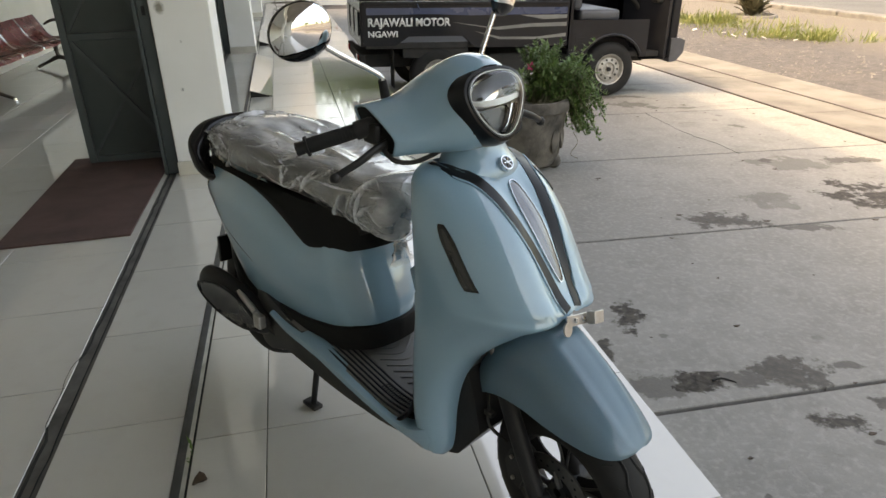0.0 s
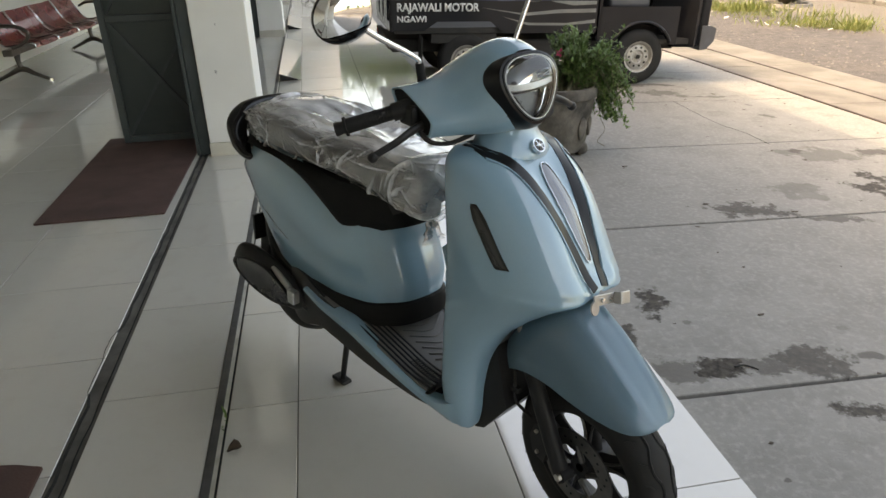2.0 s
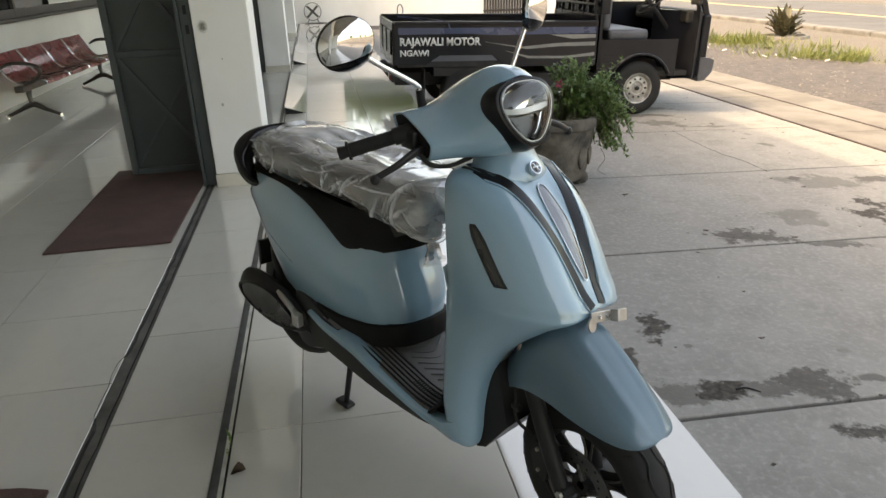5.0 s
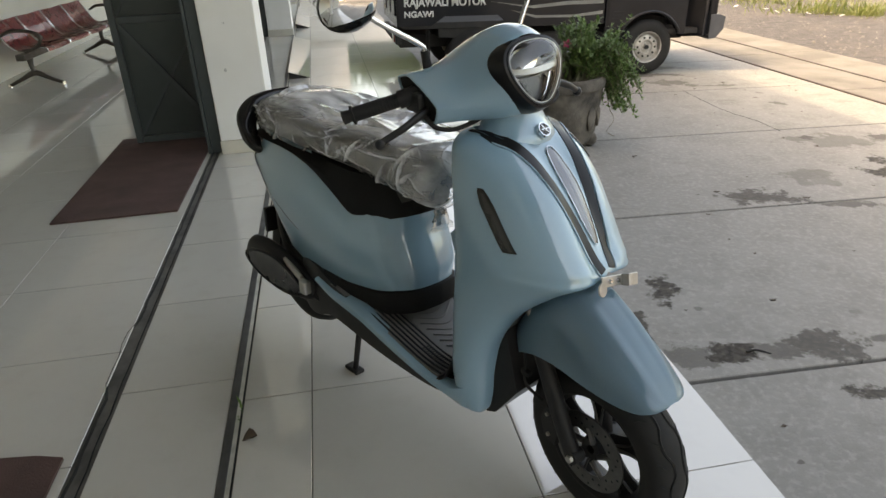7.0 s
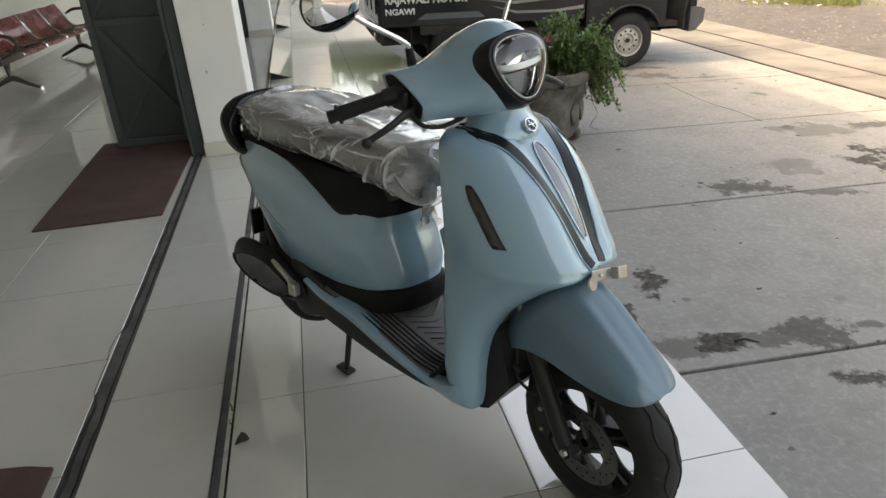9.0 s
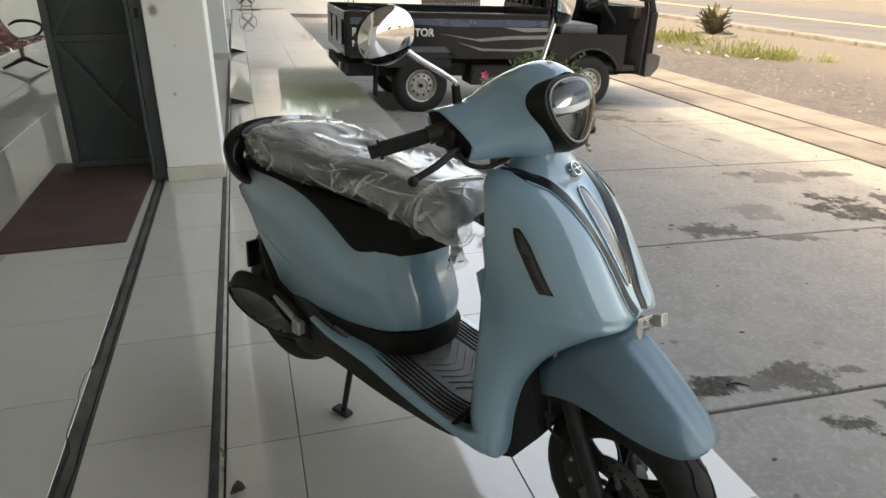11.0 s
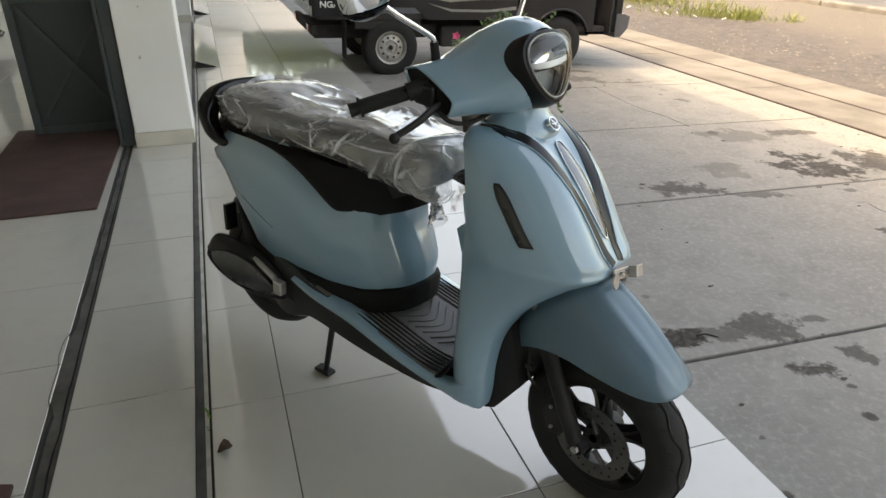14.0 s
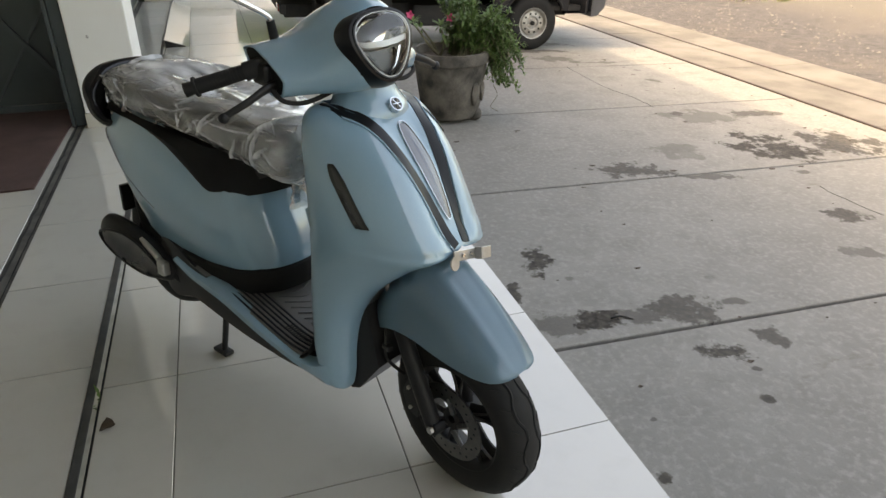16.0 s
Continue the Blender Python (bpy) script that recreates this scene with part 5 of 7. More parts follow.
part("lens_edge", loft(bmesh.new(), [lamp_ring(0.985, 0.0120), lamp_ring(0.975, 0.0180), lamp_ring(0.957, 0.0180), lamp_ring(0.950, 0.0105)], True, False), M_SILVER, light, "bright edge of the lens", soft=True)
part("reflector", loft(bmesh.new(), [lamp_ring(0.98, 0.004), lamp_ring(0.88, -0.012), lamp_ring(0.62, -0.030), lamp_ring(0.3, -0.040), lamp_ring(0.02, -0.043)], True, False), M_REFL, light, "mirrored lamp reflector", soft=True)
part("light_bar", edge_bevel(prism(bmesh.new(), [(-0.068, 0.006), (-0.045, 0.0015), (0.0, -0.001), (0.045, 0.0015), (0.068, 0.006), (0.064, -0.006), (0.04, -0.011), (0.0, -0.014), (-0.04, -0.011), (-0.064, -0.006)], -0.022, 0.010, "yz"), 0.002), M_WHITEP, light, "pale bar across the lamp").matrix_local = TILT
part("lamp_mask", prism(bmesh.new(), [(-0.040, -0.018), (0.040, -0.018), (0.026, -0.050), (0.010, -0.068), (-0.010, -0.068), (-0.026, -0.050)], -0.030, -0.012, "yz"), M_LAMPDARK, light, "dark mask below the bar").matrix_local = TILT
for s in (-1, 1):
    part("lamp_fin", prism(bmesh.new(), [(s * 0.046, -0.017), (s * 0.060, -0.015), (s * 0.034, -0.056), (s * 0.012, -0.076), (s * 0.006, -0.070), (s * 0.026, -0.052)], -0.026, 0.002, "yz"), M_REFL, light).matrix_local = TILT
part("lens", loft(bmesh.new(), [lamp_ring(0.965, 0.012), lamp_ring(0.92, 0.021), lamp_ring(0.80, 0.029), lamp_ring(0.55, 0.037), lamp_ring(0.25, 0.041), lamp_ring(0.01, 0.042)], True, False), M_LENS, light, "clear domed lens", soft=True).visible_shadow = False

for s in (-1, 1):
    g = bmesh.new()
    a, b = Vector((-0.446, s * 0.200, 1.064)), Vector((-0.520, s * 0.318, 1.027))
    d = (b - a).normalized()
    rod(g, a - d * 0.03, a + d * 0.02, 0.021, 0.021, 20)
    grip = steered(part("grip", g, M_BLACK, scooter, "black rubber handlebar grip", soft=True))
    part("grip_rubber", rod(bmesh.new(), a + d * 0.015, b - d * 0.012, 0.0165, 0.0175, 20), M_RUBBER, grip, soft=True)
    part("grip_flange", rod(bmesh.new(), b - d * 0.016, b - d * 0.010, 0.0225, 0.0225, 20), M_RUBBER, grip, soft=True)
    part("bar_end", rod(bmesh.new(), b - d * 0.012, b + d * 0.012, 0.014, 0.0165, 16), M_BLACK, grip, soft=True)
    for k in range(9):
        c = a + d * (0.028 + 0.0075 * k)
        part("grip_rib", lathe(bmesh.new(), [(0.0168, -0.0012), (0.0176, 0), (0.0168, 0.0012)], 'Z', 16), M_RUBBER, grip, soft=True).matrix_local = Matrix.Translation(c) @ d.to_track_quat('Z', 'Y').to_matrix().to_4x4()
    lev = steered(part("brake_lever", pipe(bmesh.new(), [(-0.385, s * 0.175, 1.040), (-0.380, s * 0.215, 1.035), (-0.378, s * 0.26, 1.018), (-0.394, s * 0.308, 0.994)], [0.010, 0.008, 0.0068, 0.0062], 12, 20, flat=1.3), M_BLACK, scooter, "black brake lever with ball end", soft=True))
    bmb = bmesh.new()
    bmesh.ops.create_icosphere(bmb, subdivisions=2, radius=0.0125, matrix=Matrix.Translation((-0.395, s * 0.312, 0.990)))
    part("lever_ball", bmb, M_BLACK, lev, soft=True)
    part("switch_box", edge_bevel(B(-0.455, -0.395, s * 0.172 - 0.030, s * 0.172 + 0.030, 1.032, 1.080), 0.008), M_BLACK, lev)
    steered(part("brake_cable", pipe(bmesh.new(), [(-0.375, s * 0.20, 1.032), (-0.350, s * 0.19, 1.012), (-0.335, s * 0.15, 1.003), (-0.33, s * 0.10, 1.010), (-0.33, s * 0.07, 1.018)], 0.0055, 8, 24), M_RUBBER, scooter, soft=True))

    # mirror: rubber boot, chrome stem, black shell, glass
    boot0, boot1 = Vector((-0.447, s * 0.135, 1.105)), Vector((-0.450, s * 0.142, 1.160))
    mir = steered(part("mirror", rod(bmesh.new(), boot0, boot1, 0.0115, 0.0095, 14), M_RUBBER, scooter, "round chrome-stemmed rear-view mirror", soft=True))
    mc = Vector((-0.480, s * 0.312, 1.278)) if s < 0 else Vector((-0.470, 0.232, 1.312))
    part("stem", pipe(bmesh.new(), [boot1 - Vector((0, 0, 0.01)), boot1 + Vector((-0.002, s * 0.008, 0.012)), boot1.lerp(mc, 0.55), boot1.lerp(mc, 0.80)], 0.0062, 12, 18), M_CHROME, mir, soft=True)
    face = Vector((-0.80, -0.42, 0.05)) if s > 0 else Vector((-0.93, -0.12 * s, 0.05))
    MT = Matrix.Translation(mc) @ face.to_track_quat('Z', 'Y').to_matrix().to_4x4() @ Matrix.Rotation(radians(18 * s), 4, 'Z') @ Matrix.Scale(0.86, 4)
    shell = [(0.0005, -0.040), (0.015, -0.0395), (0.03, -0.037), (0.042, -0.0325), (0.052, -0.027), (0.060, -0.019), (0.064, -0.012), (0.0665, 0.0), (0.065, 0.004), (0.062, 0.003)]
    lm = lathe(bmesh.new(), shell, 'Z', 40)
    for v in lm.verts:
        v.co.x *= 1.18
    part("mirror_shell", lm, M_MIRROR, mir, "polished chrome mirror back", soft=True).matrix_local = MT
    rimm = lathe(bmesh.new(), [(0.0630, -0.008), (0.0672, -0.004), (0.0675, 0.004), (0.061, 0.006)], 'Z', 40)
    for v in rimm.verts:
        v.co.x *= 1.18
    part("mirror_rim", rimm, M_GLOSSB, mir, "black mirror rim", soft=True).matrix_local = MT
    cup = lathe(bmesh.new(), [(0.0005, -0.0425), (0.03, -0.0405), (0.052, -0.0305), (0.0655, -0.0135), (0.068, 0.0)], 'Z', 40)
    for v in cup.verts:
        v.co.x *= 1.18
    bmesh.ops.bisect_plane(cup, geom=cup.verts[:] + cup.edges[:] + cup.faces[:], plane_co=(0, -0.036, 0), plane_no=(0.1 * s, 1, 0), clear_outer=True)
    part("mirror_cup", cup, M_GLOSSB, mir, "black lower cup of the mirror", soft=True).matrix_local = MT
    gm = lathe(bmesh.new(), [(0.0005, 0.0025), (0.02, 0.0023), (0.04, 0.0017), (0.0625, 0.0008)], 'Z', 40)
    for v in gm.verts:
        v.co.x *= 1.18
    part("mirror_glass", gm, M_MIRROR, mir, "mirror glass", soft=True).matrix_local = MT

# ---- the showroom's door, mats, bench and window ----
M_RED = mottled("oxblood metallic", (0.30, 0.026, 0.026), (0.22, 0.020, 0.021), 5, (0.2, 0.34), 0.25, 0.6)
M_GUN = mottled("gunmetal", (0.10, 0.09, 0.08), (0.07, 0.063, 0.056), 8, (0.25, 0.4), 0.85)
M_DARKFR = mottled("dark window frame", (0.03, 0.026, 0.024), (0.045, 0.04, 0.036), 6, (0.4, 0.6))
M_GLASSD = Mat("window glass", (0.02, 0.022, 0.023), 0.04)
M_PAPER = mottled("white notice board", (0.72, 0.72, 0.70), (0.62, 0.62, 0.60), 4, (0.4, 0.6), bump=0)
M_GREYP = mottled("grey print", (0.28, 0.29, 0.30), (0.40, 0.40, 0.40), 12, (0.5, 0.6), bump=0)

door = thing("door_1", "grey-green steel door leaf with diagonal braces standing open", "door", kind="structure")
DY, DX0, DX1, DH = 5.93, -1.06, -0.49, 2.55
part("panel", B(DX0 + 0.01, DX1 - 0.01, DY, DY + 0.006, 0.013, DH), M_STEEL, door)
for x0, x1 in ((DX0, DX0 + 0.045), (DX1 - 0.045, DX1)):
    part("stile", B(x0, x1, DY - 0.034, DY - 0.001, 0.013, DH, 0.004), M_STEEL2, door)
for z in (0.013, 0.85, 1.70, DH - 0.05):
    part("rail", B(DX0 + 0.046, DX1 - 0.046, DY - 0.030, DY - 0.001, z, z + 0.045, 0.004), M_STEEL2, door)
for z0, z1 in ((0.07, 0.845), (0.90, 1.695), (1.75, DH - 0.06)):
    for a, b, half, front in (((DX0 + 0.05, z1), (DX1 - 0.05, z0 + 0.10), 0.016, 0.024), ((DX0 + 0.05, z0), (DX1 - 0.05, z1 - 0.10), 0.009, 0.012)):
        d = Vector((b[0] - a[0], b[1] - a[1])).normalized() * half
        part("brace", prism(bmesh.new(), [(a[0] - d.y, a[1] + d.x), (b[0] - d.y, b[1] + d.x), (b[0] + d.y, b[1] - d.x), (a[0] + d.y, a[1] - d.x)], DY - front, DY - front + 0.011), M_STEEL2, door)
part("latch", edge_bevel(B(DX1 - 0.075, DX1 - 0.035, DY - 0.05, DY - 0.033, 1.10, 1.22), 0.004), M_SILVER, door)
jamb = thing("door_jamb", "grey-green steel door jamb with slots against the pillar", "door jamb", kind="structure")
part("upright", edge_bevel(B(-0.478, -0.403, 5.50, 5.60, 0.0, 2.68), 0.006), M_STEEL2, jamb)
part("lip", edge_bevel(B(-0.50, -0.480, 5.485, 5.56, 0.0, 2.68), 0.003), M_STEEL2, jamb)
for z in (1.02, 1.14):
    part("slot", B(-0.452, -0.430, 5.4975, 5.4995, z, z + 0.055), M_GROOVE, jamb)
for y0 in (11.35, 17.2):
    j2 = thing("door_jamb", "grey-blue steel door jamb beside the further pillar", "door jamb", kind="structure")
    part("upright", edge_bevel(B(-0.49, -0.403, y0, y0 + 0.12, 0.0, 2.68), 0.006), M_STEEL2, j2)
    part("leaf", B(-0.53, -0.494, y0 - 1.1, y0 + 0.1, 0.02, 2.45, 0.003, 1), M_STEEL, j2)


def floor_mat(outline, label):
    mt = thing("floor_mat", label, "door mat")
    part("mat_body", edge_bevel(prism(bmesh.new(), outline, 0.001, 0.011, "xy"), 0.003), M_MAT, mt)
    return mt


floor_mat([(-1.19, 4.40), (-0.53, 4.41), (-0.505, 6.02), (-1.20, 6.06)], "brown rubber loop mat lying inside the doorway")
floor_mat([(-1.39, 1.78), (-0.52, 1.77), (-0.52, 2.435), (-0.60, 2.46), (-0.76, 2.48), (-1.39, 2.47)], "brown rubber loop mat with a lifted edge by the door track")

# waiting bench: four shaped seats on a beam, cast legs and arm rests
bench = thing("waiting_bench", "four-seat waiting bench of oxblood metal with chrome edges", "bench")
BX, BY = -2.30, 7.70


def seat_profile(t):
    """A seat's curve, from the front lip to the top of the back: x, z."""
    return spline([(0.24, 0.335), (0.225, 0.372), (0.16, 0.378), (0.04, 0.355), (-0.04, 0.362), (-0.10, 0.42), (-0.14, 0.50), (-0.185, 0.585), (-0.205, 0.625)], t)


SW = 0.56
for k in range(4):
    y0 = BY + 0.06 + k * SW
    prof = seat_profile(28)
    bm = loft(bmesh.new(), [[(BX + x, y0 + 0.018, z), (BX + x, y0 + SW / 2, z - 0.006), (BX + x, y0 + SW - 0.018, z)] for x, z in prof], closed=False)
    bmesh.ops.solidify(bm, geom=bm.faces[:], thickness=0.006)
    seat = part("seat", bm, M_RED, bench, "oxblood perforated metal seat", soft=True)
    for yy in (y0 + 0.010, y0 + SW - 0.010):
        part("edge_tube", pipe(bmesh.new(), [(BX + x, yy, z) for x, z in seat_profile(10)], 0.0075, 8, 40), M_CHROME, seat, soft=True)
part("beam", edge_bevel(B(BX - 0.03, BX + 0.05, BY, BY + 4 * SW + 0.12, 0.27, 0.33), 0.006), M_GUN, bench)
for yy in (BY + 0.16, BY + 4 * SW - 0.10):
    leg = part("leg", pipe(bmesh.new(), [(BX + 0.26, yy, 0.018), (BX + 0.14, yy, 0.075), (BX + 0.03, yy, 0.13), (BX - 0.10, yy, 0.075), (BX - 0.22, yy, 0.018)], [0.016, 0.020, 0.030, 0.020, 0.016], 10, 24), M_GUN, bench, soft=True)
    part("column", pipe(bmesh.new(), [(BX + 0.03, yy, 0.12), (BX + 0.015, yy, 0.20), (BX + 0.02, yy, 0.30)], [0.026, 0.022, 0.034], 10), M_GUN, leg, soft=True)
    for x in (0.26, -0.22):
        part("foot", rod(bmesh.new(), (BX + x, yy, 0.0), (BX + x, yy, 0.03), 0.020, 0.016, 12), M_CHROME, leg)
for yy in (BY + 0.02, BY + 4 * SW + 0.10):
    part("arm_rest", pipe(bmesh.new(), [(BX - 0.12, yy, 0.50), (BX - 0.02, yy, 0.545), (BX + 0.14, yy, 0.535), (BX + 0.22, yy, 0.48), (BX + 0.18, yy, 0.40), (BX + 0.06, yy, 0.34)], [0.012, 0.018, 0.018, 0.017, 0.015, 0.014], 10, 36), M_GUN, bench, soft=True)

bench.matrix_world = Matrix.Translation((-2.65, 9.87, 0)) @ Matrix.Rotation(radians(-3.0), 4, 'Z') @ Matrix.Diagonal((1.135, 1.135, 1.07, 1)) @ Matrix.Translation((-BX, -BY - 1.2, 0))

win = thing("window_1", "dark framed showroom window with a notice inside", "window", kind="structure")
WX = -3.20
part("window_sill", edge_bevel(B(WX - 0.02, WX + 0.07, 5.9, 14.6, 0.91, 0.95), 0.004), M_DARKFR, win)
for k in range(5):
    y = 6.1 + 2.05 * k
    part("mullion", edge_bevel(B(WX - 0.03, WX + 0.02, y - 0.04, y + 0.04, 0.95, 2.5), 0.004), M_DARKFR, win)
    if k < 4:
        part("pane", B(WX - 0.02, WX - 0.012, y + 0.041, y + 2.009, 0.95, 2.5), M_GLASSD, win)
part("bottom_rail", edge_bevel(B(WX - 0.028, WX + 0.018, 5.9, 14.6, 0.951, 1.05), 0.003), M_DARKFR, win)
notice = thing("notice_board", "white printed notice standing behind the window sill", "notice")
part("board", B(WX + 0.025, WX + 0.03, 11.35, 13.25, 1.055, 1.95), M_PAPER, notice)
for z, y0, y1 in ((1.16, 11.6, 12.2), (1.27, 11.65, 12.65), (1.42, 11.75, 13.0), (1.11, 12.45, 13.05)):
    part("print_bar", B(WX + 0.031, WX + 0.033, y0, y1, z, z + 0.05), M_GREYP, notice)

# tiled wedges that bridge the step into the further bays
for y0, y1, x0, x1 in ((7.96, 10.6, -0.02, 0.195), (12.05, 14.6, -0.02, 0.19)):
    ramp = thing("threshold_ramp", "tile-clad wedge ramp with a dark open end", "ramp", group="threshold ramps")
    bm = bmesh.new()
    prism(bm, [(x0, 0.0005), (x1, 0.0005), (x1, 0.006), (x0, 0.075)], y0 + 0.004, y1)
    part("wedge", bm, M_TILE, ramp)
    part("open_end", prism(bmesh.new(), [(x0 + 0.004, 0.001), (x1 - 0.03, 0.001), (x1 - 0.03, 0.010), (x0 + 0.004, 0.066)], y0, y0 + 0.0038), M_GROOVE, ramp)

# ---- the pickup truck
M_TBLACK = mottled("black truck paint", (0.011, 0.0115, 0.014), (0.015, 0.016, 0.019), 2, (0.12, 0.24), 0.0, 0.0, bump=0, spec=0.30)
M_TDARK = mottled("dusty underbody black", (0.018, 0.018, 0.018), (0.032, 0.030, 0.028), 8, (0.6, 0.85), spec=0.25)
M_TBLUE = mottled("dark blue decal", (0.035, 0.052, 0.11), (0.026, 0.04, 0.085), 3, (0.2, 0.35), 0, 0.4, bump=0)
M_TGREY = mottled("silver-grey decal", (0.20, 0.20, 0.185), (0.14, 0.14, 0.135), 6, (0.3, 0.45), bump=0)
M_TWHITE = mottled("white lettering", (0.62, 0.62, 0.60), (0.52, 0.52, 0.50), 9, (0.4, 0.55), bump=0)
M_TSEAT = mottled("grey vinyl seat", (0.06, 0.064, 0.074), (0.045, 0.048, 0.055), 6, (0.35, 0.5))
M_RIMW = mottled("silver steel rim", (0.42, 0.41, 0.38), (0.30, 0.29, 0.27), 14, (0.35, 0.55), 0.6)
M_CLEARW = clear_glass("truck glass", (0.75, 0.8, 0.8))

truck = thing("pickup_truck", "small black pickup truck with open cab door and low cargo bed", "truck", Matrix.LocRotScale((-0.045, 7.62, 0.013), Euler((0, math.atan(FALL), 0)), (0.9637, 0.9637, 0.9637)))
TW = 1.40          # width; the near side lies at y = 0


def wheel_arch(x0, x1, z0, z1, cx, cz, r, n=16):
    """A panel outline whose lower edge is cut by a round arch."""
    pts = [(x0, z0)]
    for i in range(n + 1):
        a = math.pi - math.pi * i / n
        px, pz = cx + r * math.cos(a), cz + r * math.sin(a)
        if pz > z0 and x0 < px < x1:
            pts.append((px, pz))
    return pts + [(x1, z0), (x1, z1), (x0, z1)]


bed = part("cargo_bed", edge_bevel(B(1.22, 3.38, 0.02, TW - 0.02, 0.50, 0.56), 0.004), M_TDARK, truck)
for y0, y1 in ((0.0, 0.035), (TW - 0.035, TW)):
    sidep = part("side_gate", edge_bevel(prism(bmesh.new(), [(1.19, 0.53), (1.52, 0.53), (1.66, 0.62), (2.22, 0.62), (2.36, 0.50), (3.38, 0.50), (3.38, 0.93), (1.19, 0.93)], y0, y1), 0.006), M_TBLACK, bed)
    part("top_rail", edge_bevel(B(1.19, 3.38, y0 - 0.012, y1 + 0.012, 0.925, 0.958), 0.006), M_TBLACK, sidep)
part("tailgate", edge_bevel(B(1.17, 1.20, 0.03, TW - 0.03, 0.52, 0.945), 0.006), M_TBLACK, bed)
for k in range(3):
    part("tailgate_rib", edge_bevel(B(1.155, 1.171, 0.12 + 0.42 * k, 0.40 + 0.42 * k, 0.62, 0.86), 0.006), M_TBLACK, bed)
part("headboard", edge_bevel(B(3.355, 3.385, 0.03, TW - 0.03, 0.55, 1.02), 0.005), M_TBLACK, bed)
for k in range(2):
    part("headboard_bar", edge_bevel(B(3.35, 3.38, 0.06, TW - 0.06, 1.10 + 0.14 * k, 1.13 + 0.14 * k), 0.006), M_TBLACK, bed)
for y in (0.08, 0.42, 0.76, 1.10, TW - 0.08):
    part("headboard_post", edge_bevel(B(3.352, 3.382, y - 0.015, y + 0.015, 0.95, 1.32), 0.005), M_TBLACK, bed)
part("blue_band", prism(bmesh.new(), [(1.23, 0.895), (1.23, 0.83), (1.9, 0.835), (2.3, 0.82), (3.36, 0.83), (3.36, 0.895)], -0.0025, -0.0005), M_TBLUE, bed)
for pts in ([(2.12, 0.755), (2.55, 0.70), (2.95, 0.735), (3.36, 0.745), (3.36, 0.705), (2.95, 0.70), (2.60, 0.675)], [(2.35, 0.665), (2.62, 0.605), (3.05, 0.60), (3.36, 0.635), (3.36, 0.60), (3.02, 0.575), (2.62, 0.58)], [(2.85, 0.82), (3.10, 0.775), (3.36, 0.785), (3.36, 0.82)]):
    part("swoosh", prism(bmesh.new(), pts, -0.003, -0.001), M_TGREY, bed, "silver-grey swoosh decal")


def lettering(text, x, z, height, width, y):
    cu = bpy.data.curves.new("letters", 'FONT')
    cu.body = text
    cu.size = 1.0
    cu.extrude = 0.0
    cu.offset = 0.035
    tmp = bpy.data.objects.new("letters", cu)
    scene.collection.objects.link(tmp)
    bpy.context.view_layer.update()
    me = bpy.data.meshes.new_from_object(tmp.evaluated_get(bpy.context.evaluated_depsgraph_get()))
    bpy.data.objects.remove(tmp)
    co = [v.co.copy() for v in me.vertices]
    x0, x1 = min(c.x for c in co), max(c.x for c in co)
    y0, y1 = min(c.y for c in co), max(c.y for c in co)
    for v in me.vertices:
        v.co = (x + (v.co.x - x0) / (x1 - x0) * width, y, z + (v.co.y - y0) / (y1 - y0) * height)
    me.materials.append(M_TWHITE.m)
    ob = new("lettering", me)
    ob["label"] = "white painted lettering"
    return ob


for text, x, z, hgt, wid in (("RAJAWALI MOTOR", 1.245, 0.695, 0.105, 0.85), ("NGAWI", 1.245, 0.615, 0.062, 0.30)):
    lt = lettering(text, x, z, hgt, wid, -0.0035)
    lt.parent = bed
    thick = lt.modifiers.new("bold", 'SOLIDIFY')
    thick.thickness = 0.002
part("wheel_tub", edge_bevel(B(1.60, 2.30, 0.04, 0.30, 0.40, 0.50), 0.01), M_TDARK, bed)
part("chassis", edge_bevel(B(1.22, 4.45, 0.28, TW - 0.28, 0.28, 0.42), 0.01), M_TDARK, truck)
part("fuel_tank", edge_bevel(B(2.55, 3.15, 0.12, 0.45, 0.20, 0.42), 0.03, 3), M_TDARK, truck)
part("tail_lamp_bar", edge_bevel(B(1.16, 1.22, 0.10, TW - 0.10, 0.34, 0.44), 0.01), M_TDARK, truck)
for y in (0.16, TW - 0.30):
    part("tail_lamp", edge_bevel(B(1.145, 1.16, y, y + 0.14, 0.36, 0.43), 0.004), M_REDLAMP, truck)
part("rope_hook", pipe(bmesh.new(), [(1.30, 0.55, 0.96), (1.29, 0.55, 1.06), (1.32, 0.55, 1.10), (1.35, 0.55, 1.05), (1.34, 0.55, 0.96)], 0.006, 6), M_TBLUE, truck)
part("rope", pipe(bmesh.new(), [(1.32, 0.6, 0.97), (1.55, 0.3, 0.965), (1.72, 0.02, 0.95), (1.77, -0.015, 0.88)], 0.007, 6), M_TBLUE, truck)

FW, RW = (3.92, 0.232), (1.98, 0.215)
cab = part("cab", edge_bevel(prism(bmesh.new(), wheel_arch(3.42, 4.33, 0.36, 0.76, FW[0], FW[1], 0.36), 0.0, 0.05), 0.008), M_TBLACK, truck)
part("cab_far_side", edge_bevel(prism(bmesh.new(), wheel_arch(3.42, 4.62, 0.30, 1.10, FW[0], FW[1], 0.36), TW - 0.05, TW), 0.008), M_TBLACK, cab)
part("seat_box", edge_bevel(B(3.44, 4.20, 0.052, TW - 0.052, 0.62, 0.74), 0.01), M_TBLACK, cab)
part("cab_floor", edge_bevel(B(4.12, 4.62, 0.04, TW - 0.05, 0.36, 0.42), 0.01), M_TDARK, cab)
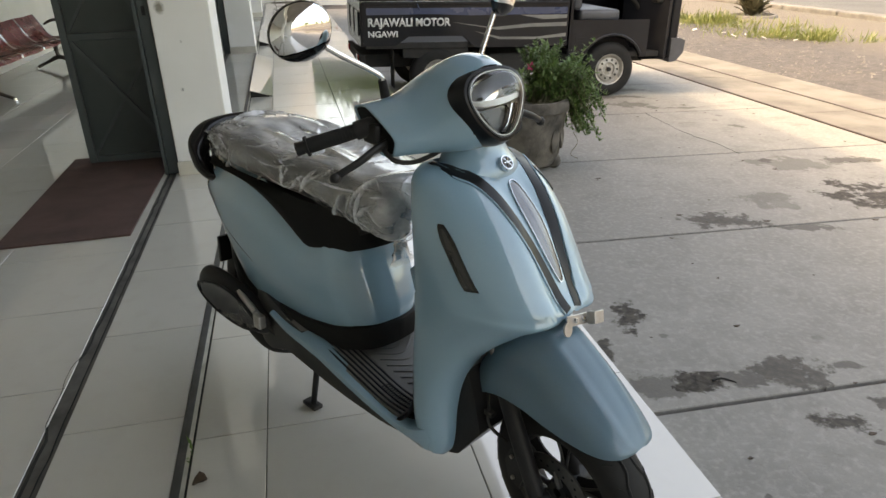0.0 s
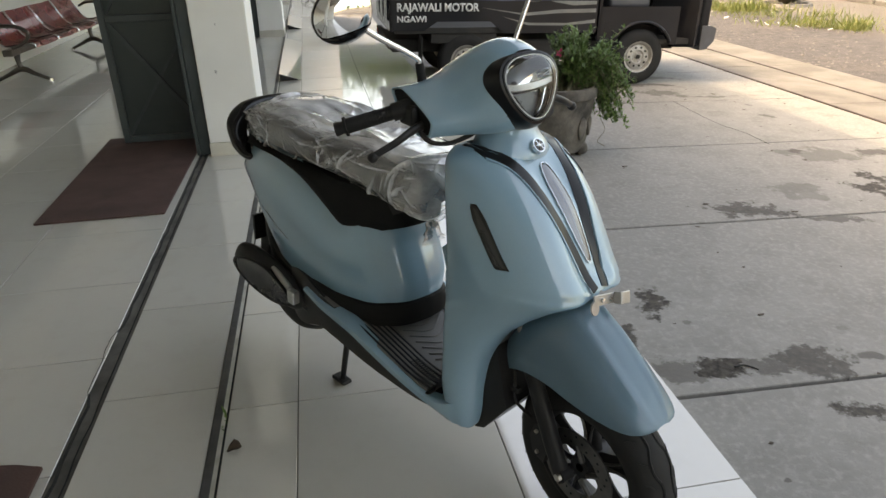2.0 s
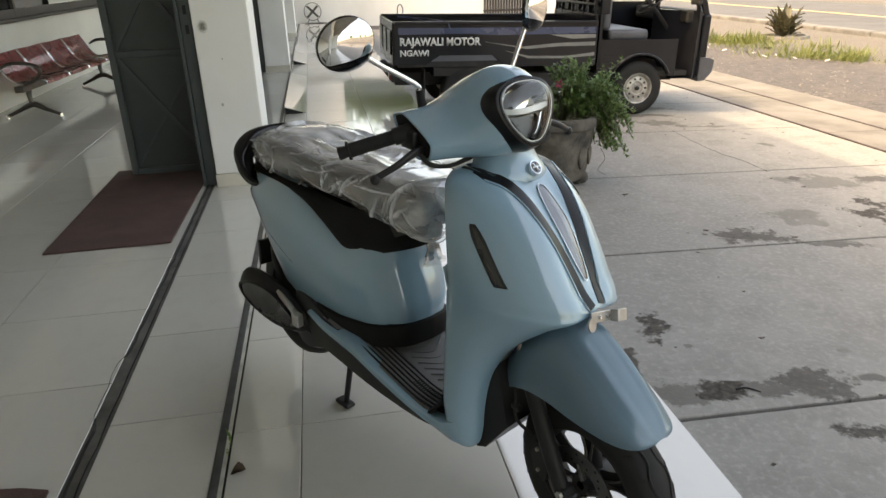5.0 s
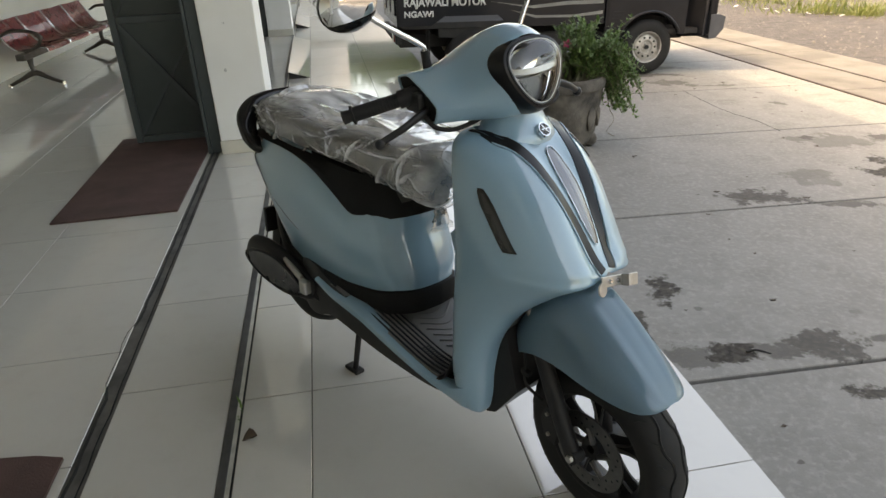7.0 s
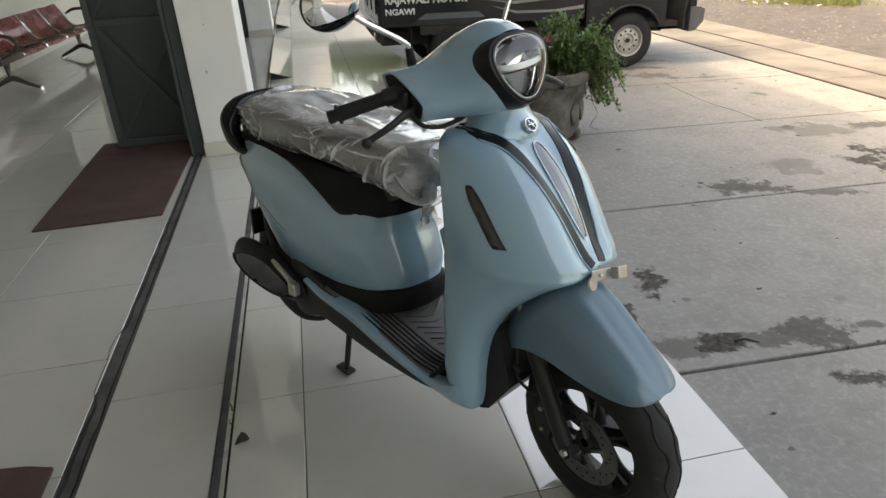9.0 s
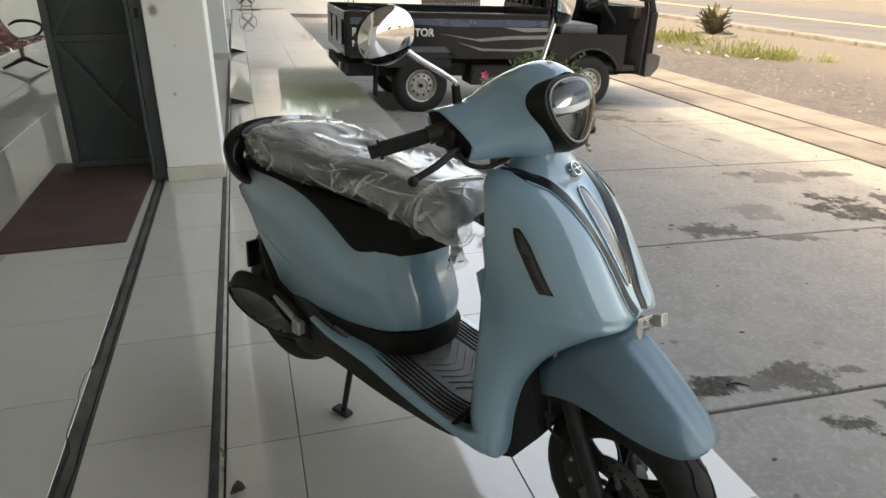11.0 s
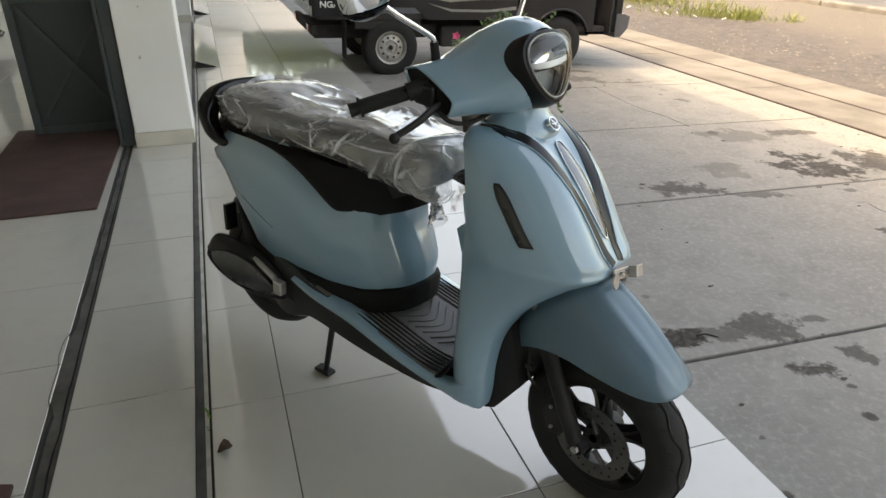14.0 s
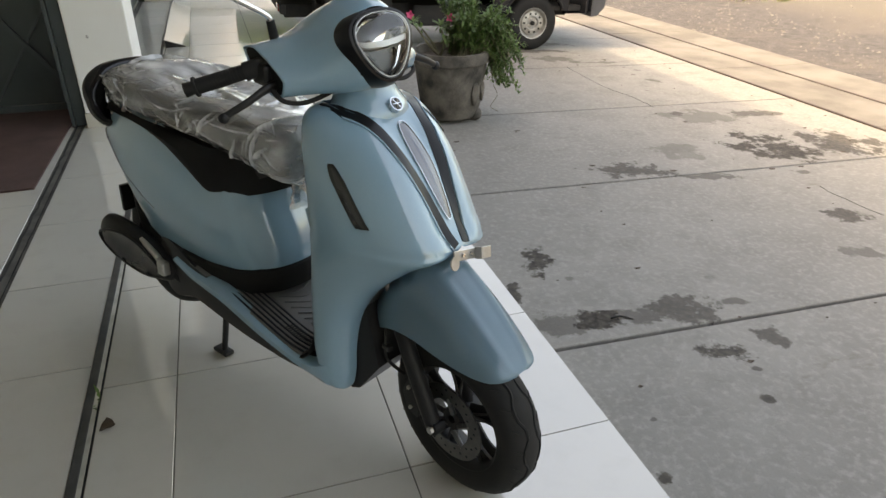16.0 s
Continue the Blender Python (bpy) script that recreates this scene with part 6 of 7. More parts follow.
part("seat_cushion", edge_bevel(B(3.54, 4.00, 0.06, TW - 0.08, 0.742, 0.86), 0.035, 3), M_TSEAT, cab, "grey vinyl bench seat", soft=True)
bk2 = edge_bevel(B(3.46, 3.56, 0.08, TW - 0.08, 0.86, 1.32), 0.03, 3)
part("seat_back", bk2, M_TSEAT, cab, soft=True)
part("rear_wall", edge_bevel(B(3.40, 3.435, 0.0, TW, 0.40, 1.02), 0.006), M_TBLACK, cab)
for y0 in (0.0, TW - 0.07):
    part("rear_pillar", edge_bevel(B(3.40, 3.50, y0, y0 + 0.07, 1.02, 1.76), 0.008), M_TBLACK, cab)
    part("front_pillar", edge_bevel(prism(bmesh.new(), [(4.60, 1.02), (4.66, 1.02), (4.38, 1.76), (4.30, 1.76)], y0, y0 + 0.06), 0.006), M_TBLACK, cab)
part("roof", edge_bevel(B(3.40, 4.40, 0.0, TW, 1.76, 1.83), 0.03, 3), M_TBLACK, cab)
part("rear_window", B(3.41, 3.418, 0.07, TW - 0.07, 1.02, 1.76), M_CLEARW, cab).visible_shadow = False
part("front_panel", edge_bevel(B(4.60, 4.70, 0.0, TW, 0.34, 1.02), 0.03, 3), M_TBLACK, cab)
part("front_bumper", edge_bevel(prism(bmesh.new(), [(4.62, 0.30), (4.70, 0.31), (4.78, 0.40), (4.79, 0.53), (4.72, 0.56), (4.62, 0.56)], -0.01, TW + 0.01), 0.018, 3), M_TSEAT, cab, "scuffed grey front bumper")
part("headlamp", edge_bevel(B(4.69, 4.715, 0.10, 0.34, 0.68, 0.84), 0.01), M_REFL, cab)
part("dashboard", edge_bevel(B(4.42, 4.60, 0.05, TW - 0.05, 0.92, 1.06), 0.03, 3), M_TDARK, cab)
sw = part("steering_wheel", lathe(bmesh.new(), [(0.165 + 0.012 * math.cos(a), 0.012 * math.sin(a)) for a in [2 * math.pi * k / 8 for k in range(8)]], 'Z', 36, (0, 0, 0), True), M_TDARK, cab, "black steering wheel", soft=True)
sw.matrix_local = Matrix.Translation((4.12, 0.34, 1.12)) @ Matrix.Rotation(radians(-42), 4, 'Y')
for k in range(3):
    a = 2 * math.pi * k / 3 + 0.5
    part("steering_spoke", rod(bmesh.new(), (0, 0, -0.02), (0.16 * math.cos(a), 0.16 * math.sin(a), 0), 0.012, 0.008, 8), M_TDARK, sw)
part("column", rod(bmesh.new(), (0, 0, -0.02), (0, 0, -0.40), 0.022, 0.026, 10), M_TDARK, sw)
for k in range(4):
    part("vent_slat", edge_bevel(B(3.475, 3.60, -0.010, 0.002, 0.50 + 0.035 * k, 0.515 + 0.035 * k), 0.002), M_TBLACK, cab)
if True:
    y = -0.001
    lip = [(FW[0] + 0.375 * math.cos(a), y, FW[1] + 0.375 * math.sin(a)) for a in [math.pi * (0.14 + 0.72 * k / 14) for k in range(15)]]
    part("arch_lip", pipe(bmesh.new(), lip, 0.016, 8, 28), M_TBLACK, cab, soft=True)
# the near door, swung open towards the front
dm = Matrix.Translation((4.56, -0.005, 0)) @ Matrix.Rotation(radians(-62), 4, 'Z')
tdoor = part("cab_door", edge_bevel(prism(bmesh.new(), [(0.0, 0.34), (-0.30, 0.30), (-0.46, 0.42), (-0.60, 0.62), (-0.60, 1.05), (0.0, 1.05)], -0.03, 0.03), 0.01), M_TBLACK, cab, "black cab door standing open")
tdoor.matrix_local = dm
for pts in ([(0.0, 1.05), (-0.05, 1.05), (-0.22, 1.72), (-0.17, 1.72)], [(-0.60, 1.05), (-0.555, 1.05), (-0.555, 1.72), (-0.60, 1.72)], [(-0.60, 1.68), (-0.18, 1.68), (-0.18, 1.72), (-0.60, 1.72)]):
    part("door_frame", edge_bevel(prism(bmesh.new(), pts, -0.022, 0.022), 0.005), M_TBLACK, tdoor)
part("door_pocket", edge_bevel(B(-0.46, -0.10, 0.031, 0.055, 0.46, 0.62), 0.008), M_TDARK, tdoor)
part("door_pull", edge_bevel(B(-0.42, -0.24, 0.031, 0.06, 0.82, 0.85), 0.006), M_TDARK, tdoor)
part("side_mirror", edge_bevel(B(-0.06, 0.06, -0.16, -0.10, 1.12, 1.34), 0.02, 3), M_TDARK, tdoor)

tyre_prof = [(0.165, 0.005), (0.20, -0.004), (0.255, 0.0), (0.285, 0.018), (0.297, 0.05), (0.297, 0.12), (0.285, 0.155), (0.255, 0.17), (0.165, 0.16)]
for (wx, wz), yy in ((FW, 0.02), (RW, 0.03), (FW, TW - 0.19), (RW, TW - 0.20)):
    tw = part("wheel", lathe(bmesh.new(), tyre_prof, 'Y', 48, (wx, yy, wz), True), M_RUBBER, truck, "wheel with dusty tyre and silver steel rim", soft=True)
    part("rim", lathe(bmesh.new(), [(0.168, 0.0), (0.158, 0.004), (0.150, 0.035), (0.135, 0.045), (0.125, 0.028), (0.075, 0.020), (0.062, 0.034), (0.030, 0.034), (0.026, 0.020), (0.0, 0.018)], 'Y', 40, (wx, yy, wz)), M_RIMW, tw, "silver pressed steel rim", soft=True)
    for k in range(10):
        a = 2 * math.pi * k / 10
        c = Vector((wx + 0.102 * math.cos(a), yy + 0.0225, wz + 0.102 * math.sin(a)))
        part("rim_hole", rod(bmesh.new(), c, c + Vector((0, -0.0025, 0)), 0.0125, 0.0125, 12), M_GROOVE, tw)
    for k in range(4):
        a = 2 * math.pi * k / 4 + 0.4
        c = Vector((wx + 0.046 * math.cos(a), yy + 0.034, wz + 0.046 * math.sin(a)))
        part("wheel_nut", rod(bmesh.new(), c, c + Vector((0, -0.014, 0)), 0.010, 0.009, 6), M_SILVER, tw)
    part("hub_cap", rod(bmesh.new(), (wx, yy + 0.03, wz), (wx, yy + 0.002, wz), 0.026, 0.022, 14), M_DARKMET, tw)
part("mud_guard", edge_bevel(B(1.50, 1.51, 0.03, 0.25, 0.10, 0.48), 0.003), M_TDARK, truck)

# ---- plants, the far wall and small things ----
def leaf_material(name, c0, c1, rough=0.5):
    m = Mat(name, c0, rough)
    n = m.noise(7, 3)
    geo = m.node("ShaderNodeNewGeometry")
    c = m.mix(geo.outputs["Random Per Island"], c0, c1)
    m.color(m.mix(m.ramp(n, [(0.4, (0, 0, 0)), (0.7, (0.4, 0.4, 0.4))]), c, tuple(v * 0.6 for v in c0)))
    m.b.inputs["Transmission Weight"].default_value = 0.0
    tl = m.node("ShaderNodeBsdfTranslucent")
    mx = m.node("ShaderNodeMixShader")
    mx.inputs[0].default_value = 0.25
    m.link(c, tl.inputs[0])
    m.link(m.b.outputs[0], mx.inputs[1])
    m.link(tl.outputs[0], mx.inputs[2])
    m.link(mx.outputs[0], m.nt.nodes["Material Output"].inputs[0])
    return m


M_LEAF = leaf_material("shrub leaves", (0.06, 0.13, 0.035), (0.13, 0.21, 0.06))
M_LEAF2 = leaf_material("broad leaves", (0.034, 0.046, 0.020), (0.095, 0.070, 0.040))
M_GRASS = leaf_material("verge grass", (0.11, 0.155, 0.032), (0.20, 0.20, 0.07))
M_TREE = leaf_material("tree leaves", (0.04, 0.09, 0.02), (0.07, 0.13, 0.03))
M_STEM = mottled("plant stems", (0.09, 0.10, 0.05), (0.14, 0.12, 0.08), 12, (0.6, 0.8))
M_BARK = mottled("bark", (0.11, 0.085, 0.06), (0.07, 0.055, 0.04), 6, (0.8, 0.95), bump=0.8, fine=40, dist=0.02)
M_PINK = leaf_material("pink petals", (0.55, 0.05, 0.14), (0.70, 0.10, 0.22))
M_POT = mottled("weathered cement pot", (0.150, 0.135, 0.115), (0.038, 0.035, 0.031), 7, (0.8, 0.95), bump=0.6, fine=45, dist=0.006)
M_SOIL = mottled("potting soil", (0.04, 0.03, 0.022), (0.07, 0.05, 0.035), 20, (0.9, 1.0), bump=0.8, fine=80, dist=0.01)
M_DRY = mottled("dry leaf", (0.05, 0.030, 0.018), (0.03, 0.020, 0.012), 30, (0.6, 0.8))
M_STONE = mottled("loose stones", (0.16, 0.15, 0.135), (0.09, 0.085, 0.075), 9, (0.8, 0.95))
M_LITTER = mottled("pale litter", (0.45, 0.44, 0.41), (0.34, 0.33, 0.30), 5, (0.6, 0.8))


def leaf(bm, at, along, width, length, up=Vector((0, 0, 1)), fold=0.25):
    """One folded, pointed leaf of six faces."""
    a = along.normalized()
    s = a.cross(up)
    s = s.normalized() if s.length > 1e-4 else Vector((1, 0, 0))
    n = s.cross(a)
    mid0, mid1, tip = at, at + a * length * 0.55 + n * length * 0.06, at + a * length
    l, r = at + a * length * 0.45 - s * width / 2 + n * width * fold, at + a * length * 0.45 + s * width / 2 + n * width * fold
    v = [bm.verts.new(p) for p in (mid0, l, mid1, r, tip)]
    bm.faces.new((v[0], v[2], v[1]))
    bm.faces.new((v[0], v[3], v[2]))
    bm.faces.new((v[1], v[2], v[4]))
    bm.faces.new((v[2], v[3], v[4]))


PX, PY, POT_Z = 2.125, 5.42, -0.065
pot = thing("plant_pot", "rough weathered grey cement plant pot on stubby feet", "plant pot")
pb = lathe(bmesh.new(), [(0.0, POT_Z + 0.03), (0.20, POT_Z + 0.03), (0.222, POT_Z + 0.05), (0.262, 0.30), (0.272, 0.36), (0.292, 0.372), (0.298, 0.42), (0.290, 0.452), (0.262, 0.452), (0.250, 0.40), (0.245, 0.34)], 'Z', 56, (PX, PY, 0))
for v in pb.verts:
    d = v.co - Vector((PX, PY, v.co.z))
    v.co += d.normalized() * (0.012 * noise.noise(v.co * 5) + 0.006 * noise.noise(v.co * 16)) if d.length > 0.05 else Vector((0, 0, 0))
part("pot_body", pb, M_POT, pot, soft=True)
part("pot_soil", lathe(bmesh.new(), [(0.0, 0.405), (0.12, 0.40), (0.252, 0.39)], 'Z', 32, (PX, PY, 0)), M_SOIL, pot, soft=True)
for k in range(3):
    a = 2 * math.pi * k / 3 - 0.6
    ft = bmesh.new()
    bmesh.ops.create_icosphere(ft, subdivisions=2, radius=0.055, matrix=Matrix.Translation((PX + 0.20 * math.cos(a), PY + 0.20 * math.sin(a), POT_Z + 0.05)))
    for v in ft.verts:
        v.co.z = max(v.co.z, POT_Z)
        v.co += Vector((1, 1, 0)) * 0.008 * noise.noise(v.co * 22)
    part("pot_foot", ft, M_POT, pot, soft=True)
# raised leaf ornament on the pot's flank
for k in range(5):
    a = -1.0 + 0.42 * k
    orn = bmesh.new()
    bmesh.ops.create_icosphere(orn, subdivisions=2, radius=1.0, matrix=Matrix.Translation((PX + 0.245 * math.cos(a), PY + 0.245 * math.sin(a), 0.16)) @ Matrix.Rotation(a, 4, 'Z') @ Matrix.Diagonal((0.02, 0.045, 0.085, 1)))
    for v in orn.verts:
        v.co += Vector((0.01, 0.01, 0.02)) * noise.noise(v.co * 18)
    part("pot_relief", orn, M_POT, pot, soft=True)

random.seed(21)
shrub = thing("shrub", "bushy fine-leaved green shrub trailing over the pot's rim", "shrub")
stems, fol = bmesh.new(), bmesh.new()
for i in range(190):
    base = Vector((PX + 0.10 + random.uniform(-0.10, 0.12), PY + random.uniform(-0.15, 0.12), 0.40))
    trail = random.random() < 0.42
    if trail:
        end = Vector((PX + random.uniform(0.28, 0.52), PY + random.uniform(-0.28, 0.16), random.uniform(0.14, 0.50)))
        mid = base.lerp(end, 0.5) + Vector((0.03, 0, random.uniform(0.10, 0.24)))
    else:
        end = Vector((PX + 0.16 + random.gauss(0, 0.13), PY + random.uniform(-0.22, 0.22), random.uniform(0.52, 0.80)))
        mid = base.lerp(end, 0.5) + Vector((random.uniform(-0.03, 0.03), 0, 0.03))
    if i % 11 == 0:
        end.z += 0.07
    pts = [base, mid, end]
    pipe(stems, pts, [0.005, 0.0035, 0.002], 5, 8)
    for p in spline([tuple(q) for q in pts], 20)[5:]:
        c = Vector(p)
        for j in range(4):
            d = Vector((random.gauss(0, 1), random.gauss(0, 1), random.gauss(0.5, 0.8)))
            leaf(fol, c, d, random.uniform(0.013, 0.021), random.uniform(0.032, 0.055))
part("stem_tangle", stems, M_STEM, shrub, soft=True, kind="stuff")
part("foliage", fol, M_LEAF, shrub, kind="stuff")
runner = bmesh.new()
for k in range(1):
    x = PX + 0.27 + 0.025 * k
    pipe(runner, [(x, PY - 0.2 + 0.03 * k, 0.22), (x + 0.03, PY - 0.22, 0.14), (x - 0.02 + 0.02 * k, PY - 0.22, 0.06), (x + 0.05, PY - 0.2, 0.01 + 0.01 * k)], 0.002, 5, 14)
part("runner_tangle", runner, M_STEM, shrub, soft=True)

bloom = thing("flowering_plant", "small succulent with pink blossoms growing in the pot", "flower")
for bx, by, bz in ((1.83, 5.36, 0.66), (2.03, 5.33, 0.63), (1.92, 5.45, 0.60)):
    part("stem", pipe(bmesh.new(), [(PX - 0.08, PY, 0.40), ((bx + PX) / 2 - 0.03, by, 0.50), (bx, by, bz)], [0.012, 0.009, 0.006], 8, 10), M_STEM, bloom, soft=True)
    lf = bmesh.new()
    for j in range(16):
        d = Vector((random.gauss(0, 1), random.gauss(0, 1), random.gauss(0.3, 0.5)))
        leaf(lf, Vector((bx, by, bz)) + d * 0.006, d, 0.024, random.uniform(0.05, 0.08))
    part("leaves", lf, M_LEAF, bloom)
for bx, by, bz in ((1.80, 5.34, 0.715), (2.085, 5.31, 0.69)):
    pe = bmesh.new()
    for j in range(5):
        a = 2 * math.pi * j / 5
        leaf(pe, Vector((bx, by, bz)), Vector((math.cos(a), -0.35, math.sin(a))), 0.030, 0.036, Vector((0, -1, 0)))
    part("blossom", pe, M_PINK, bloom, "pink blossom")

# the pot and what grows in it stand on the sloping yard
POTTED = Matrix.Translation((2.032, 5.362, yard_z(2.03))) @ Matrix.Rotation(radians(-1.0), 4, 'Z') @ Matrix.Scale(0.962, 4) @ Matrix.Translation((-PX, -PY, -POT_Z))
for ob in (pot, shrub, bloom):
    ob.matrix_world = POTTED

# verge: grass, a broad-leaved plant, stones and litter
def verge_z(x):
    return ground_z(x)


random.seed(5)
gr = bmesh.new()
for i in range(9500):
    u = random.random()
    y = 10.5 + 5.0 * u
    x = 9.30 + 0.15 * math.sin(y * 2) - 0.09 * (y - 12.5) + random.gauss(0.0, 0.42) * (1.0 if 11.2 < y < 15.0 else 0.5)
    if random.random() > 0.05 + 1.7 * max(0, noise.noise(Vector((x * 1.3, y * 1.3, 1))) + 0.12):
        continue
    h = random.uniform(0.04, 0.16) + random.random() ** 4 * 0.22
    d = Vector((random.gauss(0, 0.55), random.gauss(0, 0.55), 1))
    leaf(gr, Vector((x, y, verge_z(x) - 0.01)), d, random.uniform(0.007, 0.013), h, Vector((random.gauss(0, 1), random.gauss(0, 1), 0.1)), 0.1)
solid("verge_grass", gr, M_GRASS, "tufts of sunlit yellow-green grass on the verge", "grass", kind="stuff")
agave = thing("broad_leaved_plant", "dark broad-leaved plant in a low ring on the verge", "plant")
AX, AY = 10.59, 14.8
for i in range(90):
    a = random.uniform(0, 2 * math.pi)
    tilt = random.uniform(0.2, 1.9)
    b = bmesh.new()
    d = Vector((math.cos(a) * tilt, math.sin(a) * tilt, 1.0)).normalized()
    L, W = random.uniform(0.24, 0.50), random.uniform(0.10, 0.17)
    s = d.cross(Vector((0, 0, 1))).normalized()
    n = s.cross(d)
    root = Vector((AX + 0.14 * math.cos(a), AY + 0.14 * math.sin(a), verge_z(AX) + random.uniform(0.02, 0.42)))
    rows = []
    for t in range(7):
        u = t / 6
        w = W * (0.35 + 0.65 * math.sin(math.pi * min(1, 0.15 + 0.8 * u))) * (1 - u ** 3)
        c = root + d * L * u + n * 0.10 * tilt * u * u - Vector((0, 0, 0.16 * tilt * u * u))
        rows.append([c - s * w / 2 + n * 0.02, c, c + s * w / 2 + n * 0.02])
    loft(b, rows, closed=False)
    part("leaf_blade", b, M_LEAF2, agave, soft=True)
part("stem", pipe(bmesh.new(), [(AX, AY, verge_z(AX)), (AX + 0.02, AY, verge_z(AX) + 0.25), (AX, AY + 0.02, verge_z(AX) + 0.48)], [0.06, 0.05, 0.03], 8), M_BARK, agave, soft=True)
part("planter_ring", lathe(bmesh.new(), [(0.42, -0.05), (0.46, 0.06), (0.52, 0.06), (0.56, -0.05)], 'Z', 24, (AX, AY, verge_z(AX))), M_KERB, agave)
st = bmesh.new()
for i in range(2600):
    x, y = random.uniform(6.55, 12.1) if i % 3 else random.uniform(6.55, 8.4), random.uniform(3.5, 24)
    r = random.choice((0.010, 0.014, 0.018, 0.026))
    z = verge_z(x)
    vs = [st.verts.new((x + r * random.uniform(0.6, 1.3) * math.cos(a), y + r * random.uniform(0.6, 1.3) * math.sin(a), z - 0.004)) for a in (0, 1.26, 2.5, 3.8, 5.0)]
    top = st.verts.new((x, y, z + r * random.uniform(0.5, 0.9)))
    for k in range(5):
        st.faces.new((vs[k], vs[(k + 1) % 5], top))
solid("verge_stones", st, M_STONE, "loose stones scattered over the gravel verge", "stones", kind="stuff")
lt2 = bmesh.new()
for i in range(30):
    x, y = random.gauss(8.8, 0.45), random.uniform(10.5, 15.5)
    z, w = verge_z(x) + 0.01, random.uniform(0.02, 0.07)
    q = [lt2.verts.new((x + w * math.cos(a), y + w * math.sin(a), z + random.uniform(0, 0.05))) for a in (0.3, 1.7, 3.3, 4.9)]
    lt2.faces.new(q)
solid("verge_litter", lt2, M_LITTER, "pale scraps of litter among the grass", "litter", kind="stuff")

# specks, dry leaves and twigs on the yard slabs
random.seed(8)
sp = bmesh.new()
for i in range(110):
    x, y = random.uniform(1.5, 5.1), random.uniform(1.2, 8.6)
    r = random.choice((0.006, 0.009, 0.013, 0.02))
    a0 = random.uniform(0, 6.28)
    vs = [sp.verts.new((x + r * (1.5 if k % 2 else 0.7) * math.cos(a0 + a), y + r * 0.7 * math.sin(a0 + a), yard_z(x) + 0.0015 + 0.003 * (k % 2))) for k, a in enumerate((0, 1.0, 2.1, 3.1, 4.2, 5.2))]
    sp.faces.new(vs)
solid("yard_litter", sp, M_DRY, "dry leaf fragments and specks on the concrete yard", "litter", kind="stuff")
twig = thing("twig", "thin dark curved twig lying on the concrete", "twig")
part("twig_body", pipe(bmesh.new(), [(1.78, 2.61, yard_z(1.78) + 0.004), (1.82, 2.61, yard_z(1.82) + 0.006), (1.86, 2.58, yard_z(1.86) + 0.004)], [0.004, 0.004, 0.002], 6, 10), M_GROOVE, twig)
dl = thing("dry_leaf", "curled dark brown dry leaf beside the metal strip", "leaf")
lb = bmesh.new()
loft(lb, [[Vector((-0.006 + 0.042 * u, 2.375 + 0.05 * v + 0.012 * u, 0.002 + 0.012 * (abs(v - 0.5) * 2) ** 2 + 0.006 * math.sin(3 * u))) for v in (0.5 - w, 0.5 - w / 2, 0.5, 0.5 + w / 2, 0.5 + w)] for u, w in ((0, 0.05), (0.2, 0.35), (0.5, 0.5), (0.8, 0.36), (1.0, 0.04))], closed=False)
part("leaf_body", lb, M_DRY, dl, soft=True)
wd = thing("weed_sprout", "tiny green weed growing from the open joint", "weed")
wb = bmesh.new()
for k in range(7):
    d = Vector((random.gauss(0, 0.7), random.gauss(0, 0.7), 0.8))
    leaf(wb, Vector((-0.021, 2.495 + 0.012 * k, 0.0)), d, 0.010, random.uniform(0.02, 0.045))
part("sprigs", wb, M_LEAF, wd)

# far wall: fan, gate, painted flowers
fan = thing("standing_fan", "round wire-guarded floor fan standing by the far wall", "fan")
FX, FY, FZ = 0.36, 21.2, 0.32
part("guard", lathe(bmesh.new(), [(0.235 + 0.010 * math.cos(a), 0.010 * math.sin(a)) for a in [2 * math.pi * k / 6 for k in range(6)]], 'Y', 36, (FX, FY, FZ), True), M_GUN, fan, soft=True)
for k in range(4):
    a = math.pi / 4 + math.pi / 2 * k
    c, s = math.cos(a), math.sin(a)
    part("blade", prism(bmesh.new(), [(FX + 0.03 * c - 0.03 * s, FZ + 0.03 * s + 0.03 * c), (FX + 0.21 * c - 0.03 * s, FZ + 0.21 * s + 0.03 * c), (FX + 0.21 * c + 0.03 * s, FZ + 0.21 * s - 0.03 * c), (FX + 0.03 * c + 0.03 * s, FZ + 0.03 * s - 0.03 * c)], FY - 0.01, FY + 0.005), M_GUN, fan)
part("motor", rod(bmesh.new(), (FX, FY - 0.03, FZ), (FX, FY + 0.12, FZ), 0.05, 0.06, 16), M_GUN, fan, soft=True)
for s in (-1, 1):
    part("stand_leg", rod(bmesh.new(), (FX + s * 0.10, FY + 0.02, FZ - 0.20), (FX + s * 0.17, FY + 0.02, 0.012), 0.012, 0.012, 8), M_GUN, fan)
part("base_bar", rod(bmesh.new(), (FX - 0.24, FY - 0.02, 0.012), (FX + 0.36, FY - 0.02, 0.012), 0.012, 0.012, 8), M_GUN, fan)

gate = thing("slatted_gate", "dark metal gate of upright slats in the far wall", "gate")
GX0, GX1, GY = 5.36, 7.2, 21.46
for k in range(22):
    x = GX0 + 0.04 + k * (GX1 - GX0 - 0.08) / 21
    part("slat", B(x - 0.028, x + 0.028, GY - 0.02, GY + 0.01, -0.25, 1.75, 0.004, 1), M_DARKFR, gate)
for z in (0.1, 1.0, 1.85):
    part("cross_rail", B(GX0, GX1, GY + 0.011, GY + 0.035, z, z + 0.06), M_DARKFR, gate)
mural = thing("wall_mural", "faded branches and pink blossoms painted on the white wall", "mural")
random.seed(3)
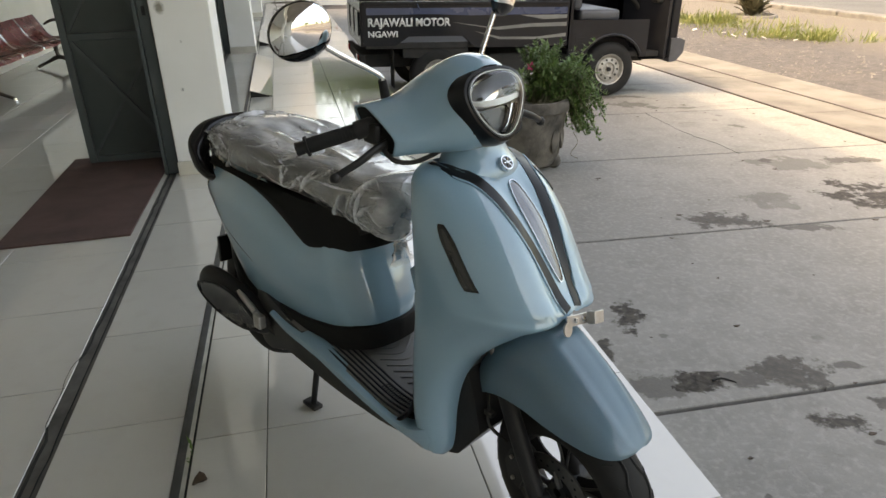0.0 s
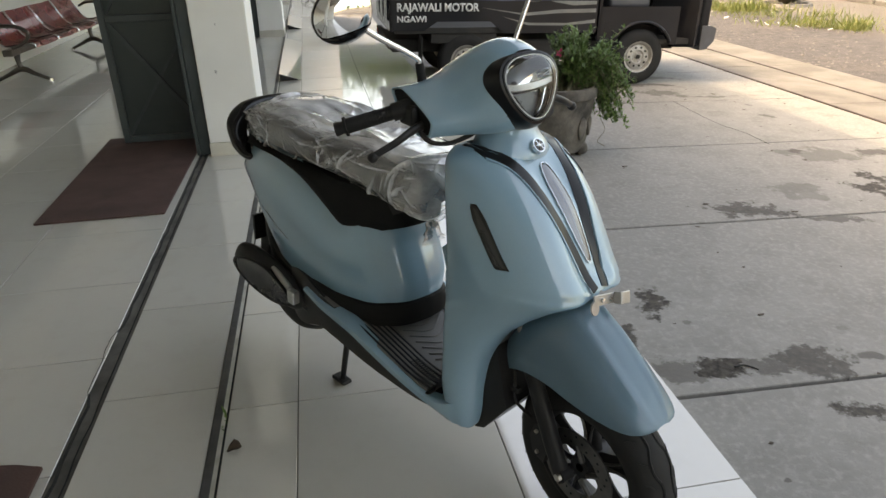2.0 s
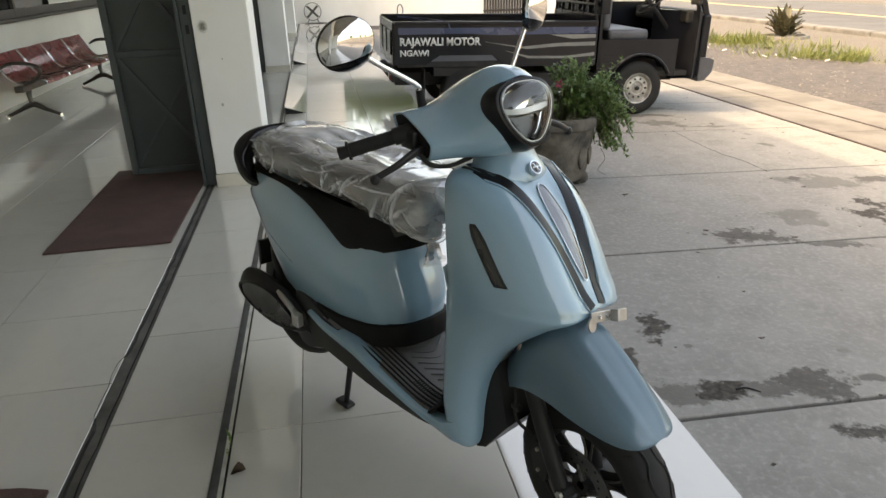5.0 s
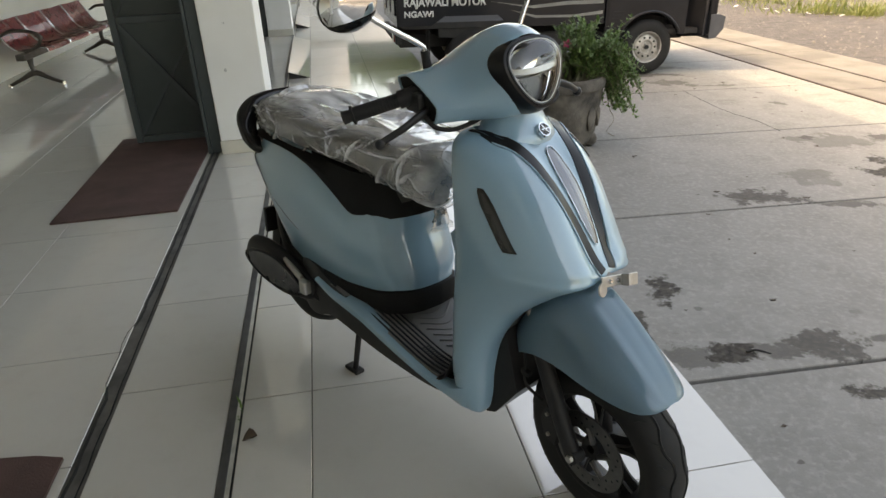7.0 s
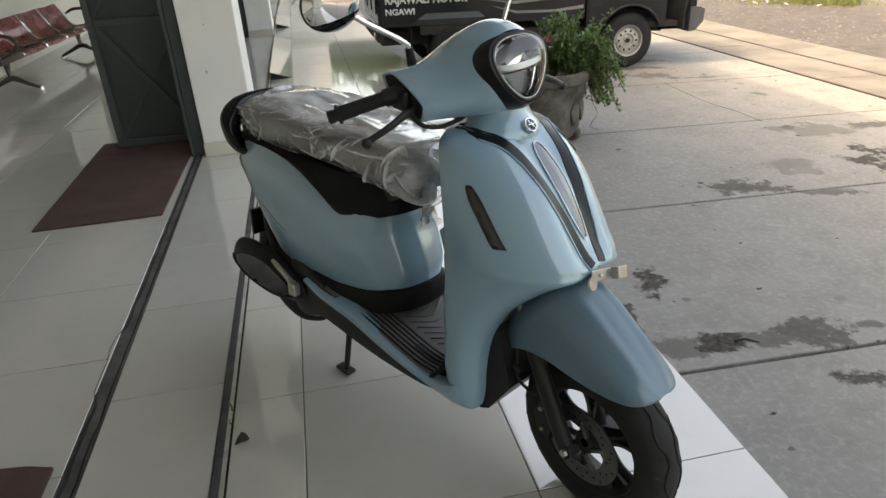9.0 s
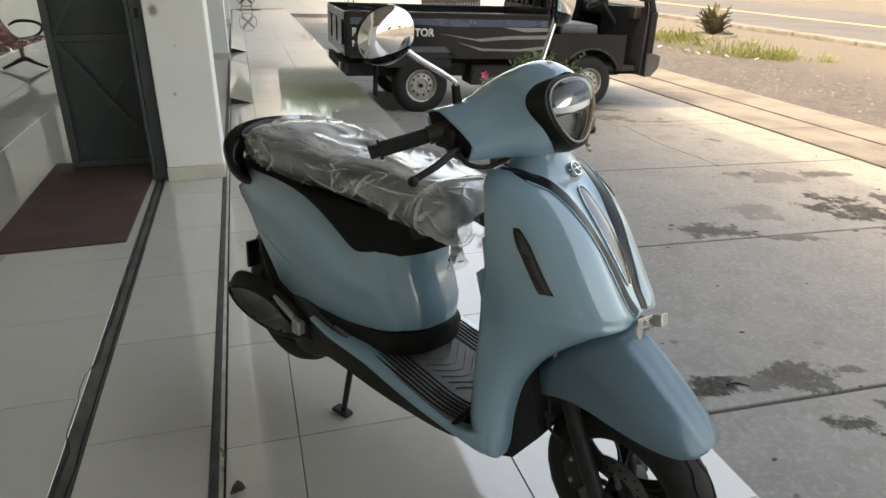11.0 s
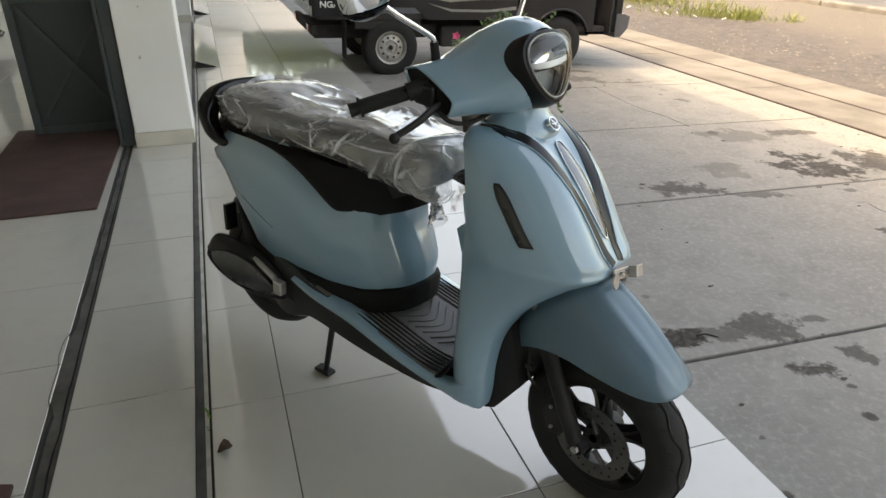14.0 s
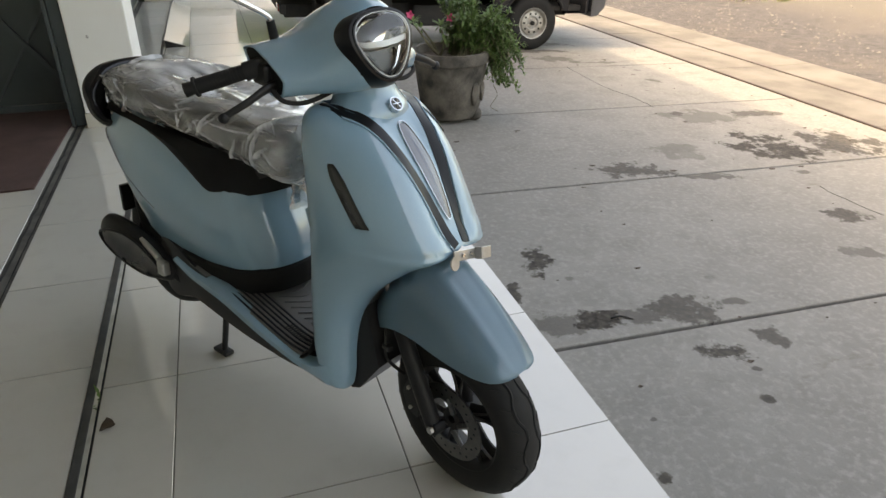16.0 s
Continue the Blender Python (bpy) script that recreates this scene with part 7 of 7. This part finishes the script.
M_BRANCH = mottled("faded brown paint", (0.30, 0.26, 0.22), (0.38, 0.34, 0.30), 6, (0.6, 0.8), bump=0)
M_PINKP = mottled("faded pink paint", (0.55, 0.30, 0.30), (0.60, 0.42, 0.40), 6, (0.6, 0.8), bump=0)
for k in range(7):
    x0, z0 = 1.6 + 0.56 * k, random.uniform(0.55, 1.1)
    br = pipe(bmesh.new(), [(x0, 21.493, z0), (x0 + 0.2, 21.493, z0 + 0.08), (x0 + 0.38, 21.493, z0 + 0.22), (x0 + 0.5, 21.493, z0 + 0.42)], 0.010, 5, 10)
    part("painted_branch", br, M_BRANCH, mural)
    for j in range(4):
        cx, cz, r = x0 + random.uniform(0, 0.5), z0 + random.uniform(-0.1, 0.4), random.uniform(0.025, 0.05)
        part("painted_blossom", prism(bmesh.new(), [(cx + r * (1 + 0.3 * (i % 2)) * math.cos(i * 0.628), cz + r * (1 + 0.3 * (i % 2)) * math.sin(i * 0.628)) for i in range(10)], 21.490, 21.496), M_PINKP, mural)


# trees across the road and at the yard's far side: trunk, limbs and leafy clumps
def tree(x, y, z, height, seed, label):
    random.seed(seed)
    t = thing("tree", label, "tree", pose(x, y, z), group="roadside trees")
    tb = bmesh.new()
    pipe(tb, [(0, 0, -0.2), (0.05, 0.03, height * 0.25), (0.0, 0.1, height * 0.5)], [0.22, 0.17, 0.11], 10, 10)
    tips = []
    for k in range(9):
        a = 2 * math.pi * k / 9 + random.uniform(-0.3, 0.3)
        rr, zz = random.uniform(0.18, 0.34) * height, random.uniform(0.55, 0.95) * height
        tip = Vector((rr * math.cos(a), rr * math.sin(a), zz))
        pipe(tb, [(0.02, 0.06, height * random.uniform(0.3, 0.48)), tuple(tip * 0.6 + Vector((0, 0, 0.2 * zz))), tuple(tip)], [0.09, 0.05, 0.02], 6, 8)
        tips.append(tip)
    part("trunk", tb, M_BARK, t, soft=True)
    cr = bmesh.new()
    for tip in tips + [Vector((0, 0, height * 0.85))]:
        for i in range(260):
            p = tip + Vector((random.gauss(0, 0.11), random.gauss(0, 0.11), random.gauss(0, 0.09))) * height
            d = Vector((random.gauss(0, 1), random.gauss(0, 1), random.gauss(-0.2, 0.6)))
            leaf(cr, p, d, 0.17, 0.34)
    part("crown", cr, M_TREE, t, kind="stuff")
    return t


first = tree(33, 22, ground_z(33), 6.0, 31, "broad green roadside tree with an uneven crown")
for x, y, turn, k in ((35, 8, 40, 1.1), (32.5, 34, 120, 0.9), (36, 48, 200, 1.15), (34, -6, 75, 1.0), (24, -26, 310, 1.2), (31, -15, 160, 1.05), (-1.2, 26.6, 75, 0.50), (0.4, 25.2, 20, 0.56), (1.9, 25.8, 330, 0.64), (3.2, 25.4, 260, 0.74), (4.6, 26.4, 200, 0.70), (6.4, 25.6, 140, 0.72), (8.4, 26.0, 10, 0.62)):
    c = copy_thing(first, pose(x, y, ground_z(x), 0, 0, turn))
    c.scale = (k, k, k)
